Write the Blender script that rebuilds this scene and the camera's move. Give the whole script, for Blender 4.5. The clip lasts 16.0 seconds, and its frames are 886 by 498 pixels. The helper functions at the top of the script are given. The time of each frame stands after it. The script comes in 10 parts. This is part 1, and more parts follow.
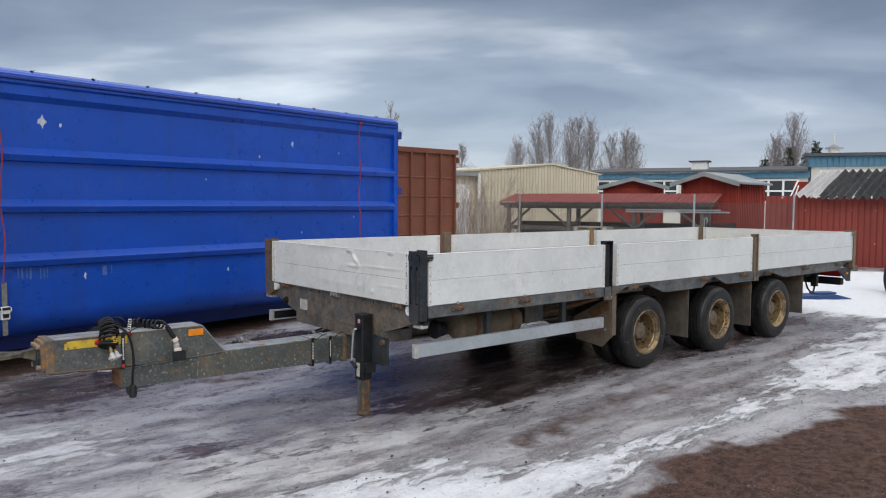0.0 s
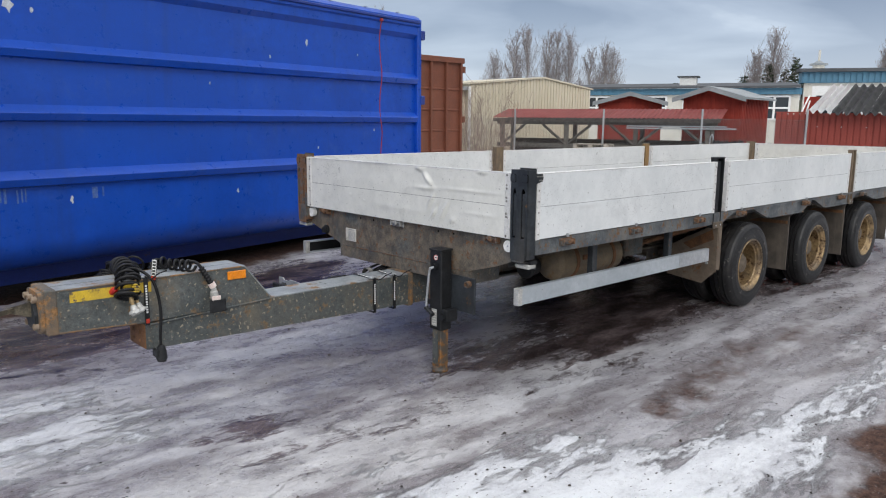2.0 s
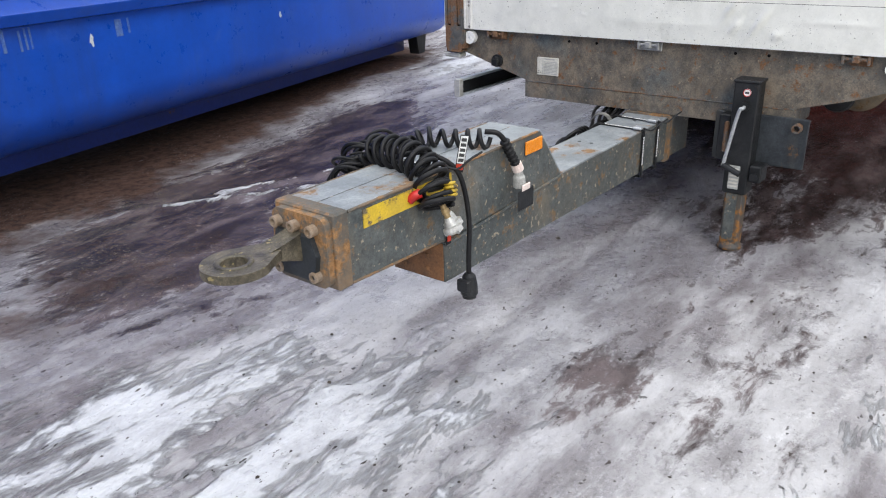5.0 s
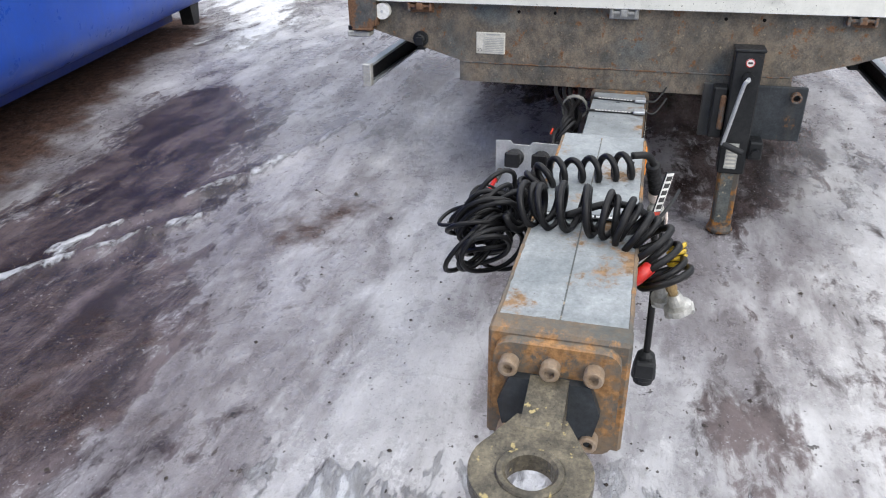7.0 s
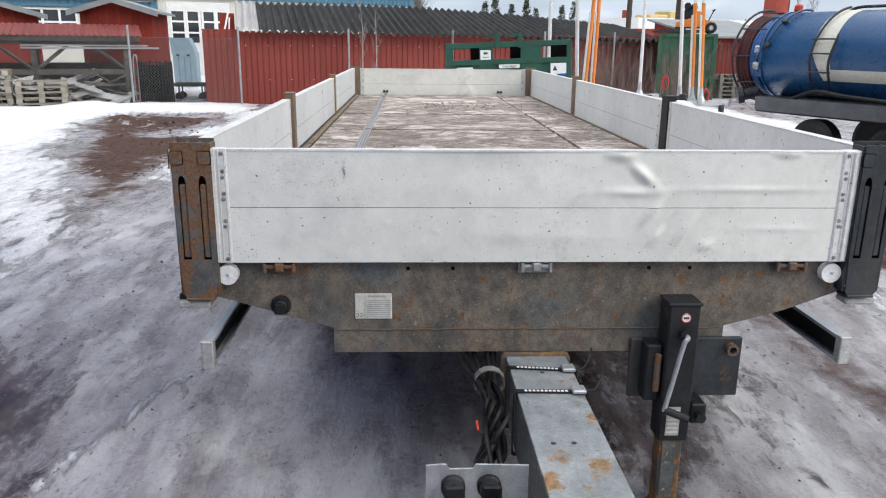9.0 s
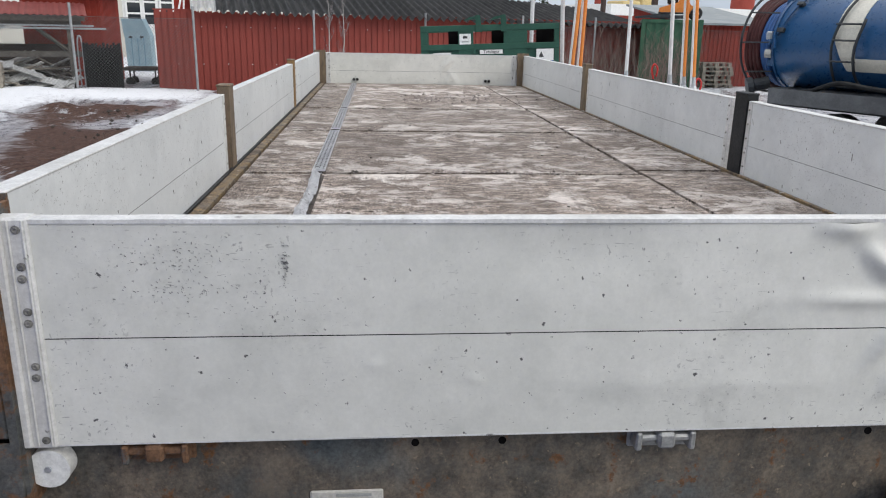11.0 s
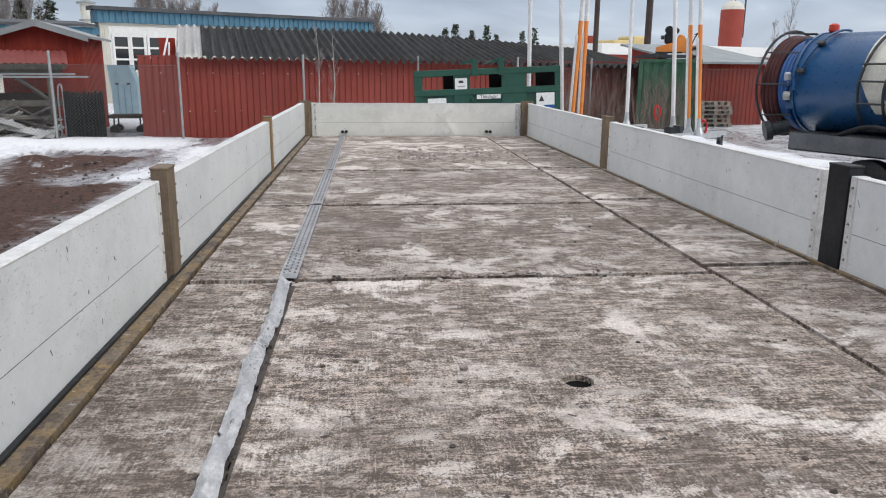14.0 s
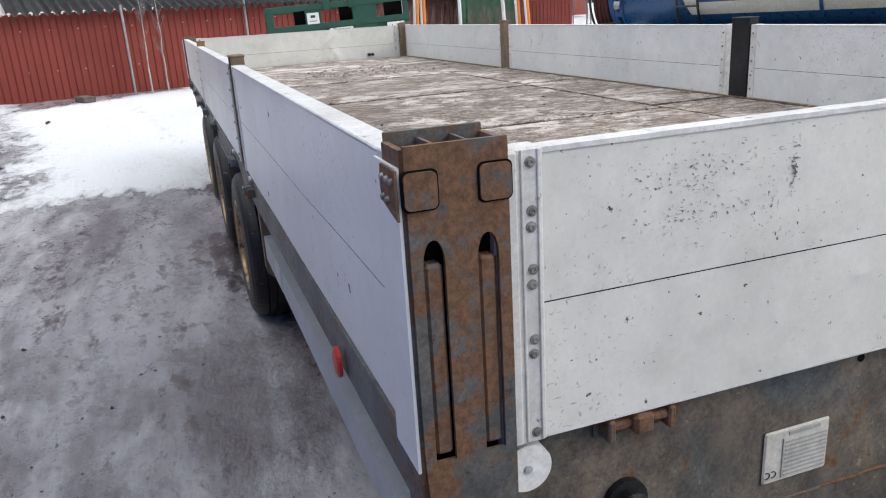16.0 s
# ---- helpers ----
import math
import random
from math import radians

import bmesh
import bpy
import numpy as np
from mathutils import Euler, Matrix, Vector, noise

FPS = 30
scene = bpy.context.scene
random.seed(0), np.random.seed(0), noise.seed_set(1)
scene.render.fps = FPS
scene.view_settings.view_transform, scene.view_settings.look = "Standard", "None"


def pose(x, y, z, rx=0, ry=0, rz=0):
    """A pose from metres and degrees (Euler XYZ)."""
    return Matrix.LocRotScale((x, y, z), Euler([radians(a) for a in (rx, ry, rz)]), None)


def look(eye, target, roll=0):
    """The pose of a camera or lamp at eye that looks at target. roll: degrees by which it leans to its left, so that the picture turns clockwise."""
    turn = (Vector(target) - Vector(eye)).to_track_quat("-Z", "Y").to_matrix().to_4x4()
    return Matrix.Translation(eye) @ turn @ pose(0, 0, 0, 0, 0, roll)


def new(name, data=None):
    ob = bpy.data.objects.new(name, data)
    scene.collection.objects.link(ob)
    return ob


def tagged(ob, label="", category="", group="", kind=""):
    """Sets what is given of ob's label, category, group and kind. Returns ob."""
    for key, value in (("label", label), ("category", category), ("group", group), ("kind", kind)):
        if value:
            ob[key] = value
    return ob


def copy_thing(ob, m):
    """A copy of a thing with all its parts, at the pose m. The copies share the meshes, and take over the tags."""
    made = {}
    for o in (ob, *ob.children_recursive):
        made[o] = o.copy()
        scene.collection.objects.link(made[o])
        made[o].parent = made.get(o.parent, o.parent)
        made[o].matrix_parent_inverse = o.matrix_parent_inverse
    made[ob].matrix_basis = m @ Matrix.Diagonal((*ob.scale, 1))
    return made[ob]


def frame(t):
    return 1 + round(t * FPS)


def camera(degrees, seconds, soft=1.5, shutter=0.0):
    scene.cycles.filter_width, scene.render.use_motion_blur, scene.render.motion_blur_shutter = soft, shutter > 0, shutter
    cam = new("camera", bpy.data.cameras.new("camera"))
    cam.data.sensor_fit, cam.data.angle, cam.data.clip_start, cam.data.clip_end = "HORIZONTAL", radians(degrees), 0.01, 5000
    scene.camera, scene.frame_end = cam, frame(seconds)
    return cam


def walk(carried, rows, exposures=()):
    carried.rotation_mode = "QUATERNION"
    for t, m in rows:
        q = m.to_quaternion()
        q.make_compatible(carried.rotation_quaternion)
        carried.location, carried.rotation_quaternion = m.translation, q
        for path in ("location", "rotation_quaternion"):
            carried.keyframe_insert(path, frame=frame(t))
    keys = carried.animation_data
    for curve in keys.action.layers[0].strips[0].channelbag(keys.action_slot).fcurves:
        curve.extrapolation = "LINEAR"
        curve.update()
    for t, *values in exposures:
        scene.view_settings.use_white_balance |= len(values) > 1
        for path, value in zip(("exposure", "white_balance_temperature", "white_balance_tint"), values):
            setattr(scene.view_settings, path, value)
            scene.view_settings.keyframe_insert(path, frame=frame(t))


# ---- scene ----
cam = camera(61.1, 16.0, 1.1)
METRES, EYE, TILT, LEAN, TURN = 10.5, 1.752, 0.0, 0.0, -41.3
PATH = [
    (0, (-3.478, -5.622, 1.748), (-2.195, -4.093, 1.623), 0.3),
    (0.5, (-3.391, -5.378, 1.698), (-2.094, -3.865, 1.537), 0.5),
    (1, (-3.327, -4.988, 1.655), (-2.016, -3.493, 1.443), 0.7),
    (1.5, (-3.302, -4.536, 1.667), (-1.979, -3.063, 1.39), 0.7),
    (2, (-3.306, -4.098, 1.657), (-1.974, -2.645, 1.318), 0.5),
    (2.5, (-3.404, -3.663, 1.656), (-2.065, -2.233, 1.255), 0.3),
    (3, (-3.423, -3.225, 1.639), (-2.079, -1.817, 1.18), 0.1),
    (3.5, (-3.534, -2.808, 1.616), (-2.181, -1.433, 1.089), -0.3),
    (4, (-3.596, -2.394, 1.587), (-2.227, -1.069, 0.976), -0.7),
    (4.5, (-3.621, -1.981, 1.559), (-2.223, -0.732, 0.862), -1.3),
    (4.7, (-3.619, -1.8, 1.541), (-2.207, -0.591, 0.804), -1.5),
    (6.8, (-3.462, -0.216, 1.477), (-1.784, 0.326, 0.532), -1.0),
    (7, (-3.385, -0.107, 1.518), (-1.669, 0.356, 0.602), -0.7),
    (7.5, (-3.175, 0.098, 1.611), (-1.366, 0.384, 0.806), -0.2),
    (8, (-3.059, 0.288, 1.692), (-1.186, 0.417, 1.003), 0.0),
    (8.5, (-2.854, 0.37, 1.738), (-0.944, 0.378, 1.146), 0.2),
    (9, (-2.544, 0.442, 1.705), (-0.618, 0.355, 1.173), 0.6),
    (9.2, (-2.397, 0.468, 1.693), (-0.469, 0.358, 1.174), 0.7),
    (11.3, (-1.003, 0.525, 1.65), (0.899, 0.329, 1.062), 1.4),
    (11.5, (-0.878, 0.531, 1.673), (1.014, 0.328, 1.057), 1.4),
    (12, (-0.568, 0.519, 1.66), (1.314, 0.315, 1.013), 1.5),
    (12.5, (-0.361, 0.514, 1.654), (1.517, 0.317, 0.994), 1.2),
    (13, (-0.263, 0.488, 1.66), (1.626, 0.297, 1.031), 1.1),
    (13.5, (-0.276, 0.492, 1.721), (1.634, 0.31, 1.159), 0.8),
    (14, (-0.297, 0.497, 1.715), (1.639, 0.309, 1.247), 0.4),
    (14.5, (-0.479, 0.663, 1.638), (1.468, 0.436, 1.239), -0.0),
    (15, (-0.643, 0.885, 1.585), (1.28, 0.54, 1.157), -1.6),
    (15.5, (-0.675, 1.187, 1.524), (1.189, 0.685, 1.001), -2.6),
    (16, (-0.816, 1.46, 1.519), (0.985, 0.841, 0.907), -3.5),
]
walk(cam, [(t, look(eye, target, roll)) for t, eye, target, roll in PATH],
     ((0, -0.06), (1.5, 0.05), (3.0, 0.3), (4.5, 0.5), (6.8, 0.74), (7.0, 0.69), (8.0, 0.56), (9.0, 0.33), (11.5, -0.08), (12.0, -0.16), (12.5, 0.02), (13.0, 0.19), (14.0, 0.02), (14.5, -0.12), (15.0, -0.2), (15.5, -0.04), (16.0, 0.25)))

# ---- world and sun: a bright overcast winter sky ----
world = bpy.data.worlds.new("overcast_sky")
scene.world = world
world.use_nodes = True
wt = world.node_tree
wn, wl = wt.nodes, wt.links
wn.clear()


def wnode(kind, **values):
    n = wn.new(kind)
    for k, v in values.items():
        if k in n.inputs:
            n.inputs[k].default_value = v
    return n


w_out = wn.new("ShaderNodeOutputWorld")
w_bg = wn.new("ShaderNodeBackground")
w_bg.inputs["Strength"].default_value = 1.0
wl.new(w_bg.outputs[0], w_out.inputs[0])
w_co = wn.new("ShaderNodeTexCoord")
w_sky = wn.new("ShaderNodeTexSky")
w_sky.sky_type, w_sky.sun_disc = "NISHITA", False
w_sky.sun_elevation, w_sky.sun_rotation = radians(24), radians(200)
w_sep = wn.new("ShaderNodeSeparateXYZ")
wl.new(w_co.outputs["Generated"], w_sep.inputs[0])
# flat cloud layer: direction divided by its height
w_den = wn.new("ShaderNodeMath")
w_den.operation = "ADD"
w_den.inputs[1].default_value = 0.17
w_abs = wn.new("ShaderNodeMath")
w_abs.operation = "ABSOLUTE"
wl.new(w_sep.outputs[2], w_abs.inputs[0])
wl.new(w_abs.outputs[0], w_den.inputs[0])
w_div = wn.new("ShaderNodeVectorMath")
w_div.operation = "DIVIDE"
wl.new(w_co.outputs["Generated"], w_div.inputs[0])
w_cmb = wn.new("ShaderNodeCombineXYZ")
for i in range(3):
    wl.new(w_den.outputs[0], w_cmb.inputs[i])
wl.new(w_cmb.outputs[0], w_div.inputs[1])
w_map = wn.new("ShaderNodeMapping")
w_turn = wn.new("ShaderNodeMapping")
w_turn.inputs["Rotation"].default_value = (0, 0, radians(-48))
w_map.inputs["Scale"].default_value = (1.1, 0.75, 1.0)
w_map.inputs["Location"].default_value = (3.1, 1.7, 0)
wl.new(w_div.outputs[0], w_turn.inputs[0])
wl.new(w_turn.outputs[0], w_map.inputs[0])
w_n1 = wnode("ShaderNodeTexNoise", Scale=1.0, Detail=8.0, Roughness=0.47, Distortion=0.3)
wl.new(w_map.outputs[0], w_n1.inputs["Vector"])
w_r1 = wn.new("ShaderNodeValToRGB")
w_r1.color_ramp.elements[0].position, w_r1.color_ramp.elements[0].color = 0.40, (0.19, 0.235, 0.335, 1)
w_r1.color_ramp.elements[1].position, w_r1.color_ramp.elements[1].color = 0.67, (0.66, 0.72, 0.80, 1)
e = w_r1.color_ramp.elements.new(0.55)
e.color = (0.33, 0.385, 0.49, 1)
wl.new(w_n1.outputs["Fac"], w_r1.inputs[0])
# brighter overhead, as under an even cloud cover
w_up = wn.new("ShaderNodeMapRange")
w_up.interpolation_type = "SMOOTHSTEP"
w_up.inputs["From Min"].default_value, w_up.inputs["From Max"].default_value = 0.28, 0.85
w_up.inputs["To Min"].default_value, w_up.inputs["To Max"].default_value = 0.0, 1.0
wl.new(w_sep.outputs[2], w_up.inputs[0])
w_tint = wn.new("ShaderNodeMixRGB")
w_tint.inputs[1].default_value, w_tint.inputs[2].default_value = (1, 1, 1, 1), (7.7, 6.6, 5.2, 1)
wl.new(w_up.outputs[0], w_tint.inputs[0])
w_mul = wn.new("ShaderNodeVectorMath")
w_mul.operation = "MULTIPLY"
wl.new(w_r1.outputs[0], w_mul.inputs[0])
wl.new(w_tint.outputs[0], w_mul.inputs[1])
# pale band low down
w_hz = wn.new("ShaderNodeMapRange")
w_hz.interpolation_type = "SMOOTHSTEP"
w_hz.inputs["From Min"].default_value, w_hz.inputs["From Max"].default_value = 0.02, 0.16
w_hz.inputs["To Min"].default_value, w_hz.inputs["To Max"].default_value = 0.42, 0.0
wl.new(w_sep.outputs[2], w_hz.inputs[0])
w_mix = wn.new("ShaderNodeMixRGB")
w_mix.inputs[2].default_value = (0.60, 0.67, 0.77, 1)
wl.new(w_hz.outputs[0], w_mix.inputs[0])
# heavier cloud above, thinner towards the horizon
w_low = wn.new("ShaderNodeMapRange")
w_low.inputs["From Min"].default_value, w_low.inputs["From Max"].default_value = 0.08, 0.26
w_low.inputs["To Min"].default_value, w_low.inputs["To Max"].default_value = 1.22, 0.69
wl.new(w_sep.outputs[2], w_low.inputs[0])
w_sc = wn.new("ShaderNodeVectorMath")
w_sc.operation = "SCALE"
wl.new(w_mul.outputs[0], w_sc.inputs[0])
wl.new(w_low.outputs[0], w_sc.inputs["Scale"])
wl.new(w_sc.outputs[0], w_mix.inputs[1])
w_ss = wn.new("ShaderNodeVectorMath")
w_ss.operation = "SCALE"
w_ss.inputs["Scale"].default_value = 0.02
wl.new(w_sky.outputs[0], w_ss.inputs[0])
w_add = wn.new("ShaderNodeVectorMath")
w_add.operation = "ADD"
wl.new(w_mix.outputs[0], w_add.inputs[0])
wl.new(w_ss.outputs[0], w_add.inputs[1])
wl.new(w_add.outputs[0], w_bg.inputs["Color"])

sun_data = bpy.data.lights.new("sun", "SUN")
sun_data.energy, sun_data.angle, sun_data.color = 1.2, radians(35), (1.0, 0.96, 0.9)
sun = new("sun", sun_data)
sun.matrix_world = look((-12, -14, 13), (0, 0, 0))


# ---- materials ----
def mat(name, cols, scale=3.0, detail=6.0, rough=(0.55, 0.8), metal=0.0, bump=0.15, bump_scale=60.0, stretch=(1, 1, 1), lo=0.35, hi=0.65,
        rust=None, rust_amt=0.5, rust_scale=7.0, streak=None, streak_amt=0.4, streak_scale=(9, 9, 0.5), spots=None, spots_at=0.7, spots_scale=40.0,
        vary=0.0, spec=0.5, island=False, scratch=None, scratch_at=0.69, grit=0.16, scratch_amt=0.8, smudge_amt=0.85):
    """A surface: two colours mixed by coarse and fine noise, then streaks, rust and spots, with fine relief."""
    m = bpy.data.materials.new(name)
    m.use_nodes = True
    t = m.node_tree
    n, l = t.nodes, t.links
    b = n["Principled BSDF"]
    geo = n.new("ShaderNodeNewGeometry")
    mp = n.new("ShaderNodeMapping")
    mp.inputs["Scale"].default_value = stretch
    l.new(geo.outputs["Position"], mp.inputs[0])

    def noise_tex(s, d=6.0, r=0.6, vec=None, dist=0.0):
        x = n.new("ShaderNodeTexNoise")
        x.inputs["Scale"].default_value, x.inputs["Detail"].default_value, x.inputs["Roughness"].default_value = s, d, r
        x.inputs["Distortion"].default_value = dist
        l.new(vec or mp.outputs[0], x.inputs["Vector"])
        return x.outputs["Fac"]

    def ramp(src, a, c):
        x = n.new("ShaderNodeMapRange")
        x.interpolation_type = "SMOOTHSTEP"
        x.inputs["From Min"].default_value, x.inputs["From Max"].default_value = a, c
        l.new(src, x.inputs[0])
        return x.outputs[0]

    def math_op(op, a, c):
        x = n.new("ShaderNodeMath")
        x.operation = op
        for i, v in enumerate((a, c)):
            if isinstance(v, (int, float)):
                x.inputs[i].default_value = v
            else:
                l.new(v, x.inputs[i])
        return x.outputs[0]

    def mix(fac, a, c):
        x = n.new("ShaderNodeMixRGB")
        for i, v in enumerate((fac, a, c)):
            if isinstance(v, (int, float)):
                x.inputs[i].default_value = v
            elif isinstance(v, tuple):
                x.inputs[i].default_value = (*v, 1)
            else:
                l.new(v, x.inputs[i])
        return x.outputs[0]

    coarse = noise_tex(scale, detail)
    fine = noise_tex(scale * 9, 5.0, 0.7)
    base = math_op("ADD", math_op("MULTIPLY", coarse, 0.65), math_op("MULTIPLY", fine, 0.35))
    col = mix(ramp(base, lo, hi), cols[0], cols[1])
    if len(cols) > 2:
        col = mix(ramp(noise_tex(scale * 0.43, 4.0, 0.6), 0.45, 0.68), col, cols[2])
    rgh = ramp(fine, 0.2, 0.8)
    rm = n.new("ShaderNodeMapRange")
    rm.inputs["To Min"].default_value, rm.inputs["To Max"].default_value = rough
    l.new(rgh, rm.inputs[0])
    rgh = rm.outputs[0]
    if vary:
        info = n.new("ShaderNodeObjectInfo").outputs["Random"] if not island else geo.outputs["Random Per Island"]
        hv = n.new("ShaderNodeHueSaturation")
        vm = n.new("ShaderNodeMapRange")
        vm.inputs["To Min"].default_value, vm.inputs["To Max"].default_value = 1 - vary, 1 + vary
        l.new(info, vm.inputs[0])
        l.new(vm.outputs[0], hv.inputs["Value"])
        l.new(col, hv.inputs["Color"])
        col = hv.outputs[0]
    if grit:
        speck = math_op("ADD", math_op("MULTIPLY", noise_tex(130.0, 4.0, 0.7, geo.outputs["Position"]), 0.5), math_op("MULTIPLY", noise_tex(31.0, 5.0, 0.72, geo.outputs["Position"]), 0.5))
        gv = n.new("ShaderNodeMapRange")
        gv.inputs["From Min"].default_value, gv.inputs["From Max"].default_value = 0.36, 0.64
        gv.inputs["To Min"].default_value, gv.inputs["To Max"].default_value = 1 - 1.3 * grit, 1 + grit
        l.new(speck, gv.inputs[0])
        gh = n.new("ShaderNodeHueSaturation")
        l.new(gv.outputs[0], gh.inputs["Value"])
        l.new(col, gh.inputs["Color"])
        col = gh.outputs[0]
    if streak:
        m2 = n.new("ShaderNodeMapping")
        m2.inputs["Scale"].default_value = streak_scale
        l.new(geo.outputs["Position"], m2.inputs[0])
        s = ramp(noise_tex(1.0, 6.0, 0.65, m2.outputs[0]), 0.48, 0.75)
        col = mix(math_op("MULTIPLY", s, streak_amt), col, streak)
    if spots:
        s = ramp(noise_tex(spots_scale, 3.0, 0.6), spots_at, spots_at + 0.06)
        col = mix(s, col, spots)
    if scratch:
        area = ramp(noise_tex(2.2, 4.0, 0.6, geo.outputs["Position"]), 0.42, 0.60)
        smudge = math_op("MULTIPLY", ramp(noise_tex(5.5, 9.0, 0.74, geo.outputs["Position"], 0.3), 0.50, 0.68), area)
        col = mix(math_op("MULTIPLY", smudge, smudge_amt * scratch_amt), col, scratch)
        for k, (st, rot) in enumerate((((150, 150, 90), (0.06, 0.05, 0)), ((30, 30, 200), (0.1, 0.15, 0)), ((120, 120, 60), (1.0, 0.8, 0.3)), ((80, 85, 150), (-0.4, -0.3, 0.5)))):
            m3 = n.new("ShaderNodeMapping")
            m3.inputs["Scale"].default_value, m3.inputs["Rotation"].default_value = st, rot
            m3.inputs["Location"].default_value = (k * 3.7, k * 1.9, 0)
            l.new(geo.outputs["Position"], m3.inputs[0])
            s = ramp(noise_tex(1.0, 3.0, 0.6, m3.outputs[0]), scratch_at, scratch_at + 0.03)
            col = mix(math_op("MULTIPLY", math_op("MULTIPLY", s, area), scratch_amt), col, scratch)
    if rust:
        s = ramp(noise_tex(rust_scale, 8.0, 0.72, geo.outputs["Position"]), 0.72 - 0.35 * rust_amt, 0.80 - 0.35 * rust_amt)
        col = mix(s, col, mix(ramp(fine, 0.3, 0.7), rust, tuple(c * 0.45 for c in rust)))
        rgh = math_op("MAXIMUM", rgh, math_op("MULTIPLY", s, 0.85))
    l.new(col, b.inputs["Base Color"])
    l.new(rgh, b.inputs["Roughness"])
    b.inputs["Metallic"].default_value = metal
    b.inputs["Specular IOR Level"].default_value = spec
    if bump:
        bp = n.new("ShaderNodeBump")
        bp.inputs["Strength"].default_value = bump
        bp.inputs["Distance"].default_value = 0.004
        l.new(noise_tex(bump_scale, 6.0, 0.65), bp.inputs["Height"])
        l.new(bp.outputs[0], b.inputs["Normal"])
    return m


ALU = mat("painted_aluminium", [(0.64, 0.64, 0.59), (0.755, 0.75, 0.695)], 1.6, rough=(0.35, 0.55), bump=0.06, streak=(0.42, 0.43, 0.40), streak_amt=0.35,
          streak_scale=(4.5, 4.5, 5.5), spots=(0.09, 0.088, 0.085), spots_at=0.675, spots_scale=62, scratch=(0.17, 0.165, 0.155), scratch_at=0.668, scratch_amt=0.50, smudge_amt=0.50, grit=0.04)
ALUSIDE = mat("anodised_dropside_aluminium", [(0.63, 0.655, 0.655), (0.75, 0.77, 0.765)], 1.6, rough=(0.30, 0.48), bump=0.05, streak=(0.47, 0.49, 0.50), streak_amt=0.25,
              streak_scale=(4.5, 4.5, 5.5), spots=(0.09, 0.088, 0.085), spots_at=0.69, spots_scale=58, scratch=(0.15, 0.145, 0.14), scratch_at=0.668, scratch_amt=0.62, smudge_amt=0.22, grit=0.03)
SKIRTTAN = mat("mud_stained_rail_skirt", [(0.085, 0.066, 0.048), (0.19, 0.145, 0.10)], 7.0, rough=(0.6, 0.9), bump=0.3, rust=(0.22, 0.11, 0.045), rust_amt=0.42, rust_scale=13, grit=0.35)
CLAW = mat("pale_cast_coupling", [(0.42, 0.42, 0.40), (0.58, 0.57, 0.54)], 26.0, rough=(0.3, 0.5), metal=0.35, grit=0.25)
BRASS = mat("dull_brass", [(0.30, 0.21, 0.10), (0.42, 0.31, 0.16)], 24.0, rough=(0.35, 0.55), metal=0.6, grit=0.25)
BOLTDK = mat("dark_rivet_steel", [(0.16, 0.155, 0.14), (0.36, 0.35, 0.32)], 30.0, rough=(0.4, 0.65), metal=0.4, grit=0.3)
SCUFFM = mat("black_rub_marks", [(0.17, 0.168, 0.16), (0.31, 0.305, 0.295)], 30.0, rough=(0.5, 0.7))
GUARDM = mat("weathered_grey_aluminium", [(0.36, 0.40, 0.43), (0.47, 0.51, 0.54)], 3.0, rough=(0.3, 0.5), metal=0.2, spots=(0.2, 0.19, 0.18), spots_at=0.70, grit=0.08)
ALU_EDGE = mat("worn_aluminium_edge", [(0.60, 0.60, 0.58), (0.74, 0.735, 0.72)], 4.0, rough=(0.35, 0.55), spots=(0.22, 0.21, 0.20), spots_at=0.66, streak=(0.4, 0.38, 0.34), streak_amt=0.4)
SKIRT = mat("dirty_painted_steel", [(0.065, 0.062, 0.054), (0.185, 0.150, 0.112), (0.085, 0.098, 0.10)], 7.0, rough=(0.5, 0.85), bump=0.35, rust=(0.21, 0.10, 0.042),
            rust_amt=0.42, rust_scale=15, streak=(0.20, 0.155, 0.11), streak_amt=0.5, streak_scale=(9, 9, 4), spots=(0.25, 0.20, 0.14), spots_at=0.645, spots_scale=44, grit=0.4)
DARK = mat("dark_blue_grey_paint", [(0.016, 0.020, 0.024), (0.042, 0.048, 0.054)], 6.0, rough=(0.38, 0.62), spec=0.35, grit=0.3, rust=(0.20, 0.10, 0.04), rust_amt=0.30, rust_scale=9,
           streak=(0.15, 0.13, 0.10), streak_amt=0.3)
RAILM = mat("weathered_rail_paint", [(0.050, 0.060, 0.070), (0.15, 0.16, 0.16)], 7.0, rough=(0.45, 0.7), rust=(0.22, 0.115, 0.05), rust_amt=0.48, rust_scale=16, streak=(0.2, 0.15, 0.1), streak_amt=0.45, grit=0.3)
BLACKP = mat("black_paint", [(0.008, 0.009, 0.010), (0.022, 0.023, 0.025)], 8.0, rough=(0.38, 0.65), rust=(0.13, 0.08, 0.05), rust_amt=0.24, rust_scale=12, spec=0.3, grit=0.3)
RUSTY = mat("rusted_post_steel", [(0.065, 0.070, 0.070), (0.125, 0.12, 0.11)], 9.0, rough=(0.55, 0.9), bump=0.45, rust=(0.20, 0.105, 0.055), rust_amt=0.76, rust_scale=8, grit=0.35, spots=(0.05, 0.04, 0.035), spots_at=0.66,
            spots_scale=48)
RUST = mat("rust", [(0.21, 0.095, 0.038), (0.09, 0.05, 0.028)], 14.0, rough=(0.75, 0.95), bump=0.4)
OCHRE = mat("ochre_wood_post", [(0.34, 0.20, 0.07), (0.20, 0.13, 0.06)], 5.0, rough=(0.6, 0.85), stretch=(6, 6, 0.6), bump=0.2)
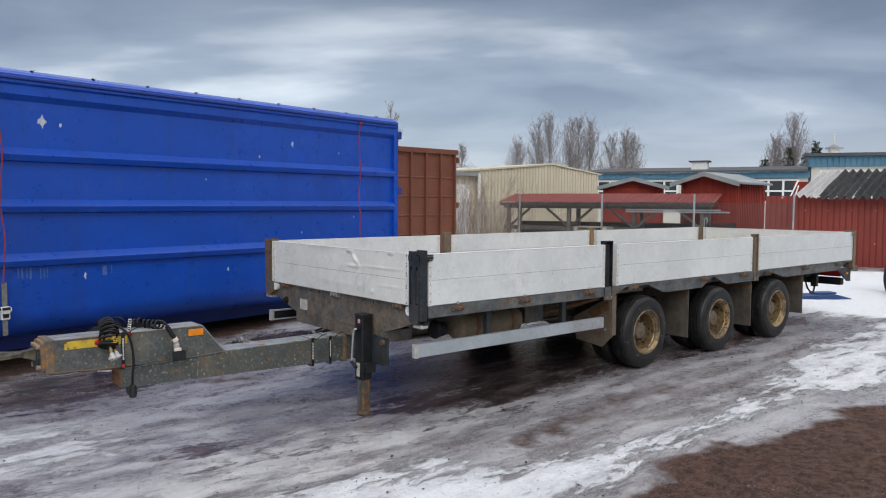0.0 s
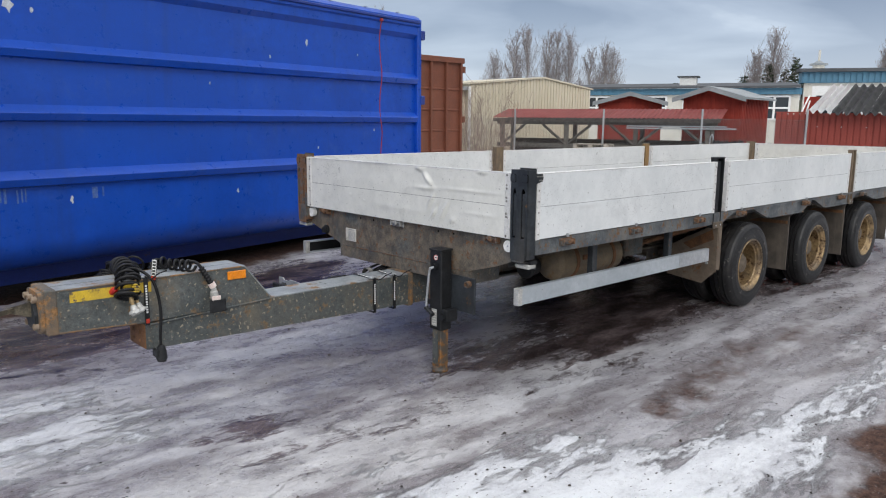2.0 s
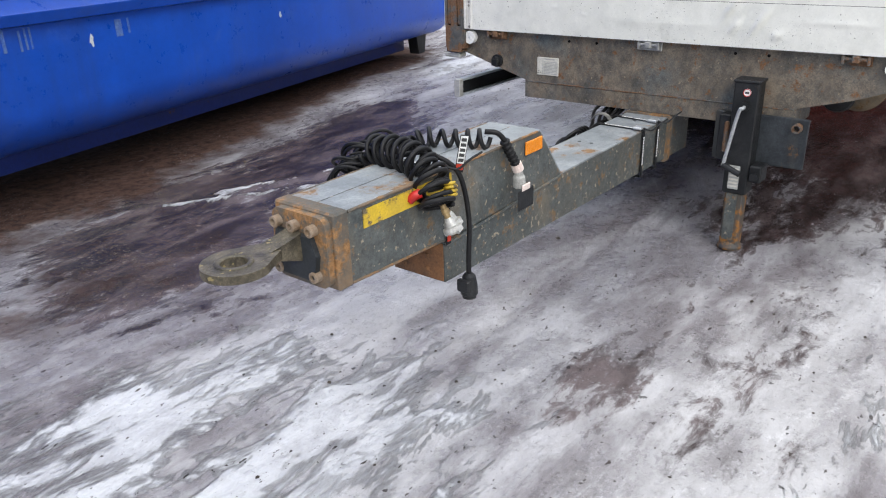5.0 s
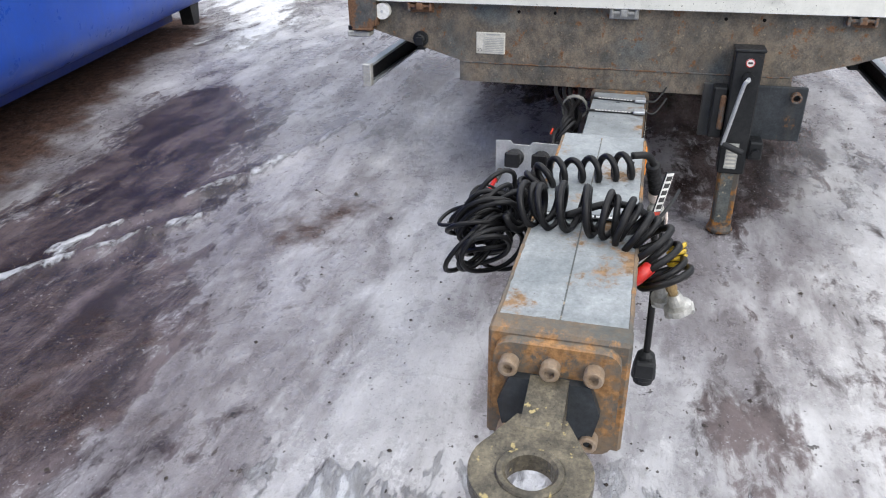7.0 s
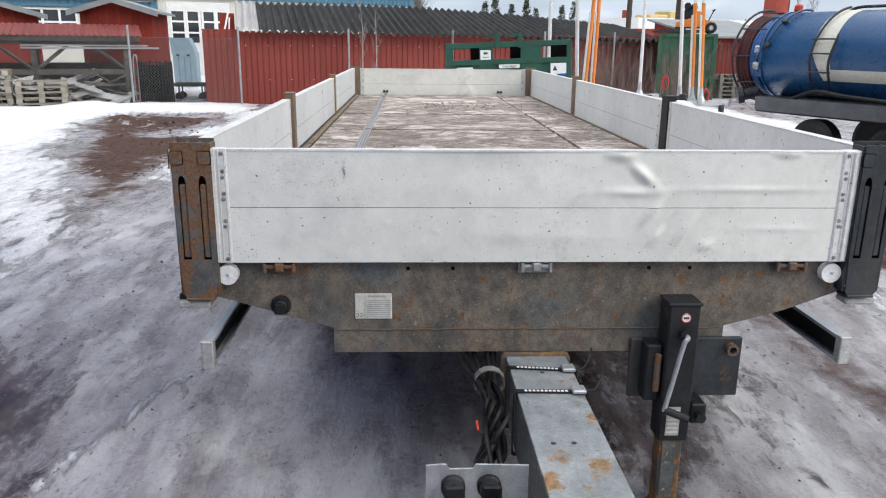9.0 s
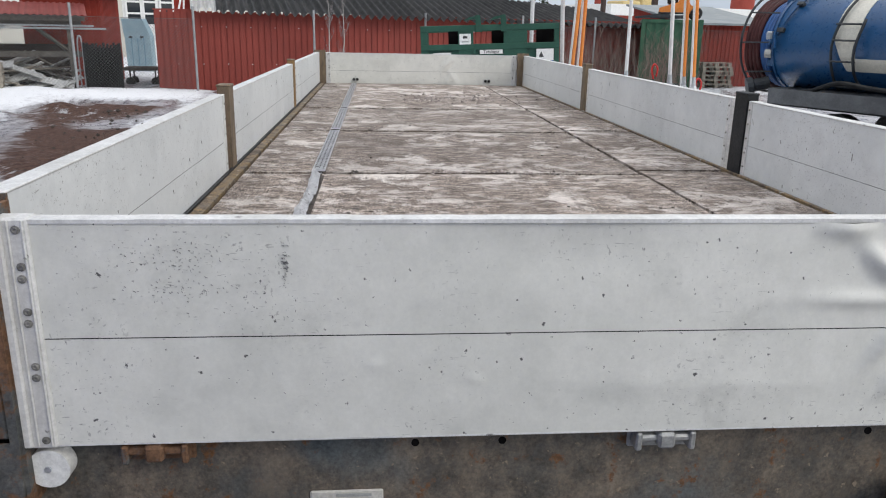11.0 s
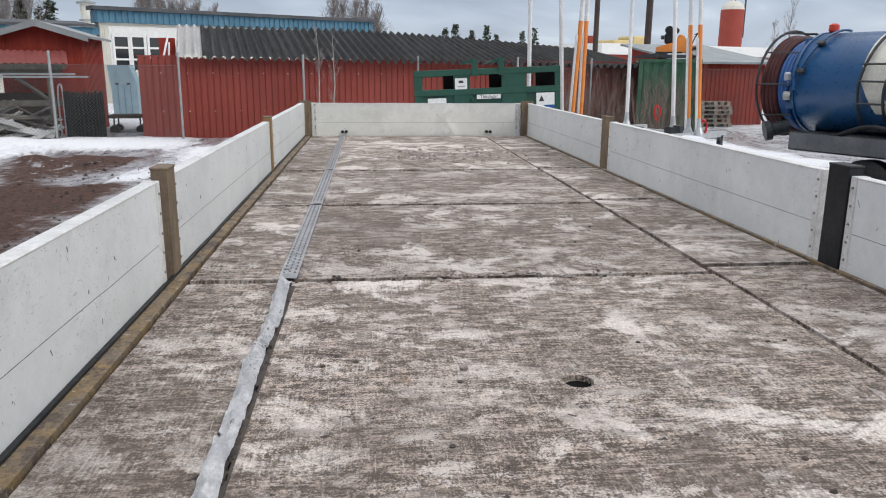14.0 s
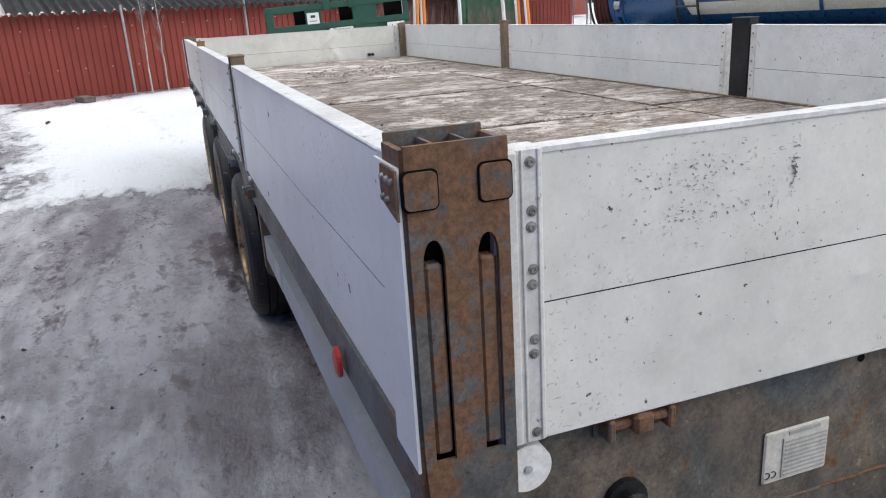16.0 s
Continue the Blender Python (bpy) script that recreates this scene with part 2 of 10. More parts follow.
BROWNPOST = mat("brown_weathered_post", [(0.12, 0.09, 0.06), (0.22, 0.16, 0.10)], 7.0, rough=(0.6, 0.85), stretch=(4, 4, 1), rust=(0.25, 0.13, 0.05), rust_amt=0.35)
BAR = mat("grey_drawbar_paint", [(0.050, 0.060, 0.060), (0.105, 0.115, 0.112), (0.085, 0.088, 0.080)], 5.0, rough=(0.38, 0.68), bump=0.2, rust=(0.24, 0.16, 0.09), rust_amt=0.47, grit=0.4,
          rust_scale=13, streak=(0.20, 0.155, 0.095), streak_amt=0.45, streak_scale=(6, 6, 3), spots=(0.30, 0.26, 0.19), spots_at=0.61, spots_scale=44)
# paler than the bar's sides, with scratches and rust
BARTOP = mat("pale_drawbar_top", [(0.17, 0.19, 0.20), (0.30, 0.32, 0.33)], 5.0, rough=(0.35, 0.6), bump=0.1, rust=(0.30, 0.18, 0.09), rust_amt=0.46, rust_scale=4.5, grit=0.2, scratch=(0.1, 0.1, 0.1), scratch_at=0.66, spots=(0.08, 0.08, 0.08), spots_at=0.69)
BARRUST = mat("rusted_drawbar_plate", [(0.075, 0.078, 0.072), (0.19, 0.13, 0.08)], 9.0, rough=(0.6, 0.9), bump=0.4, rust=(0.36, 0.19, 0.075), rust_amt=0.60, rust_scale=8)
EYEM = mat("greasy_tow_eye_steel", [(0.045, 0.040, 0.030), (0.17, 0.145, 0.10)], 22.0, rough=(0.22, 0.6), metal=0.3, bump=0.5, spots=(0.36, 0.29, 0.13), spots_at=0.62, spots_scale=34, grit=0.4)
BOLTM = mat("bolt_steel", [(0.27, 0.19, 0.12), (0.34, 0.28, 0.22)], 30.0, rough=(0.45, 0.7), metal=0.3)
YELLOW = mat("yellow_paint", [(0.62, 0.42, 0.025), (0.52, 0.36, 0.04)], 6.0, rough=(0.45, 0.65), rust=(0.15, 0.12, 0.08), rust_amt=0.55, rust_scale=11)
LEGINNER = mat("worn_leg_tube_paint", [(0.075, 0.06, 0.045), (0.055, 0.058, 0.058)], 7.0, rough=(0.5, 0.8), stretch=(3, 3, 0.7), rust=(0.34, 0.15, 0.035), rust_amt=0.70, rust_scale=7)
RUBBER = mat("tyre_rubber", [(0.007, 0.007, 0.008), (0.018, 0.018, 0.018)], 9.0, rough=(0.34, 0.62), spec=0.4, bump=0.25, spots=(0.10, 0.092, 0.082), spots_at=0.635, spots_scale=26, streak=(0.06, 0.053, 0.047), streak_amt=0.35, streak_scale=(6, 6, 6), grit=0.3)
HOSE = mat("black_hose", [(0.006, 0.006, 0.007), (0.014, 0.014, 0.015)], 12.0, rough=(0.32, 0.55), bump=0.05, spec=0.25)
# rim steel darkened in its colour for the shade deep in the wheel
RIMDISC = mat("shaded_rim_disc", [(0.085, 0.055, 0.03), (0.05, 0.036, 0.024), (0.15, 0.095, 0.045)], 11.0, rough=(0.5, 0.8), grit=0.35, rust=(0.10, 0.065, 0.04), rust_amt=0.5, rust_scale=14)
RIM = mat("dusty_gold_rim", [(0.46, 0.33, 0.17), (0.28, 0.19, 0.10), (0.16, 0.12, 0.08)], 12.0, rough=(0.28, 0.5), metal=0.55, grit=0.4, rust=(0.13, 0.075, 0.04), rust_amt=0.52, rust_scale=12)
HUBM = mat("dirty_hub_steel", [(0.12, 0.095, 0.07), (0.22, 0.18, 0.135)], 14.0, rough=(0.55, 0.8), metal=0.2)
FLAP = mat("muddy_mudflap", [(0.055, 0.047, 0.04), (0.11, 0.092, 0.074)], 7.0, rough=(0.6, 0.9), streak=(0.17, 0.14, 0.11), streak_amt=0.5)
MUDG = mat("muddy_mudguard", [(0.12, 0.092, 0.068), (0.19, 0.15, 0.11)], 6.0, rough=(0.6, 0.9), rust=(0.20, 0.10, 0.045), rust_amt=0.4)
TANKM = mat("rusty_air_tank", [(0.10, 0.085, 0.06), (0.19, 0.14, 0.085)], 8.0, rough=(0.5, 0.8), rust=(0.20, 0.12, 0.05), rust_amt=0.45)
GALV = mat("galvanised_steel", [(0.40, 0.42, 0.44), (0.55, 0.57, 0.58)], 8.0, rough=(0.3, 0.55), metal=0.6)
WHITEP = mat("white_paint", [(0.72, 0.72, 0.69), (0.80, 0.80, 0.78)], 6.0, rough=(0.4, 0.6), spots=(0.35, 0.3, 0.22), spots_at=0.70)
LABELM = mat("label_paper", [(0.50, 0.48, 0.42), (0.64, 0.62, 0.56)], 9.0, rough=(0.5, 0.7))
INK = mat("ink", [(0.03, 0.03, 0.03), (0.05, 0.05, 0.05)], 9.0)
INKGREY = mat("grey_ink", [(0.33, 0.34, 0.32), (0.40, 0.40, 0.38)], 9.0)
AMBER = mat("amber_plastic", [(0.80, 0.26, 0.01), (0.72, 0.22, 0.01)], 20.0, rough=(0.2, 0.35))
REDP = mat("red_plastic", [(0.55, 0.02, 0.015), (0.45, 0.02, 0.015)], 20.0, rough=(0.3, 0.45))
REDTAPE = mat("red_tape", [(0.60, 0.05, 0.02), (0.5, 0.04, 0.02)], 20.0, rough=(0.4, 0.6))
PINK = mat("pale_connector", [(0.70, 0.55, 0.50), (0.75, 0.68, 0.62)], 30.0, rough=(0.4, 0.6))
ALUCAST = mat("cast_aluminium", [(0.26, 0.265, 0.26), (0.40, 0.40, 0.39)], 22.0, rough=(0.35, 0.55), metal=0.4)
STRIPM = mat("crumpled_steel_strip", [(0.70, 0.70, 0.72), (0.90, 0.90, 0.91)], 16.0, rough=(0.28, 0.5), metal=0.2, rust=(0.14, 0.10, 0.08), rust_amt=0.34, rust_scale=20, grit=0.2, scratch=(0.12, 0.11, 0.10), scratch_at=0.64)
BLUE = mat("blue_container_paint", [(0.004, 0.055, 0.36), (0.007, 0.080, 0.50), (0.005, 0.066, 0.42)], 1.2, rough=(0.24, 0.42), bump=0.05, streak=(0.02, 0.05, 0.20), streak_amt=0.35,
           streak_scale=(5, 5, 0.35), spots=(0.30, 0.36, 0.48), spots_at=0.76, spots_scale=9, spec=0.4, scratch=(0.14, 0.20, 0.42), scratch_at=0.745, scratch_amt=0.6, smudge_amt=0.22, grit=0.06)
FADED = mat("faded_lettering", [(0.10, 0.17, 0.36), (0.03, 0.10, 0.40)], 30.0, rough=(0.5, 0.7), grit=0.3)
BLUEDK = mat("dark_blue_paint", [(0.008, 0.03, 0.20), (0.012, 0.04, 0.26)], 3.0, rough=(0.4, 0.6), rust=(0.12, 0.08, 0.06), rust_amt=0.25)
RCONT = mat("red_brown_container_paint", [(0.135, 0.042, 0.022), (0.19, 0.062, 0.032)], 1.5, rough=(0.55, 0.8), streak=(0.10, 0.05, 0.03), streak_amt=0.6, rust=(0.20, 0.085, 0.04), rust_amt=0.25)
REDWOOD = mat("red_painted_boards", [(0.24, 0.036, 0.025), (0.32, 0.050, 0.034)], 1.8, rough=(0.65, 0.88), spec=0.15, vary=0.09, streak=(0.20, 0.05, 0.04), streak_amt=0.5, streak_scale=(12, 12, 0.6))
REDROOF = mat("red_sheet_roof", [(0.34, 0.085, 0.075), (0.42, 0.12, 0.105)], 2.0, rough=(0.5, 0.75), vary=0.05)
REDSHEET = mat("red_profiled_sheet", [(0.235, 0.048, 0.036), (0.275, 0.058, 0.044)], 1.2, rough=(0.5, 0.7), spec=0.25, bump=0.05, vary=0.03, streak=(0.20, 0.055, 0.045), streak_amt=0.35, streak_scale=(5, 5, 0.7))
GREYROOF = mat("grey_felt_roof", [(0.22, 0.245, 0.255), (0.31, 0.33, 0.335)], 1.6, rough=(0.7, 0.9), streak=(0.2, 0.22, 0.2), streak_amt=0.3)
BLACKROOF = mat("weathered_fibre_cement_roof", [(0.045, 0.046, 0.049), (0.095, 0.094, 0.094)], 2.4, rough=(0.6, 0.85), bump=0.3, vary=0.18, streak=(0.14, 0.135, 0.13), streak_amt=0.35, streak_scale=(3, 3, 3))
WHITEROOF = mat("white_corrugated_sheet", [(0.66, 0.66, 0.65), (0.78, 0.78, 0.77)], 2.0, rough=(0.5, 0.7), rust=(0.2, 0.15, 0.1), rust_amt=0.12)
BEIGE = mat("beige_profiled_cladding", [(0.56, 0.505, 0.375), (0.62, 0.56, 0.43)], 1.0, rough=(0.5, 0.7), vary=0.03, streak=(0.45, 0.40, 0.30), streak_amt=0.25)
TEAL = mat("blue_fascia_cladding", [(0.055, 0.16, 0.24), (0.075, 0.20, 0.29)], 1.0, rough=(0.45, 0.65), vary=0.04)
DARKROOF = mat("dark_felt_roof", [(0.055, 0.06, 0.065), (0.09, 0.095, 0.10)], 1.0, rough=(0.75, 0.92))
CREAM = mat("cream_wall", [(0.58, 0.56, 0.49), (0.65, 0.63, 0.56)], 1.2, rough=(0.6, 0.8))
TIMBER = mat("grey_weathered_timber", [(0.085, 0.076, 0.066), (0.17, 0.155, 0.135)], 5.0, rough=(0.7, 0.9), spec=0.2, stretch=(2, 2, 2), vary=0.25)
PALLETW = mat("pallet_wood", [(0.26, 0.23, 0.19), (0.38, 0.34, 0.28)], 5.0, rough=(0.7, 0.9), vary=0.2)
FENCEM = mat("fence_steel", [(0.30, 0.31, 0.315), (0.40, 0.41, 0.41)], 6.0, rough=(0.4, 0.6), metal=0.3)
WIREM = mat("fence_wire", [(0.10, 0.105, 0.105), (0.16, 0.165, 0.165)], 6.0, rough=(0.5, 0.7), metal=0.3)
GREENP = mat("dark_green_paint", [(0.010, 0.060, 0.038), (0.018, 0.085, 0.055)], 3.0, rough=(0.4, 0.6), rust=(0.12, 0.08, 0.05), rust_amt=0.2)
GREENC = mat("green_container_paint", [(0.020, 0.078, 0.042), (0.032, 0.115, 0.062)], 1.6, rough=(0.5, 0.7), streak=(0.08, 0.14, 0.08), streak_amt=0.5, rust=(0.16, 0.09, 0.05), rust_amt=0.18)
ORANGE = mat("orange_paint", [(0.80, 0.27, 0.05), (0.70, 0.22, 0.035)], 4.0, rough=(0.4, 0.6))
SILVER = mat("silver_pole", [(0.66, 0.66, 0.65), (0.80, 0.80, 0.79)], 3.0, rough=(0.3, 0.5), metal=0.1)
POLEDK = mat("dark_brown_pole", [(0.035, 0.022, 0.018), (0.06, 0.04, 0.03)], 2.0, rough=(0.7, 0.9))
TANKB = mat("blue_tank_paint", [(0.008, 0.062, 0.165), (0.012, 0.078, 0.205)], 1.6, rough=(0.22, 0.40), bump=0.03, streak=(0.03, 0.08, 0.17), streak_amt=0.4)
TANKW = mat("cream_tank_paint", [(0.60, 0.58, 0.50), (0.68, 0.66, 0.58)], 2.0, rough=(0.3, 0.5))
HOSER = mat("dark_red_hose", [(0.045, 0.012, 0.012), (0.075, 0.02, 0.019)], 6.0, rough=(0.45, 0.65), spec=0.3)
HOSEB = mat("blue_hose", [(0.012, 0.07, 0.22), (0.02, 0.10, 0.30)], 6.0, rough=(0.35, 0.55))
SILOR = mat("red_silo", [(0.28, 0.055, 0.04), (0.34, 0.072, 0.052)], 0.6, rough=(0.6, 0.8), spec=0.2)
LBLUE = mat("pale_blue_paint", [(0.22, 0.34, 0.40), (0.30, 0.42, 0.47)], 4.0, rough=(0.5, 0.7), rust=(0.2, 0.13, 0.08), rust_amt=0.2)
PALEY = mat("pale_yellow_paint", [(0.55, 0.42, 0.18), (0.62, 0.50, 0.25)], 3.0)
BARK = mat("bare_bark", [(0.105, 0.088, 0.078), (0.19, 0.165, 0.15)], 5.0, rough=(0.8, 0.95))
BIRCH = mat("birch_bark", [(0.30, 0.28, 0.26), (0.46, 0.44, 0.41)], 5.0, rough=(0.8, 0.95))
TWIG = mat("bare_twigs", [(0.20, 0.175, 0.17), (0.29, 0.26, 0.25)], 2.0, rough=(0.8, 0.95))
SHRUB = mat("shrub_twigs", [(0.17, 0.12, 0.10), (0.27, 0.21, 0.18)], 2.0, rough=(0.8, 0.95))
PINE = mat("pine_needles", [(0.022, 0.035, 0.018), (0.05, 0.065, 0.032)], 2.0, rough=(0.7, 0.9), vary=0.3, island=True)
SNOWM = mat("snow", [(0.78, 0.80, 0.84), (0.86, 0.87, 0.90)], 3.0, rough=(0.6, 0.85), bump=0.5, bump_scale=25, spec=0.3)
STONE = mat("grey_gravel", [(0.16, 0.13, 0.12), (0.42, 0.37, 0.34)], 20.0, rough=(0.7, 0.9), vary=0.35, island=True)
CLOD = mat("dark_crumbs", [(0.03, 0.025, 0.022), (0.07, 0.055, 0.045)], 20.0, rough=(0.8, 0.95), vary=0.3, island=True)
LAMPW = mat("clear_lens", [(0.30, 0.30, 0.28), (0.48, 0.48, 0.45)], 30.0, rough=(0.12, 0.25))
TARP = mat("black_tarpaulin", [(0.006, 0.006, 0.007), (0.014, 0.014, 0.015)], 6.0, rough=(0.5, 0.7), spec=0.2)
PURPLE = mat("blue_plastic_body", [(0.012, 0.045, 0.14), (0.02, 0.06, 0.18)], 6.0, rough=(0.3, 0.5))
# near-black base colour that stands in for shade in holes, gaps and hollows
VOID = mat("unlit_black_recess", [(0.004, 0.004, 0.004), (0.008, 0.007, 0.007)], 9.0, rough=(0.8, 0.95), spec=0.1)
TRAYM = mat("grey_tray_sheet", [(0.085, 0.092, 0.10), (0.14, 0.15, 0.16)], 4.0, rough=(0.4, 0.6), metal=0.2)
CHIP = mat("bared_primer", [(0.42, 0.45, 0.50), (0.60, 0.62, 0.65)], 30.0, rough=(0.5, 0.7), grit=0.3)
SCRAPW = mat("pale_scrap_board", [(0.42, 0.42, 0.41), (0.64, 0.64, 0.62)], 9.0, rough=(0.6, 0.85), vary=0.25)
ROPE = mat("red_rope", [(0.36, 0.035, 0.03), (0.28, 0.03, 0.03)], 40.0, rough=(0.7, 0.9))
WEBBING = mat("grey_webbing", [(0.13, 0.13, 0.12), (0.22, 0.21, 0.19)], 30.0, rough=(0.7, 0.9))
EDGEANGLE = mat("rusty_yellow_edge_angle", [(0.27, 0.175, 0.07), (0.16, 0.135, 0.11)], 9.0, rough=(0.5, 0.8), rust=(0.15, 0.115, 0.09), rust_amt=0.62, rust_scale=14, grit=0.35, spots=(0.42, 0.40, 0.36), spots_at=0.63, spots_scale=30)

GLASS = bpy.data.materials.new("window_glass")
GLASS.use_nodes = True
gb = GLASS.node_tree.nodes["Principled BSDF"]
gb.inputs["Base Color"].default_value = (0.03, 0.035, 0.04, 1)
gb.inputs["Roughness"].default_value = 0.06


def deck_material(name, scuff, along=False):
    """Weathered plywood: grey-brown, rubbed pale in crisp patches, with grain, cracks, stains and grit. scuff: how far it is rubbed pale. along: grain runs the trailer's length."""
    m = bpy.data.materials.new(name)
    m.use_nodes = True
    t = m.node_tree
    n, l = t.nodes, t.links
    b = n["Principled BSDF"]
    geo = n.new("ShaderNodeNewGeometry").outputs["Position"]
    rnd = n.new("ShaderNodeObjectInfo").outputs["Random"]
    shift = n.new("ShaderNodeVectorMath")
    shift.operation = "MULTIPLY_ADD"
    comb = n.new("ShaderNodeCombineXYZ")
    l.new(rnd, comb.inputs[0])
    l.new(rnd, comb.inputs[1])
    l.new(comb.outputs[0], shift.inputs[0])
    shift.inputs[1].default_value = (7.0, 3.0, 0)
    l.new(geo, shift.inputs[2])

    def nz(scale, st=(1, 1, 1), detail=6.0, rough=0.6, dist=0.0, rot=0.0):
        mp = n.new("ShaderNodeMapping")
        mp.inputs["Scale"].default_value = st
        mp.inputs["Rotation"].default_value = (0, 0, radians(rot + (90 if along else 0)))
        l.new(shift.outputs[0], mp.inputs[0])
        x = n.new("ShaderNodeTexNoise")
        x.inputs["Scale"].default_value, x.inputs["Detail"].default_value, x.inputs["Roughness"].default_value, x.inputs["Distortion"].default_value = scale, detail, rough, dist
        l.new(mp.outputs[0], x.inputs["Vector"])
        return x.outputs["Fac"]

    def step(src, a, c, lo=0.0, hi=1.0):
        x = n.new("ShaderNodeMapRange")
        x.interpolation_type = "SMOOTHSTEP"
        x.inputs["From Min"].default_value, x.inputs["From Max"].default_value = a, c
        x.inputs["To Min"].default_value, x.inputs["To Max"].default_value = lo, hi
        l.new(src, x.inputs[0])
        return x.outputs[0]

    def op(kind, a, c):
        x = n.new("ShaderNodeMath")
        x.operation = kind
        for i, v in enumerate((a, c)):
            if isinstance(v, (int, float)):
                x.inputs[i].default_value = v
            else:
                l.new(v, x.inputs[i])
        return x.outputs[0]

    def mix(f, a, c):
        x = n.new("ShaderNodeMixRGB")
        for i, v in enumerate((f, a, c)):
            if isinstance(v, (int, float)):
                x.inputs[i].default_value = v
            elif isinstance(v, tuple):
                x.inputs[i].default_value = (*v, 1)
            else:
                l.new(v, x.inputs[i])
        return x.outputs[0]
    grain = nz(1.0, (120, 13, 1), 6.0, 0.72)
    grain2 = nz(1.0, (30, 8.0, 1), 7.0, 0.74)
    patch = nz(2.6, (1.2, 0.9, 1), 10.0, 0.74, 0.3)
    blot = nz(9.0, (1, 0.7, 1), 8.0, 0.72, 0.2)
    fine = nz(55, (1, 1, 1), 5.0, 0.75)
    cross = nz(1.0, (11, 130, 1), 5.0, 0.7)
    micro = nz(170, (1, 1, 1), 3.0, 0.7)
    broad = nz(1.0, (6.5, 4.5, 1), 11.0, 0.76, 0.8)
    tex = op("ADD", op("MULTIPLY", grain, 0.34), op("ADD", op("MULTIPLY", grain2, 0.30), op("ADD", op("MULTIPLY", fine, 0.28), op("ADD", op("MULTIPLY", cross, 0.10), op("MULTIPLY", micro, 0.30)))))
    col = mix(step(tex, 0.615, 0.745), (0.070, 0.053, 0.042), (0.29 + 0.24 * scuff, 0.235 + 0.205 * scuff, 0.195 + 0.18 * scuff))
    # damp and dirt in soft clouds
    col = mix(op("MULTIPLY", step(nz(1.9, (1, 0.8, 1), 8.0, 0.64, 0.4), 0.47, 0.62), 0.56), col, (0.108, 0.081, 0.065))
    # the face ply rubbed pale, in flakes drawn out along the grain
    zone = step(nz(1.35, (1, 0.9, 1), 6.0, 0.60, 0.5), 0.38, 0.56)
    flake = op("ADD", op("MULTIPLY", nz(3.6, (1.1, 0.9, 1), 13.0, 0.70, 0.5), 0.80), op("ADD", op("MULTIPLY", grain2, 0.10), op("MULTIPLY", cross, 0.12)))
    pale = mix(step(micro, 0.35, 0.65), (0.50, 0.45, 0.41), (0.78, 0.72, 0.67))
    col = mix(op("MULTIPLY", op("MULTIPLY", step(flake, 0.515, 0.575), op("ADD", 0.40, zone)), 0.64 * scuff), col, pale)
    col = mix(op("MULTIPLY", step(broad, 0.545, 0.60), 0.20 * scuff), col, pale)
    rub = op("ADD", op("MULTIPLY", blot, 0.55), op("ADD", op("MULTIPLY", patch, 0.35), op("MULTIPLY", micro, 0.18)))
    col = mix(op("MULTIPLY", op("MULTIPLY", step(rub, 0.56, 0.61), op("ADD", 0.35, zone)), 0.50 * scuff), col, (0.66, 0.595, 0.55))
    # bare darker ply where flakes have come away
    peel = op("ADD", op("MULTIPLY", nz(1.0, (10, 5.5, 1), 10.0, 0.74, 0.5), 0.7), op("MULTIPLY", grain, 0.35))
    col = mix(op("MULTIPLY", step(peel, 0.56, 0.60), 0.48), col, (0.092, 0.070, 0.056))
    for st, rot, at in (((6, 150, 1), 8, 0.655), ((150, 5, 1), 5, 0.665), ((9, 120, 1), 38, 0.685), ((8, 130, 1), -25, 0.69)):
        col = mix(op("MULTIPLY", step(nz(1.0, st, 3.0, 0.55, 0.0, rot), at, at + 0.035), 0.08 + 0.40 * scuff), col, (0.48, 0.46, 0.44))
    col = mix(op("MULTIPLY", step(grain, 0.60, 0.66), 0.55), col, (0.030, 0.023, 0.020))
    col = mix(op("MULTIPLY", step(grain2, 0.635, 0.69), 0.38), col, (0.028, 0.021, 0.018))
    col = mix(op("MULTIPLY", step(nz(3.1, (1.4, 0.8, 1), 6.0, 0.7, 0.3), 0.645, 0.74), 0.45), col, (0.25, 0.15, 0.075))
    col = mix(op("MULTIPLY", step(nz(34, (1, 0.6, 1), 3.0, 0.6), 0.665, 0.70), 0.85), col, (0.022, 0.018, 0.016))
    sheet = n.new("ShaderNodeHueSaturation")
    tone = n.new("ShaderNodeMapRange")
    tone.inputs["To Min"].default_value, tone.inputs["To Max"].default_value = 0.82, 1.12
    l.new(rnd, tone.inputs[0])
    l.new(tone.outputs[0], sheet.inputs["Value"])
    l.new(col, sheet.inputs["Color"])
    col = sheet.outputs[0]
    l.new(col, b.inputs["Base Color"])
    l.new(step(fine, 0.25, 0.75, 0.52, 0.85), b.inputs["Roughness"])
    b.inputs["Specular IOR Level"].default_value = 0.28
    bp = n.new("ShaderNodeBump")
    bp.inputs["Strength"].default_value, bp.inputs["Distance"].default_value = 1.0, 0.006
    l.new(op("ADD", op("MULTIPLY", grain, 0.7), op("ADD", op("MULTIPLY", fine, 0.5), op("MULTIPLY", blot, 0.9))), bp.inputs["Height"])
    l.new(bp.outputs[0], b.inputs["Normal"])
    return m


DECK = deck_material("weathered_plywood", 1.0)
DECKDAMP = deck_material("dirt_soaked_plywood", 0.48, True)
PALEPLY = mat("splintered_pale_ply", [(0.40, 0.35, 0.30), (0.62, 0.57, 0.52)], 30.0, rough=(0.7, 0.9), spots=(0.10, 0.08, 0.065), spots_at=0.58, spots_scale=28, grit=0.3)


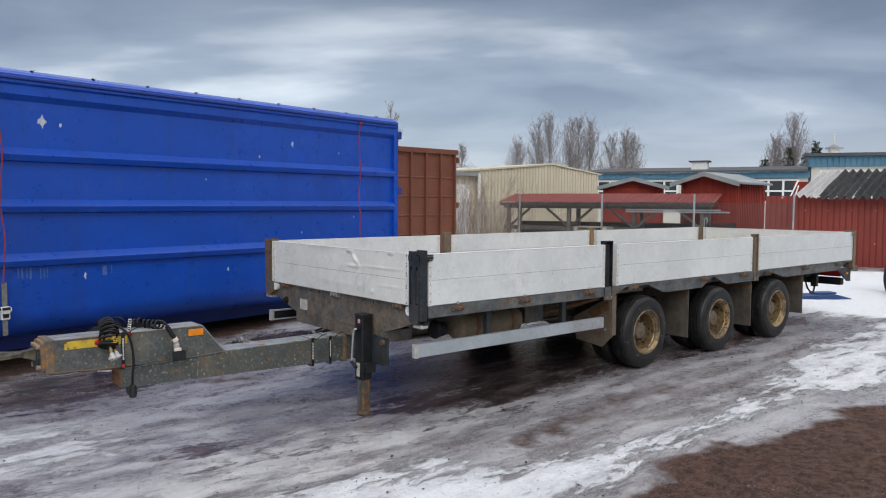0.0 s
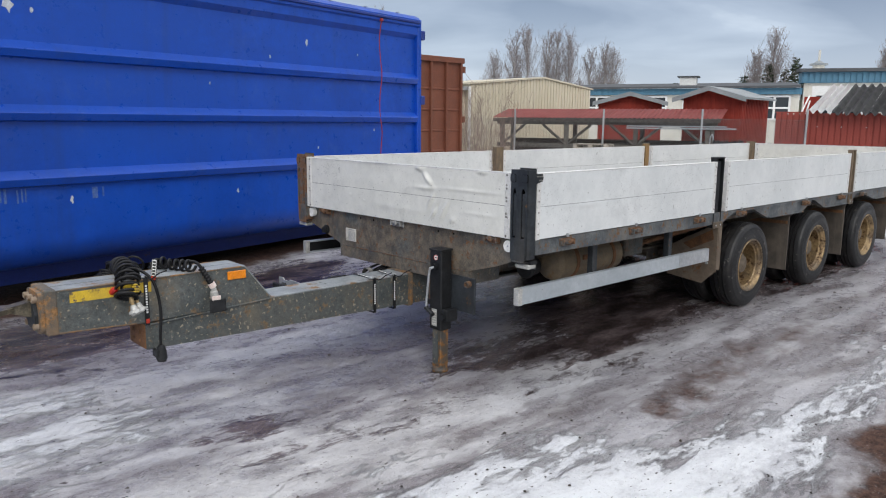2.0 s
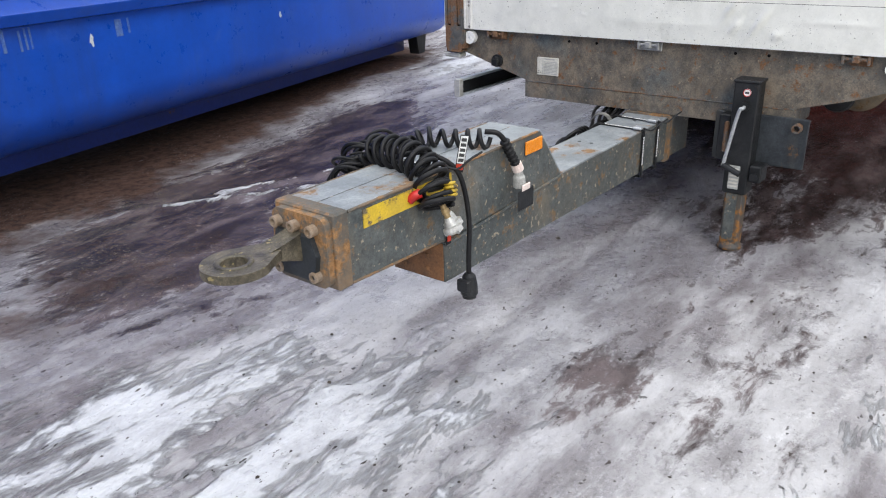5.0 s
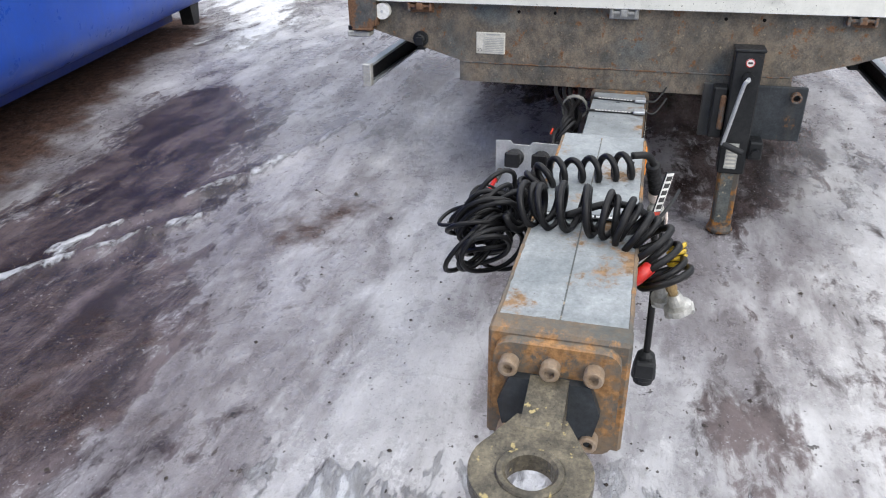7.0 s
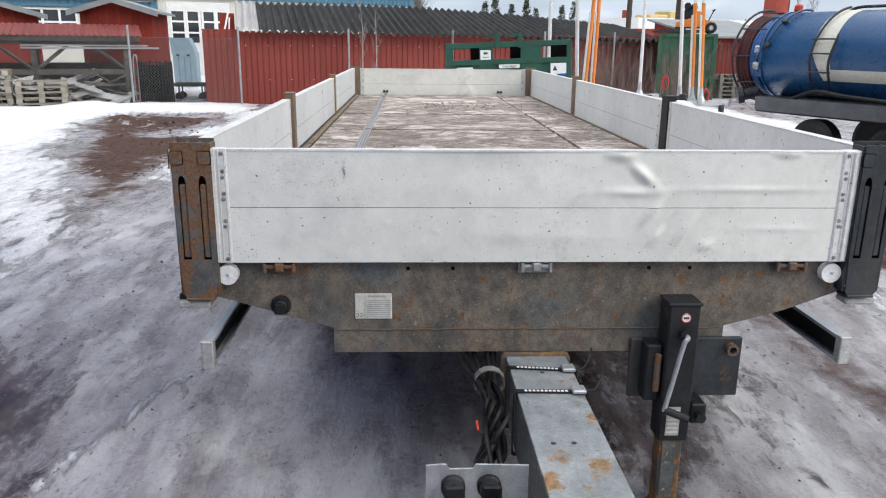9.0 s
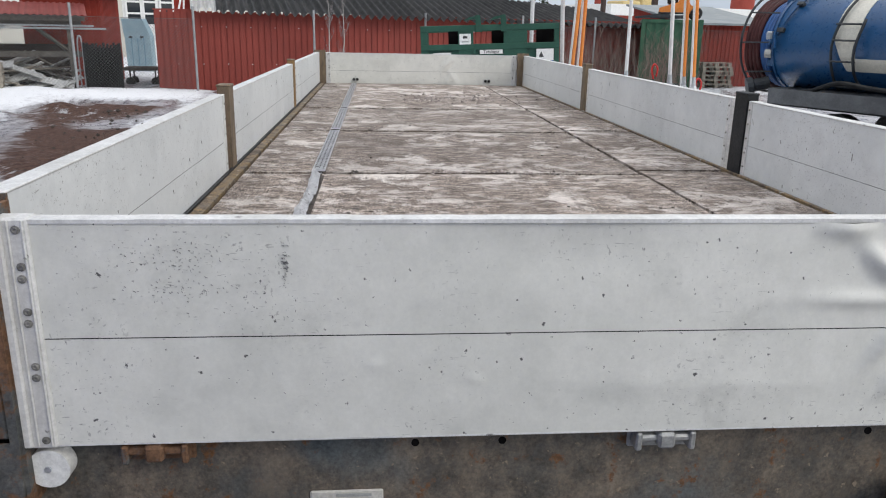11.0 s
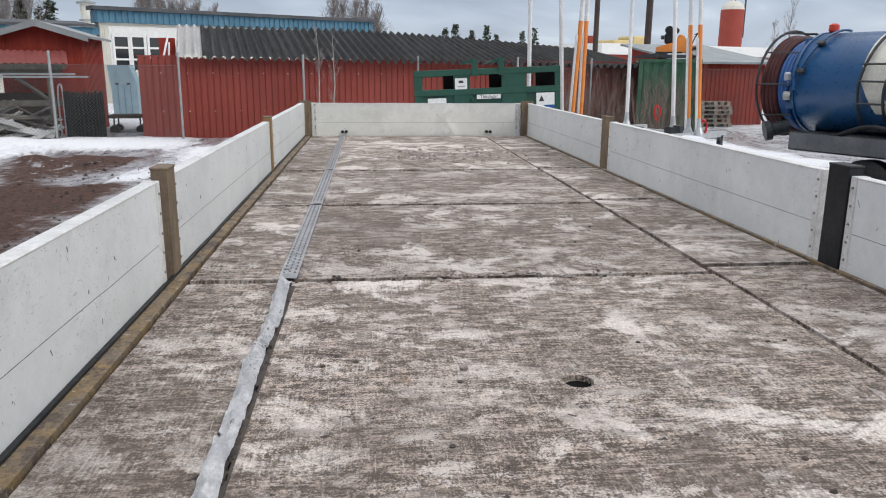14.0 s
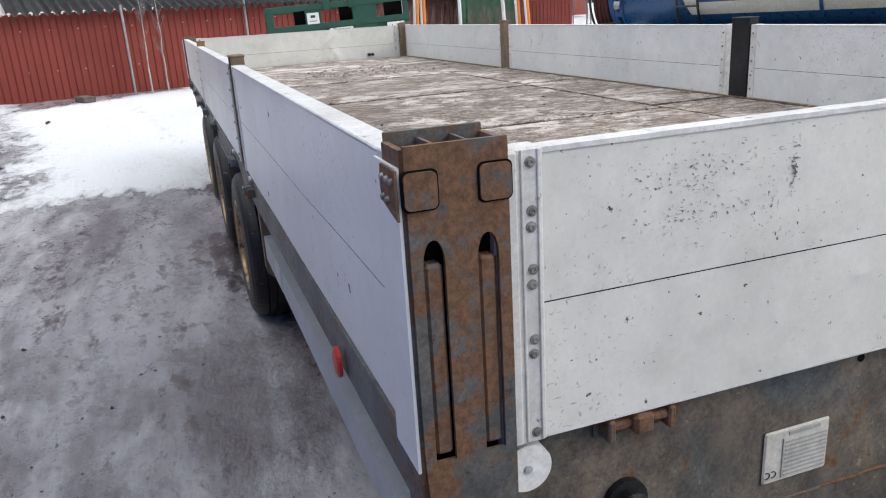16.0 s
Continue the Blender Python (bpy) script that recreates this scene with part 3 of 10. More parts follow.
# ---- building helpers ----
def empty(name, label="", category="", group="", kind="", m=None):
    ob = new(name)
    ob.empty_display_size = 0.2
    if m is not None:
        ob.matrix_world = m
    return tagged(ob, label, category, group, kind)


def obj(name, bm, material, smooth=False):
    me = bpy.data.meshes.new(name)
    if bm.faces:
        bmesh.ops.recalc_face_normals(bm, faces=bm.faces[:])
    bm.to_mesh(me)
    bm.free()
    if material:
        me.materials.append(material)
    if smooth:
        for p in me.polygons:
            p.use_smooth = True
    return new(name, me)


def part(name, bm, material, parent, label="", smooth=False, kind=""):
    """One mesh object under a thing or a part. Its coordinates are the parent's."""
    ob = obj(name, bm, material, smooth)
    ob.parent = parent
    return tagged(ob, label, kind=kind)


def solo(name, bm, material, label, category, group="", kind="", smooth=False, m=None):
    ob = tagged(obj(name, bm, material, smooth), label, category, group, kind)
    if m is not None:
        ob.matrix_world = m
    return ob


def box(bm, x0, x1, y0, y1, z0, z1, bevel=0.0, m=None):
    vs = [bm.verts.new((x, y, z)) for x in (x0, x1) for y in (y0, y1) for z in (z0, z1)]
    fs = [bm.faces.new([vs[i] for i in f]) for f in ((0, 1, 3, 2), (4, 6, 7, 5), (0, 4, 5, 1), (2, 3, 7, 6), (0, 2, 6, 4), (1, 5, 7, 3))]
    if bevel:
        es = list({e for f in fs for e in f.edges})
        r = bmesh.ops.bevel(bm, geom=es, offset=bevel, segments=1, affect="EDGES")
        vs = list({v for f in r["faces"] for v in f.verts} | {v for v in vs if v.is_valid})
    if m is not None:
        bmesh.ops.transform(bm, matrix=m, verts=[v for v in vs if v.is_valid])
    return bm


def bx(*a, **k):
    return box(bmesh.new(), *a, **k)


def prism(bm, pts, axis, a, b):
    """A closed outline of (p, q) pairs pushed from a to b along an axis: x -> (y, z), y -> (x, z), z -> (x, y)."""
    def at(p, q, s):
        return {"x": (s, p, q), "y": (p, s, q), "z": (p, q, s)}[axis]
    lo = [bm.verts.new(at(p, q, a)) for p, q in pts]
    hi = [bm.verts.new(at(p, q, b)) for p, q in pts]
    bm.faces.new(lo)
    bm.faces.new(hi[::-1])
    for i in range(len(pts)):
        j = (i + 1) % len(pts)
        bm.faces.new((lo[i], lo[j], hi[j], hi[i]))
    return bm


def frame_axes(d):
    d = Vector(d).normalized()
    u = d.cross(Vector((0, 0, 1)) if abs(d.z) < 0.9 else Vector((1, 0, 0))).normalized()
    return d, u, d.cross(u)


def cyl(bm, p0, p1, r, seg=12, r1=None, caps=True):
    p0, p1 = Vector(p0), Vector(p1)
    d, u, v = frame_axes(p1 - p0)
    r1 = r if r1 is None else r1
    rings = [[bm.verts.new(p + (u * math.cos(a) + v * math.sin(a)) * q) for a in (2 * math.pi * i / seg for i in range(seg))] for p, q in ((p0, r), (p1, r1))]
    for i in range(seg):
        j = (i + 1) % seg
        bm.faces.new((rings[0][i], rings[0][j], rings[1][j], rings[1][i]))
    if caps:
        bm.faces.new(rings[0][::-1])
        bm.faces.new(rings[1])
    return bm


def lathe(bm, c, axis, prof, seg=32, closed=False):
    """Rings of (offset along the axis, radius), joined."""
    d, u, v = frame_axes(axis)
    c = Vector(c)
    rings = [[bm.verts.new(c + d * s + (u * math.cos(a) + v * math.sin(a)) * r) for a in (2 * math.pi * i / seg for i in range(seg))] for s, r in prof]
    pairs = list(zip(rings, rings[1:])) + ([(rings[-1], rings[0])] if closed else [])
    for a, b in pairs:
        for i in range(seg):
            j = (i + 1) % seg
            bm.faces.new((a[i], a[j], b[j], b[i]))
    if not closed:
        bm.faces.new(rings[0][::-1])
        bm.faces.new(rings[-1])
    return bm


def tube(bm, pts, r, seg=8, closed=False):
    pts = [Vector(p) for p in pts]
    n = len(pts)
    rings, u = [], None
    for i, p in enumerate(pts):
        a, b = pts[i - 1] if i or closed else p, pts[(i + 1) % n] if i < n - 1 or closed else p
        d = (b - a).normalized()
        if u is None:
            u = frame_axes(d)[1]
        u = (u - d * u.dot(d)).normalized()
        v = d.cross(u)
        q = r(i / max(n - 1, 1)) if callable(r) else r
        rings.append([bm.verts.new(p + (u * math.cos(t) + v * math.sin(t)) * q) for t in (2 * math.pi * k / seg for k in range(seg))])
    for a, b in list(zip(rings, rings[1:])) + ([(rings[-1], rings[0])] if closed else []):
        for k in range(seg):
            bm.faces.new((a[k], a[(k + 1) % seg], b[(k + 1) % seg], b[k]))
    if not closed:
        bm.faces.new(rings[0][::-1])
        bm.faces.new(rings[-1])
    return bm


def smooth_path(pts, n=10):
    """A rounded path through points."""
    p = [Vector(q) for q in pts]
    p = [p[0] * 2 - p[1]] + p + [p[-1] * 2 - p[-2]]
    out = []
    for i in range(1, len(p) - 2):
        for k in range(n):
            t = k / n
            out.append(0.5 * ((2 * p[i]) + (p[i + 1] - p[i - 1]) * t + (2 * p[i - 1] - 5 * p[i] + 4 * p[i + 1] - p[i + 2]) * t * t + (3 * p[i] - p[i - 1] - 3 * p[i + 1] + p[i + 2]) * t ** 3))
    return out + [p[-2]]


def coil(pts, radius, turns, per=14, rng=None, wob=0.0, flat=1.0):
    """Points of a spiral wound round a path."""
    path = smooth_path(pts, 24)
    total = int(turns * per)
    out, u = [], None
    for i in range(total + 1):
        f = i / total * (len(path) - 1)
        k = min(int(f), len(path) - 2)
        c = path[k].lerp(path[k + 1], f - k)
        d = (path[k + 1] - path[k]).normalized()
        if u is None:
            u = frame_axes(d)[1]
        u = (u - d * u.dot(d)).normalized()
        v = d.cross(u)
        a = 2 * math.pi * i / per
        w = 1 + wob * noise.noise(Vector((i / per * 0.9, radius * 40, 3.3)))
        out.append(c + (u * math.cos(a) + v * math.sin(a) * flat) * radius * w + d * (wob * 0.4 * radius * noise.noise(Vector((i / per * 1.3, 7.7, 1.1)))))
    return out


def rounded_rect(x0, x1, z0, z1, r, n=4):
    pts = []
    for cx, cz, a0 in ((x1 - r, z1 - r, 0), (x0 + r, z1 - r, 90), (x0 + r, z0 + r, 180), (x1 - r, z0 + r, 270)):
        for i in range(n + 1):
            a = radians(a0 + 90 * i / n)
            pts.append((cx + r * math.cos(a), cz + r * math.sin(a)))
    return pts


def slotted(bm, outline, holes, axis, a, b):
    """An outline with holes through it, as a plate from a to b."""
    def at(p, q, s):
        return {"x": (s, p, q), "y": (p, s, q), "z": (p, q, s)}[axis]
    edges, loops = [], []
    for loop in [outline] + holes:
        vs = [bm.verts.new(at(p, q, a)) for p, q in loop]
        es = [bm.edges.new((vs[i], vs[(i + 1) % len(vs)])) for i in range(len(vs))]
        edges += es
        loops.append(vs)
    r = bmesh.ops.triangle_fill(bm, edges=edges, use_beauty=True, use_dissolve=False)
    faces = [g for g in r["geom"] if isinstance(g, bmesh.types.BMFace)]
    ext = bmesh.ops.extrude_face_region(bm, geom=faces)
    off = Vector(at(0, 0, b)) - Vector(at(0, 0, a))
    bmesh.ops.translate(bm, vec=off, verts=[g for g in ext["geom"] if isinstance(g, bmesh.types.BMVert)])
    return bm


def share(name, ob, parent, m):
    """Another object on the same mesh."""
    o = new(name, ob.data)
    o.parent = parent
    o.matrix_basis = m
    return o


def fbm(x, y, s, seed, octaves=4):
    """Value noise on arrays, 0 to 1."""
    out, amp, tot = np.zeros_like(x), 1.0, 0.0
    for o in range(octaves):
        fx, fy = x * s + seed * 17.3 + o * 5.1, y * s + seed * 9.7 + o * 8.3
        ix, iy = np.floor(fx), np.floor(fy)
        tx, ty = fx - ix, fy - iy
        tx, ty = tx * tx * (3 - 2 * tx), ty * ty * (3 - 2 * ty)

        def h(a, b):
            v = np.sin(a * 127.1 + b * 311.7) * 43758.5453
            return v - np.floor(v)
        out += amp * ((h(ix, iy) * (1 - tx) + h(ix + 1, iy) * tx) * (1 - ty) + (h(ix, iy + 1) * (1 - tx) + h(ix + 1, iy + 1) * tx) * ty)
        tot += amp
        amp, s = amp * 0.5, s * 2.03
    return out / tot


def signed(x, y, poly):
    """Distance to a polygon on arrays, below zero inside."""
    d, inside = np.full_like(x, 1e9), np.zeros(x.shape, bool)
    n = len(poly)
    for i in range(n):
        (ax, ay), (bx_, by_) = poly[i], poly[(i + 1) % n]
        ex, ey = bx_ - ax, by_ - ay
        t = np.clip(((x - ax) * ex + (y - ay) * ey) / (ex * ex + ey * ey), 0, 1)
        d = np.minimum(d, np.hypot(x - ax - t * ex, y - ay - t * ey))
        cond = (ay > y) != (by_ > y)
        with np.errstate(divide="ignore", invalid="ignore"):
            inside ^= cond & (x < (bx_ - ax) * (y - ay) / (by_ - ay + 1e-12) + ax)
    return np.where(inside, -d, d)


def rise(x, y):
    """The lie of the yard: a shallow swell under the axles that falls away towards the sheds."""
    a = np.clip((x + 0.8) / 3.6, 0, 1)
    b = np.clip((x - 7.0) / 12.0, 0, 1)
    return 0.105 * a * a * (3 - 2 * a) - 0.27 * b * b * (3 - 2 * b)


def ground_z(x, y):
    return float(rise(np.array([float(x)]), np.array([float(y)]))[0])


# ---- ground: one sheet with ice, snow and dirt ----
SNOW_BAND = [(-2.3, -1.3), (-1.8, -1.45), (-0.93, -1.42), (-0.57, -1.58), (-0.21, -1.66), (0.02, -1.84), (0.23, -2.02), (0.60, -2.24), (0.93, -2.40), (1.30, -2.46), (1.89, -2.40), (2.97, -2.20), (4.77, -1.78),
             (6.4, -1.5), (9, -1.2), (16, -0.5), (16, -5), (6, -3.7), (2.8, -2.96), (0.06, -3.03), (-1.5, -3.6), (-3.5, -3.5), (-3.4, -1.8)]
SNOW_TIP = [(-2.72, 1.10), (-2.0, 0.84), (-1.67, -0.05), (-1.86, -0.32), (-2.55, -0.40), (-3.4, 0.0), (-3.7, 0.8)]
SNOW_LEFT = [(2.6, 3.4), (3.9, 3.1), (5.7, 3.75), (7.2, 4.35), (7.8, 4.45), (8.84, 5.73), (13.5, 7.4), (16.2, 7.6), (18.1, 5.0), (21, 5.0), (18, 14), (10, 12), (6, 7.0), (4.6, 5.0), (3.4, 4.2)]
SNOW_ISLE = [(6.2, 3.15), (6.46, 3.75), (8.1, 3.8), (8.3, 3.2)]
SNOW_BACK = [(6.3, 3.0), (6.4, 1.2), (8, 0.8), (8.2, -1.3), (9, -4.5), (14, -9), (24, -9), (22, 0), (18.5, 4.9), (15, 4.5), (11, 3.6), (8.0, 2.9)]
DIRT_FRONT = [(-0.9, -3.4), (0.06, -3.03), (0.95, -2.94), (1.7, -2.98), (2.36, -2.97), (2.99, -3.0), (3.5, -3.3), (7, -4.1), (8, -9), (-4, -9), (-3, -4.3)]
DIRT_STRIP = [(3.9, 4.2), (2.4, 3.80), (1.4, 3.52), (0.3, 3.2), (-0.9, 2.85), (-2.3, 2.65), (-5, 2.4), (-5, 4.6), (0, 5.4), (4, 6.0)]
DIRT_TIP = [(-0.9, 2.3), (-0.75, 1.9), (-1.25, 1.35), (-1.8, 1.15), (-2.2, 1.15), (-3.4, 1.25), (-3.6, 2.2), (-2.4, 2.4)]
DIRT_FAR = [(4.9, 3.62), (6.2, 4.2), (7.0, 4.6), (8.2, 5.2), (10.4, 5.8), (12.6, 6.6), (14.6, 7.15), (16.0, 6.95), (16.3, 6.2), (15.9, 5.5), (15.3, 4.9), (14.4, 4.6), (13.5, 4.9), (12, 5.3), (11.1, 5.3),
            (10.6, 4.8), (11, 4.2), (10.3, 3.95), (9.3, 4.0), (8, 4.0), (6.2, 3.5)]
SNOW_STREAK = [(9.4, 3.7), (10.1, 4.4), (11.0, 5.0), (12.3, 5.15), (13.4, 5.1), (14.4, 4.9), (15.8, 5.0), (17.5, 5.3), (18.5, 4.7), (15, 4.0), (11, 3.3)]
DIRT_SPOT = [(-0.74, 1.53), (-0.49, 1.46), (0.06, 1.26), (-0.07, 1.15), (-0.64, 1.11), (-0.74, 1.28)]
DIRT_SIDE = [(0.15, -1.78), (0.75, -1.64), (1.35, -1.48), (1.87, -1.55), (2.65, -1.74), (2.50, -2.0), (1.77, -2.06), (1.23, -2.05), (0.90, -2.0), (0.38, -2.12)]
# wet dark ground showing through thin ice
WET_POOL = [(-0.10, 3.03), (1.0, 3.3), (1.32, 3.45), (1.55, 2.7), (0.9, 2.35), (0.14, 1.97), (-0.5, 1.75), (-0.96, 1.54), (-1.15, 2.1), (-0.80, 2.62)]
WET_LEFT = [(-1.48, 2.16), (-2.3, 1.6), (-2.25, 1.2), (-2.0, 0.95), (-1.64, 1.05), (-1.04, 1.09), (-0.91, 1.35), (-1.17, 1.65)]
# under the trailer: wet ground, with the trailer's shade painted into its colour
WET_SHADE_UNDER = [(1.45, 0.25), (0.8, -0.75), (1.0, -1.1), (2.2, -1.2), (3.0, -1.1), (7.2, -0.8), (7.2, 1.2), (3.4, 1.25), (2.6, 1.1), (2.0, 0.9), (1.7, 0.7), (1.5, 0.5)]
WET_LEG = [(1.6, -0.30), (0.4, -0.15), (-0.25, -0.25), (-0.85, -0.38), (-1.75, -0.45), (-1.75, -0.68), (-1.2, -0.62), (-0.30, -0.62), (0.28, -0.95), (1.3, -1.15)]
WET_LANE = [(2.1, -1.35), (0.67, -1.70), (0.1, -1.22), (-0.9, -1.18), (-1.66, -1.2), (-2.1, -0.95), (-1.5, -0.72), (-0.5, -0.75), (0.3, -1.0), (1.0, -0.9)]
WET_SIDE = [(0.3, 1.35), (1.2, 2.1), (3.0, 2.6), (5.2, 2.7), (5.9, 2.2), (6.0, 1.1), (2.0, 1.1)]
WET_TIP = [(-0.20, 3.05), (-0.15, 2.40), (-0.40, 1.85), (-0.68, 1.52), (-1.15, 1.20), (-1.75, 1.04), (-2.25, 1.10), (-2.6, 1.5), (-2.2, 2.4), (-1.2, 3.1)]
# milky frosted ice
FROST_MID = [(-2.4, 0.9), (-1.5, 0.95), (-0.6, 1.0), (0.4, 1.15), (1.2, 1.3), (1.6, 1.0), (0.6, 0.45), (-0.8, 0.22), (-2.2, 0.2)]
FROST_SIDE = [(-2.6, -0.70), (-1.4, -0.72), (-0.6, -0.80), (0.3, -1.0), (1.5, -1.3), (0.5, -1.45), (-0.9, -1.5), (-2.6, -1.3)]
FROST_NEAR = [(-2.6, 0.1), (-1.2, 0.0), (-0.2, -0.15), (-0.4, -0.30), (-1.75, -0.42), (-2.7, -0.40)]
FROST_WALL = [(-0.6, 2.75), (1.2, 3.45), (2.4, 3.7), (4.2, 3.6), (5.2, 3.2), (4.6, 2.6), (2.4, 2.3), (1.0, 1.75), (0.9, 2.2), (1.6, 2.7), (1.3, 3.3), (0.0, 2.95)]
# ridges of white refrozen slush, each a line
RIDGES = [((-0.95, 2.36), (0.95, 1.57)), ((-1.3, 2.43), (-0.45, 1.93))]


def spaced(lo, hi, step, far, grow=1.075):
    a = list(np.arange(lo, hi, step))
    s, p = step, a[-1]
    while p < far:
        s *= grow
        p += s
        a.append(p)
    s, p = step, lo
    while p > -far:
        s *= grow
        p -= s
        a.insert(0, p)
    return np.array(a)


def build_ground():
    xs, ys = spaced(-4.5, 9.0, 0.04, 1500), spaced(-4.6, 5.0, 0.04, 1500)
    X, Y = np.meshgrid(xs, ys, indexing="ij")
    warp = (fbm(X, Y, 0.9, 1) - 0.5) * 0.7 + (fbm(X, Y, 4.0, 2) - 0.5) * 0.22

    def cover(poly, soft):
        return np.clip(0.5 - (signed(X, Y, poly) + warp) / soft, 0, 1)
    streak_n = fbm(X * 0.22, Y * 2.2, 1.5, 3)
    snow = np.maximum.reduce([cover(SNOW_BAND, 0.9) * (0.44 + 0.60 * streak_n), cover(SNOW_TIP, 0.8) * (0.42 + 0.5 * streak_n), cover(SNOW_ISLE, 0.5) * 0.95, (0.62 + 0.35 * streak_n + 0.45 * np.clip((X - 7.5) / 3, 0, 1)) * cover(SNOW_LEFT, 1.1), 1.2 * cover(SNOW_BACK, 0.9), cover(SNOW_STREAK, 0.8) * (0.15 + 1.15 * fbm(X * 0.45, Y * 2.2, 1.3, 17))])
    line = np.zeros_like(X)
    for (ax, ay), (cx, cy) in RIDGES:
        ex, ey = cx - ax, cy - ay
        f = np.clip(((X - ax) * ex + (Y - ay) * ey) / (ex * ex + ey * ey), 0, 1)
        d = np.hypot(X - ax - f * ex, Y - ay - f * ey + warp * 0.18)
        line = np.maximum(line, np.exp(-(d / 0.055) ** 2) * np.clip(fbm(X, Y, 6.0, 15, 5) * 3.0 - 0.55, 0, 1))
    snow = np.maximum(snow, line * 0.66)
    patchy = np.clip((fbm(X, Y, 0.75, 21, 5) - 0.44) * 9, 0, 1) * cover(DIRT_FAR, 1.2) * np.clip((X - 6.5) / 2, 0, 1)
    far = np.clip((np.hypot(X - 3, Y) - 17) / 10, 0, 1)
    snow = np.maximum(snow, far * 0.9)
    dirt = np.maximum.reduce([cover(DIRT_FRONT, 0.35), cover(DIRT_STRIP, 0.7), cover(DIRT_TIP, 1.5) * 0.55, cover(DIRT_FAR, 1.4) * 1.0, patchy * 1.2, cover(DIRT_SPOT, 0.7) * 0.74, cover(DIRT_SIDE, 0.8) * 0.80])
    snow = snow * (1 - np.maximum(cover(DIRT_FRONT, 0.3), 0.80 * cover(DIRT_FAR, 1.2)))
    snow = np.where(X > 9.5, np.maximum(snow, cover(DIRT_FAR, 1.0) * 0.30), snow) * (1 - patchy)
    # besides wet ground this mask carries the painted shade under the trailer
    wet = np.maximum.reduce([cover(WET_POOL, 0.7) * 0.92, cover(WET_LEFT, 0.9) * 0.85, cover(WET_TIP, 0.8) * 0.78, cover(WET_SHADE_UNDER, 0.9) * 1.0, cover(WET_SIDE, 0.9) * 0.38, cover(WET_LEG, 0.55) * 0.62, cover(WET_LANE, 0.6) * 0.46])
    frost = np.maximum.reduce([cover(FROST_MID, 0.7) * 0.85, cover(FROST_SIDE, 0.6) * 0.80, cover(FROST_NEAR, 0.5) * 0.8, cover(FROST_WALL, 0.8) * 0.5])
    # lanes pressed by tyres through the snow
    tracks = np.zeros_like(X)
    for y0, sl, wd in ((-1.55, -0.06, 0.14), (-2.25, -0.05, 0.15), (-2.75, -0.03, 0.13), (0.55, 0.10, 0.14), (-1.95, 0.05, 0.12), (3.1, 0.22, 0.14)):
        tracks = np.maximum(tracks, np.exp(-((Y - y0 - sl * X + warp * 0.12) / wd) ** 4))
    near = np.exp(-(np.maximum(0, np.hypot(X - 2, Y) - 9) / 6) ** 2)
    rut = (fbm(X * 0.25, Y * 2.5, 1.2, 5) - 0.5) * 0.035 + (fbm(X, Y, 2.5, 6) - 0.5) * 0.02 + (fbm(X, Y, 9.0, 7, 3) - 0.5) * 0.012
    tread = (np.sin(X * 36 + 3 * fbm(X, Y, 2, 8)) * np.clip(fbm(X * 0.3, Y * 3.0, 1.0, 9) * 3 - 1.4, 0, 1)) * 0.006
    bank = cover(SNOW_LEFT, 0.8) * (0.02 + 0.35 * np.clip((X - 9) / 8, 0, 1) * np.clip((Y - 5) / 3, 0, 1) * fbm(X, Y, 0.6, 11))
    Z = rise(X, Y) + (rut * (1 - 0.6 * wet) + snow * (0.012 + tread) + line * 0.018 - tracks * snow * 0.01) * near + bank * (snow > 0.4) - 0.012
    clods = cover(DIRT_FAR, 0.8) * np.clip(fbm(X, Y, 0.8, 12) - 0.46, 0, 1) * 0.9 * np.clip((X - 10) / 5, 0, 1)
    Z = Z + clods
    nx, ny = len(xs), len(ys)
    me = bpy.data.meshes.new("ground")
    me.vertices.add(nx * ny)
    me.vertices.foreach_set("co", np.stack([X, Y, Z], -1).astype(np.float32).ravel())
    i, j = np.meshgrid(np.arange(nx - 1), np.arange(ny - 1), indexing="ij")
    a = (i * ny + j).ravel()
    quads = np.stack([a, a + ny, a + ny + 1, a + 1], -1)
    nq = len(quads)
    me.loops.add(nq * 4)
    me.polygons.add(nq)
    me.loops.foreach_set("vertex_index", quads.ravel().astype(np.int32))
    me.polygons.foreach_set("loop_start", np.arange(0, nq * 4, 4, dtype=np.int32))
    me.polygons.foreach_set("use_smooth", np.ones(nq, bool))
    for name, val in (("snow", snow), ("dirt", dirt), ("wet", wet), ("frost", frost), ("tracks", tracks)):
        at = me.attributes.new(name, "FLOAT", "POINT")
        at.data.foreach_set("value", val.astype(np.float32).ravel())
    me.update()
    me.validate()
    return me


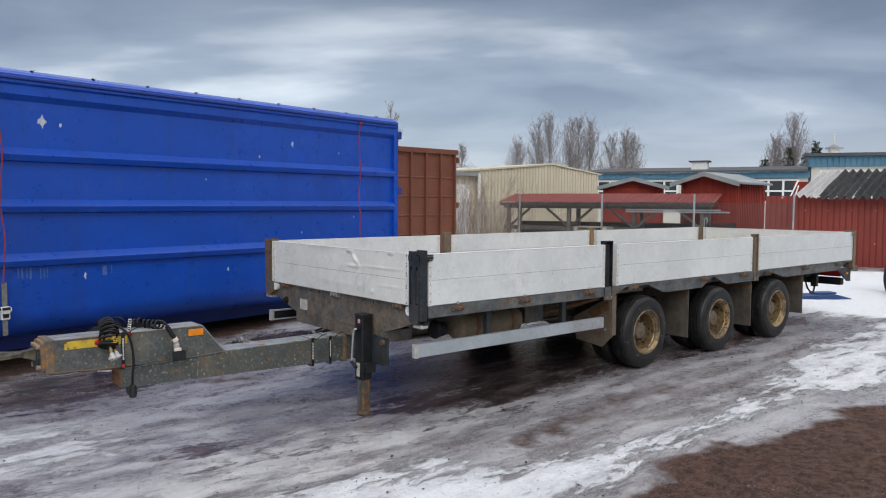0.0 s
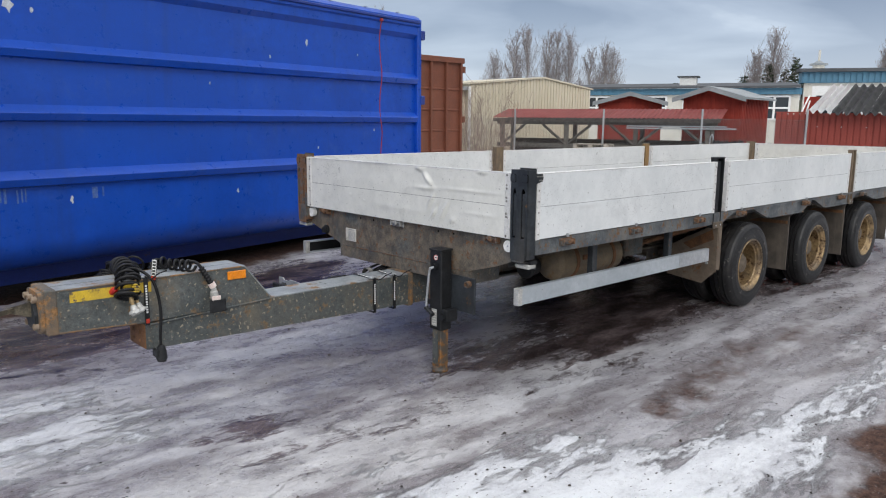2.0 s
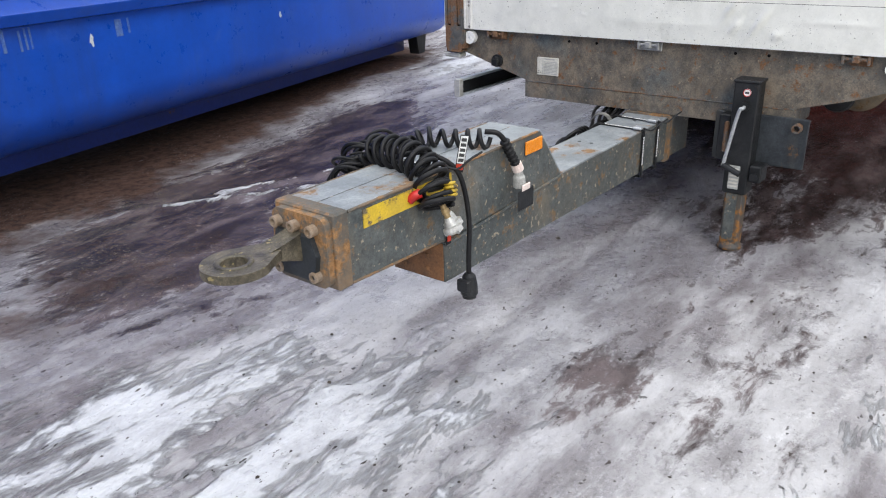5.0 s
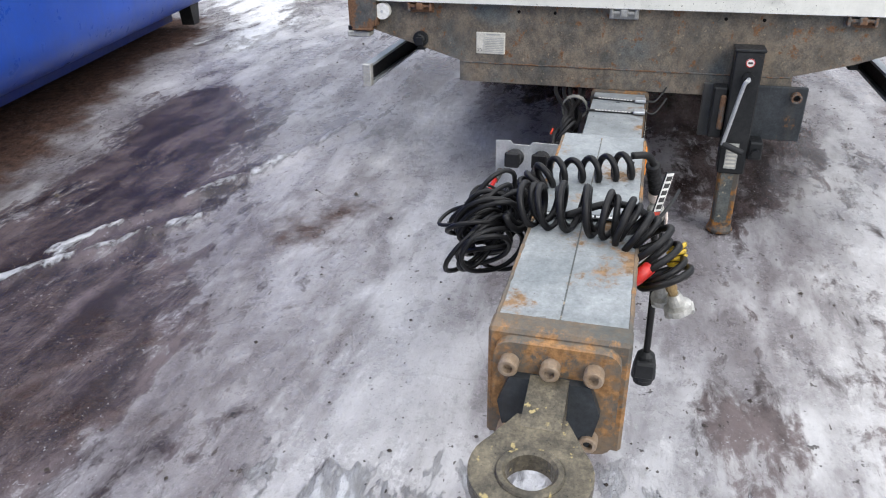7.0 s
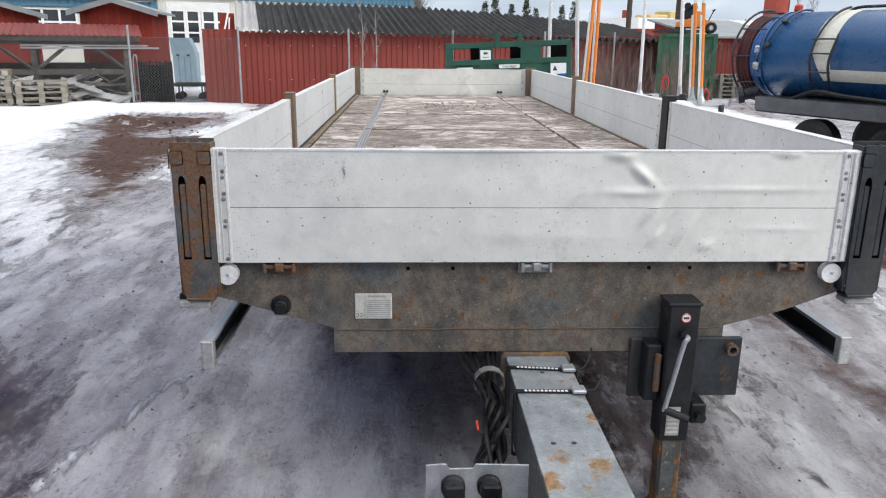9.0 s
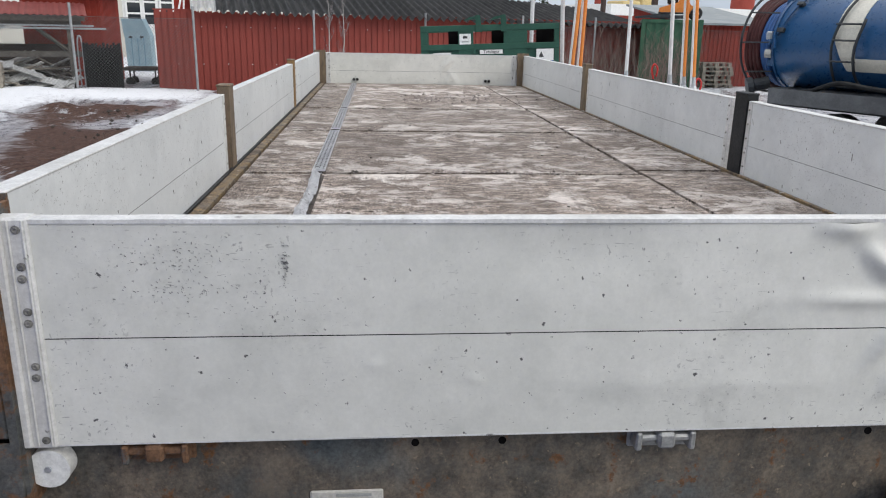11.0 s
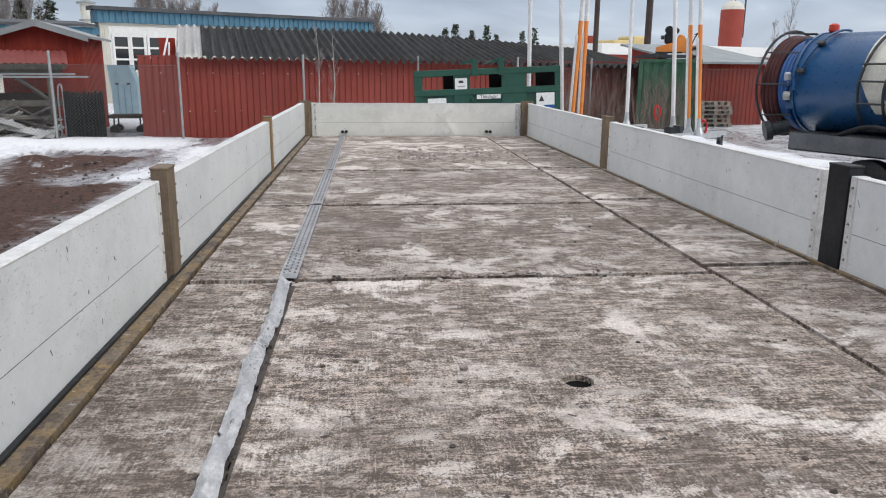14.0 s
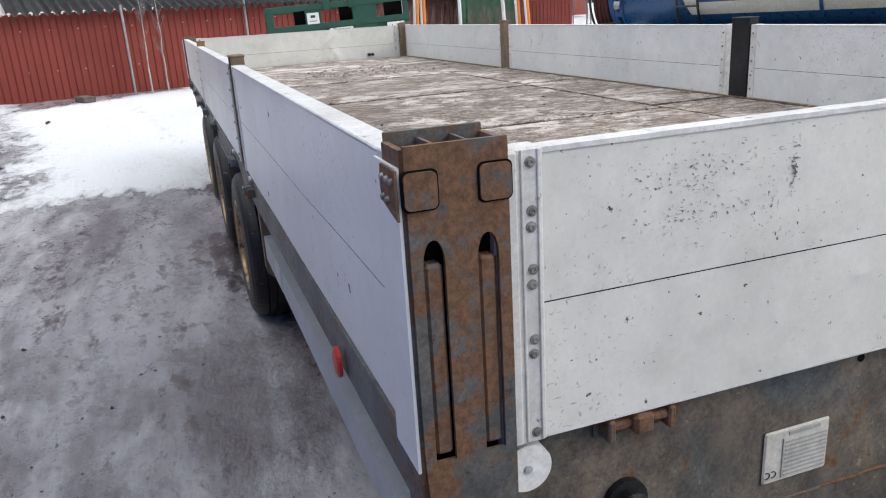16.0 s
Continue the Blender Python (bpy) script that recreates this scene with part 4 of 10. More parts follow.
def ground_material():
    m = bpy.data.materials.new("icy_yard")
    m.use_nodes = True
    t = m.node_tree
    n, l = t.nodes, t.links
    b = n["Principled BSDF"]
    geo = n.new("ShaderNodeNewGeometry").outputs["Position"]

    def attr(name):
        a = n.new("ShaderNodeAttribute")
        a.attribute_name = name
        return a.outputs["Fac"]

    def nz(scale, detail=6.0, rough=0.6, st=(1, 1, 1), dist=0.0):
        mp = n.new("ShaderNodeMapping")
        mp.inputs["Scale"].default_value = st
        l.new(geo, mp.inputs[0])
        x = n.new("ShaderNodeTexNoise")
        x.inputs["Scale"].default_value, x.inputs["Detail"].default_value, x.inputs["Roughness"].default_value, x.inputs["Distortion"].default_value = scale, detail, rough, dist
        l.new(mp.outputs[0], x.inputs["Vector"])
        return x.outputs["Fac"]

    def step(src, a, c, lo=0.0, hi=1.0):
        x = n.new("ShaderNodeMapRange")
        x.interpolation_type = "SMOOTHSTEP"
        x.inputs["From Min"].default_value, x.inputs["From Max"].default_value = a, c
        x.inputs["To Min"].default_value, x.inputs["To Max"].default_value = lo, hi
        l.new(src, x.inputs[0])
        return x.outputs[0]

    def op(kind, a, c):
        x = n.new("ShaderNodeMath")
        x.operation = kind
        for i, v in enumerate((a, c)):
            if isinstance(v, (int, float)):
                x.inputs[i].default_value = v
            else:
                l.new(v, x.inputs[i])
        return x.outputs[0]

    def mix(f, a, c):
        x = n.new("ShaderNodeMixRGB")
        for i, v in enumerate((f, a, c)):
            if isinstance(v, (int, float)):
                x.inputs[i].default_value = v
            elif isinstance(v, tuple):
                x.inputs[i].default_value = (*v, 1)
            else:
                l.new(v, x.inputs[i])
        return x.outputs[0]
    along = nz(1.0, 8.0, 0.58, (0.45, 1.7, 1), 0.4)
    lanes = nz(1.0, 9.0, 0.62, (0.8, 5.5, 1), 0.25)
    fine = nz(16.0, 8.0, 0.72)
    grit = nz(60.0, 5.0, 0.75)
    mid = nz(3.0, 9.0, 0.62, (0.6, 1.5, 1), 0.3)
    mottle = nz(8.0, 9.0, 0.70, (0.75, 1.4, 1), 0.4)
    # ice: grey and glossy, milky in streaks, the ground showing through as dark patches
    tone = op("ADD", op("MULTIPLY", along, 0.50), op("ADD", op("MULTIPLY", lanes, 0.34), op("MULTIPLY", mottle, 0.22)))
    ice = mix(step(tone, 0.42, 0.66), (0.14, 0.122, 0.128), (0.41, 0.40, 0.42))
    ice = mix(op("MULTIPLY", step(op("ADD", op("MULTIPLY", mid, 0.70), op("MULTIPLY", mottle, 0.30)), 0.46, 0.66), 0.65), ice, (0.53, 0.522, 0.532))
    ice = mix(op("MULTIPLY", step(nz(1.4, 8.0, 0.62, (0.5, 1.6, 1), 0.5), 0.52, 0.67), 0.62), ice, (0.095, 0.076, 0.074))
    ice = mix(op("MULTIPLY", step(nz(1.0, 9.0, 0.66, (0.8, 6.0, 1), 0.5), 0.55, 0.68), 0.55), ice, (0.080, 0.064, 0.063))
    ice = mix(op("MULTIPLY", step(mottle, 0.52, 0.70), 0.35), ice, (0.085, 0.070, 0.070))
    # frosted, milky ice with white crystals, and cracks
    crystals = op("ADD", op("MULTIPLY", nz(6.5, 10.0, 0.78, (0.7, 1.5, 1)), 0.7), op("MULTIPLY", grit, 0.35))
    milky = step(op("ADD", attr("frost"), op("ADD", op("MULTIPLY", op("SUBTRACT", mid, 0.5), 1.3), op("MULTIPLY", op("SUBTRACT", lanes, 0.5), 0.8))), 0.22, 0.80)
    ice = mix(op("MULTIPLY", milky, 0.82), ice, mix(step(mid, 0.36, 0.66), (0.40, 0.392, 0.40), (0.555, 0.55, 0.556)))
    ice = mix(op("MULTIPLY", step(crystals, 0.56, 0.64), op("ADD", 0.22, op("MULTIPLY", milky, 0.5))), ice, (0.635, 0.63, 0.638))
    ice = mix(op("MULTIPLY", step(crystals, 0.46, 0.38), op("SUBTRACT", 0.40, op("MULTIPLY", milky, 0.28))), ice, (0.07, 0.058, 0.058))
    ice = mix(op("MULTIPLY", step(op("ADD", op("MULTIPLY", fine, 0.6), op("MULTIPLY", grit, 0.4)), 0.52, 0.62), 0.30), ice, (0.09, 0.075, 0.074))
    crack = n.new("ShaderNodeTexVoronoi")
    crack.feature = "DISTANCE_TO_EDGE"
    crack.inputs["Scale"].default_value = 2.3
    wob = n.new("ShaderNodeVectorMath")
    wob.operation = "MULTIPLY_ADD"
    wn_ = n.new("ShaderNodeTexNoise")
    wn_.inputs["Scale"].default_value, wn_.inputs["Detail"].default_value = 3.0, 1.5
    l.new(geo, wn_.inputs["Vector"])
    l.new(wn_.outputs["Color"], wob.inputs[0])
    wob.inputs[1].default_value = (0.22, 0.22, 0.0)
    l.new(geo, wob.inputs[2])
    l.new(wob.outputs[0], crack.inputs["Vector"])
    ck = op("MULTIPLY", step(crack.outputs["Distance"], 0.0, 0.012, 1.0, 0.0), step(nz(0.8, 3.0), 0.52, 0.60))
    ice = mix(op("MULTIPLY", ck, 0.18), ice, (0.05, 0.04, 0.04))
    wet_c = mix(step(op("ADD", op("MULTIPLY", mid, 0.8), op("MULTIPLY", fine, 0.2)), 0.40, 0.66), (0.030, 0.020, 0.020), (0.15, 0.118, 0.118))
    wet_n = op("ADD", op("MULTIPLY", op("SUBTRACT", lanes, 0.5), 1.1), op("MULTIPLY", op("SUBTRACT", mottle, 0.5), 1.3))
    wet_m = step(op("ADD", attr("wet"), wet_n), 0.34, 0.66)
    col = mix(wet_m, ice, wet_c)
    dirt_c = mix(step(op("ADD", op("MULTIPLY", fine, 0.7), op("MULTIPLY", grit, 0.35)), 0.38, 0.66), (0.032, 0.019, 0.016), (0.125, 0.072, 0.055))
    dirt_c = mix(op("MULTIPLY", step(nz(75, 4.0, 0.7), 0.60, 0.68), 0.6), dirt_c, (0.22, 0.17, 0.15))
    dirt_m = step(op("ADD", attr("dirt"), op("MULTIPLY", op("SUBTRACT", nz(4.5, 9.0, 0.66), 0.5), 1.0)), 0.32, 0.74)
    col = mix(dirt_m, col, dirt_c)
    # snow: crusted and broken, thin where tyres have pressed it
    bars = n.new("ShaderNodeTexWave")
    bars.bands_direction = "X"
    bars.inputs["Scale"].default_value, bars.inputs["Distortion"].default_value, bars.inputs["Detail"].default_value, bars.inputs["Detail Scale"].default_value = 4.3, 3.0, 2.0, 1.5
    l.new(geo, bars.inputs["Vector"])
    lace = nz(5.5, 9.0, 0.72, (0.6, 1.5, 1), 0.5)
    snow_n = op("ADD", op("MULTIPLY", op("SUBTRACT", nz(2.2, 9.0, 0.7, (0.5, 1.7, 1), 0.3), 0.5), 1.5), op("MULTIPLY", op("SUBTRACT", lace, 0.5), 1.7))
    snow_n = op("SUBTRACT", snow_n, op("MULTIPLY", op("MULTIPLY", attr("tracks"), step(nz(0.9, 4.0, 0.6), 0.40, 0.62)), op("SUBTRACT", 0.30, op("MULTIPLY", bars.outputs["Fac"], 0.08))))
    snow_v = op("ADD", attr("snow"), snow_n)
    snow_m = step(snow_v, 0.40, 0.64)
    snow_c = mix(step(op("ADD", op("MULTIPLY", mid, 0.6), op("MULTIPLY", fine, 0.4)), 0.36, 0.62), (0.50, 0.50, 0.525), (0.70, 0.71, 0.73))
    snow_c = mix(step(snow_v, 0.66, 1.05), snow_c, (0.76, 0.77, 0.79))
    snow_c = mix(op("MULTIPLY", step(nz(22, 6.0, 0.75), 0.58, 0.70), 0.45), snow_c, (0.34, 0.33, 0.33))
    col = mix(snow_m, col, snow_c)
    # grains of frost, grit and leaf crumbs
    col = mix(op("MULTIPLY", step(nz(85, 4.0, 0.7), 0.615, 0.67), op("MULTIPLY", step(nz(3.0, 5.0, 0.65), 0.40, 0.62), 0.6)), col, (0.60, 0.61, 0.64))
    col = mix(op("MULTIPLY", step(nz(48, 5.0, 0.75), 0.60, 0.66), 0.4), col, (0.075, 0.06, 0.056))
    col = mix(op("MULTIPLY", step(nz(34, 3.0, 0.5), 0.70, 0.725), 0.85), col, (0.025, 0.02, 0.017))
    col = mix(op("MULTIPLY", step(nz(21, 2.0, 0.5, (1, 2.2, 1)), 0.715, 0.73), 0.9), col, (0.035, 0.024, 0.018))
    l.new(col, b.inputs["Base Color"])
    rough_ice = step(op("ADD", op("MULTIPLY", mid, 0.5), op("MULTIPLY", fine, 0.5)), 0.35, 0.65, 0.15, 0.50)
    r = n.new("ShaderNodeMix")
    l.new(snow_m, r.inputs[0])
    l.new(rough_ice, r.inputs[2])
    r.inputs[3].default_value = 0.72
    r2 = n.new("ShaderNodeMix")
    l.new(op("MULTIPLY", dirt_m, op("SUBTRACT", 1.0, snow_m)), r2.inputs[0])
    l.new(r.outputs[0], r2.inputs[2])
    r2.inputs[3].default_value = 0.85
    r3 = n.new("ShaderNodeMix")
    l.new(op("MULTIPLY", wet_m, op("SUBTRACT", 1.0, op("MAXIMUM", snow_m, dirt_m))), r3.inputs[0])
    l.new(r2.outputs[0], r3.inputs[2])
    r3.inputs[3].default_value = 0.17
    l.new(r3.outputs[0], b.inputs["Roughness"])
    l.new(op("SUBTRACT", 0.5, op("MULTIPLY", op("MAXIMUM", dirt_m, snow_m), 0.38)), b.inputs["Specular IOR Level"])
    bp = n.new("ShaderNodeBump")
    bp.inputs["Strength"].default_value, bp.inputs["Distance"].default_value = 0.9, 0.022
    h = op("ADD", op("MULTIPLY", snow_m, op("ADD", 0.15, op("MULTIPLY", nz(26, 6.0, 0.7), 1.1))), op("ADD", op("MULTIPLY", mottle, 0.5), op("MULTIPLY", fine, op("ADD", 0.35, op("MULTIPLY", dirt_m, 1.1)))))
    l.new(h, bp.inputs["Height"])
    l.new(bp.outputs[0], b.inputs["Normal"])
    return m


ground = new("ground", build_ground())
ground.data.materials.append(ground_material())
tagged(ground, "icy yard of grey ice, patchy snow and wet red-brown gravel", "ground", kind="structure")


# ---- the flatbed trailer: nose at x = 0, rear at x = 7.83, bed at z = 1.03 ----
BED, TOP, LOWP = 1.012, 1.355, 0.962
trailer = empty("flatbed_trailer", "three-axle flatbed drawbar trailer with white aluminium dropsides on icy ground", "trailer")


def rivets(bm, pts, axis, r=0.006, h=0.004):
    for p in pts:
        p = Vector(p)
        cyl(bm, p, p + Vector(axis) * h, r, 12, r * 0.7)
    return bm


def panel_skin(bm, x0, x1, z0, z1, dents, axis, out):
    """A sheet of two profiles with a groove between them and soft dents. out: the face's side."""
    nx, nz = max(8, int((x1 - x0) / (0.035 if axis == "y" else 0.011))), 26
    rows = []
    zg = z0 + (z1 - z0) * 0.49
    for k in range(nz + 1):
        z = z0 + (z1 - z0) * k / nz
        row = []
        for i in range(nx + 1):
            x = x0 + (x1 - x0) * i / nx
            d = 0.0
            for cx, cz, sx, sz, amp, tilt in dents:
                u, w = (x - cx) + tilt * (z - cz), z - cz
                d += amp * (max(0.0, 1 - abs(u) / (sx * 1.6)) if sx < 0.05 else math.exp(-(u / sx) ** 2)) * math.exp(-(w / sz) ** 2)
            d += 0.0012 * noise.noise(Vector((x * 1.7, z * 5, x0 + out)))
            row.append(bm.verts.new((x, out * d, z) if axis == "y" else (out * d, x, z)))
        rows.append(row)
    for k in range(nz):
        for i in range(nx):
            bm.faces.new((rows[k][i], rows[k][i + 1], rows[k + 1][i + 1], rows[k + 1][i]))
    return zg


def dropside(name, x0, x1, y_in, side, dents_out, dents_in, label):
    """A long aluminium side: two hollow profiles, capped ends with rivets. y_in: the inner face; side: where the outer face lies."""
    o = empty(name)
    o.parent = trailer
    tagged(o, label)
    th = 0.042
    y = y_in + side * th / 2
    zg = LOWP + (TOP - LOWP) * 0.49
    for s, dents in ((1, dents_out), (-1, dents_in)):
        bm = bmesh.new()
        yy = y + s * side * th / 2
        for a, c in ((LOWP, zg - 0.0009), (zg + 0.0009, TOP - 0.006)):
            panel_skin(bm, x0, x1, a, c, dents, "y", s * side)
        bmesh.ops.translate(bm, verts=bm.verts[:], vec=(0, yy, 0))
        part("outer_skin" if s > 0 else "inner_skin", bm, ALUSIDE, o, smooth=True)
    # knocks and scratches from the loads
    rng = random.Random(int(x0 * 100) + side)
    for s, name_, n in ((-1, "inner_nick", 40 if side < 0 else 18), (1, "outer_nick", 8)):
        bm = bmesh.new()
        for k in range(n):
            x, z = rng.uniform(x0 + 0.05, x1 - 0.05), rng.uniform(LOWP + 0.03, TOP - 0.04)
            if abs(z - zg) < 0.02:
                continue
            ln, wd = rng.uniform(0.0015, 0.008) * (2.0 if k % 9 == 0 else 1.0), rng.uniform(0.0006, 0.002)
            box(bm, -wd, wd, -0.0007, 0.0007, -ln, ln, m=Matrix.Translation((x, y + s * side * (th / 2 + 0.0005), z)) @ Matrix.Rotation(rng.gauss(0.1, 0.3), 4, "Y"))
        part(name_, bm, SCUFFM, o, kind="stuff")
    bm = bx(x0 + 0.002, x1 - 0.002, y - th / 2 + 0.003, y + th / 2 - 0.003, LOWP, TOP - 0.006)
    part("core", bm, DARK, o)
    part("top_edge", bx(x0, x1, y - th / 2 - 0.002, y + th / 2 + 0.002, TOP - 0.006, TOP, bevel=0.002), ALU_EDGE, o)
    for xa, xb in ((x0 - 0.004, x0 + 0.032), (x1 - 0.032, x1 + 0.004)):
        cap = part("end_cap", bx(xa, xb, y - th / 2 - 0.004, y + th / 2 + 0.004, LOWP - 0.004, TOP + 0.002, bevel=0.002), ALU_EDGE, o)
        bm = bmesh.new()
        for s in (-1, 1):
            rivets(bm, [((xa + xb) / 2, y + s * (th / 2 + 0.004), LOWP + 0.03 + 0.065 * k) for k in range(6)], (0, s, 0), 0.0052)
        part("rivets", bm, BOLTDK, cap, kind="stuff")
    return o


def crossboard(name, xf, dents, label, bumpers=False):
    """Front or rear board across the trailer."""
    o = empty(name)
    o.parent = trailer
    tagged(o, label)
    th = 0.028
    y1 = 1.118
    zg = LOWP + (TOP - LOWP) * 0.49
    for s in (-1, 1):
        bm = bmesh.new()
        for a, c in ((LOWP, zg - 0.0009), (zg + 0.0009, TOP - 0.006)):
            panel_skin(bm, -y1, y1, a, c, [(cy, cz, sy, sz, amp * (-s), tl) for cy, cz, sy, sz, amp, tl in dents], "x", -1 * -s)
        bmesh.ops.translate(bm, verts=bm.verts[:], vec=(xf + s * th / 2, 0, 0))
        part("front_skin" if s < 0 else "rear_skin", bm, ALU, o, smooth=True)
    part("bottom_edge", bx(xf - th / 2, xf + th / 2, -y1, y1, LOWP - 0.003, LOWP), ALU_EDGE, o)
    # black sheet set in the groove, its shade given as colour
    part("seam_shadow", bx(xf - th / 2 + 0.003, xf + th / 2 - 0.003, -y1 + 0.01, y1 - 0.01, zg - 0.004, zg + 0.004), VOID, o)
    bm = bmesh.new()
    segs = 40
    for i in range(segs):
        a, c = -y1 + 2 * y1 * i / segs, -y1 + 2 * y1 * (i + 1) / segs
        box(bm, xf - th / 2 - 0.002, xf + th / 2 + 0.002, a, c, TOP - 0.007, TOP - 0.002 * abs(noise.noise(Vector((i * 0.4, xf, 0)))))
    part("top_edge", bm, ALU_EDGE, o)
    for s in (-1, 1):
        ya, yb = sorted((s * 1.055, s * 1.122))
        cap = part("end_profile", bx(xf - th / 2 - 0.005, xf + th / 2 + 0.005, ya, yb, LOWP - 0.004, TOP + 0.002, bevel=0.003), ALU_EDGE, o)
        part("rib", bx(xf - th / 2 - 0.012, xf - th / 2 - 0.004, s * 1.10 - 0.008, s * 1.10 + 0.008, LOWP, TOP, bevel=0.003), ALU_EDGE, cap)
        for dy in (1.062, 1.084):
            part("fold", bx(xf - th / 2 - 0.0075, xf - th / 2 - 0.0045, s * dy - 0.0018, s * dy + 0.0018, LOWP, TOP, bevel=0.001), ALU_EDGE, cap)
        bm = bmesh.new()
        for k, z in enumerate((0.0, 0.115, 0.135, 0.21, 0.23, 0.285, 0.305, 0.365)):
            for q in (-1, 1):
                p = Vector((xf + q * (th / 2 + 0.005), s * (1.071 + 0.0015 * (k % 2)), LOWP + 0.012 + z))
                lathe(bm, p, (q, 0, 0), [(0.0, 0.0072), (0.0014, 0.0070), (0.0016, 0.0048), (0.0040, 0.0042), (0.0040, 0.0024), (0.0028, 0.0018)], 12)
        part("bolts", bm, BOLTDK, cap, kind="stuff")
    if bumpers:
        for yy in (-0.79, -0.75, 0.75, 0.79):
            part("rubber_buffer", cyl(bmesh.new(), (xf - th / 2, yy, BED + 0.045), (xf - th / 2 - 0.02, yy, BED + 0.045), 0.016, 10), BLACKP, o)
    return o


FRONT_DENTS = [(-0.36, 1.27, 0.022, 0.035, 0.022, -0.9), (-0.33, 1.21, 0.09, 0.014, 0.010, 0.0), (-0.39, 1.13, 0.014, 0.05, 0.018, 0.6), (-0.52, 1.07, 0.016, 0.06, 0.020, 0.6), (-0.455, 1.09, 0.014, 0.05, -0.008, 0.5), (-0.42, 1.05, 0.014, 0.03, 0.014, 0.7),
               (-0.60, 1.02, 0.02, 0.02, 0.010, 0.4), (-0.75, 1.22, 0.22, 0.010, 0.006, 0.0), (-0.28, 1.34, 0.04, 0.018, 0.018, 0.0), (-0.86, 1.345, 0.04, 0.012, 0.016, 0),
               (0.52, 1.10, 0.012, 0.008, 0.004, 0.6), (0.35, 1.07, 0.012, 0.008, 0.004, -0.5), (0.20, 1.30, 0.2, 0.05, -0.006, 0), (0.15, 1.13, 0.012, 0.007, 0.003, 0.4), (-0.10, 1.05, 0.25, 0.02, 0.002, 0), (-0.85, 1.08, 0.12, 0.012, 0.004, 0.0)]
front_board = crossboard("front_board", -0.004, FRONT_DENTS, "white aluminium front board with deep creases")
# clusters of rub marks: y, z, how many, spread along y and z
SCUFFS = [(0.84, 1.29, 70, 0.04, 0.016), (0.665, 1.283, 60, 0.004, 0.018), (0.82, 1.235, 50, 0.05, 0.010), (0.0, 1.25, 60, 0.6, 0.07), (0.2, 1.05, 60, 0.6, 0.05), (-0.45, 1.26, 40, 0.10, 0.05), (-0.55, 1.10, 40, 0.15, 0.06)]
scuffs = random.Random(17)
bm = bmesh.new()
for cy, cz, n, sy, sz in SCUFFS:
    for k in range(n):
        y, z = scuffs.gauss(cy, sy), scuffs.gauss(cz, sz)
        if -1.04 < y < 1.04 and LOWP + 0.01 < z < TOP - 0.012 and abs(z - LOWP - (TOP - LOWP) * 0.49) > 0.006:
            a, ln, wd = scuffs.gauss(0.5, 0.5), scuffs.uniform(0.0005, 0.0022), scuffs.uniform(0.00015, 0.0005)
            box(bm, -0.0006, 0.0006, -ln, ln, -wd, wd, m=Matrix.Translation((-0.0185, y, z)) @ Matrix.Rotation(a, 4, "X"))
part("scuff_mark", bm, SCUFFM, front_board, kind="stuff")
crossboard("rear_board", 7.80, [(-0.30, 1.25, 0.05, 0.07, 0.016, 0.6), (-0.36, 1.10, 0.04, 0.08, 0.012, -0.5), (-0.30, 1.05, 0.03, 0.05, 0.012, 0.2), (0.5, 1.28, 0.1, 0.04, 0.006, 0)],
           "white aluminium rear board with a crumpled crease", True)
BAYS = [(0.065, 2.18), (2.362, 4.93), (5.095, 7.745)]
for k, (a, c) in enumerate(BAYS):
    dropside("dropside", a, c, -1.191, -1, [(a + 0.5, 1.14, 0.18, 0.02, 0.004, 0.0), (c - 0.25, 1.27, 0.05, 0.06, 0.005, 0.4)], [(a + 0.9, 1.20, 0.3, 0.05, 0.003, 0)], "grey-white aluminium dropside with a scratched face")
    dropside("dropside", a, c, 1.181, 1, [(a + 0.7, 1.2, 0.2, 0.06, 0.003, 0.0)], [(c - 0.5, 1.12, 0.06, 0.05, 0.004, 0.3), (a + 0.6, 1.02, 0.3, 0.04, 0.004, 0)], "grey-white aluminium dropside with rubbed marks")


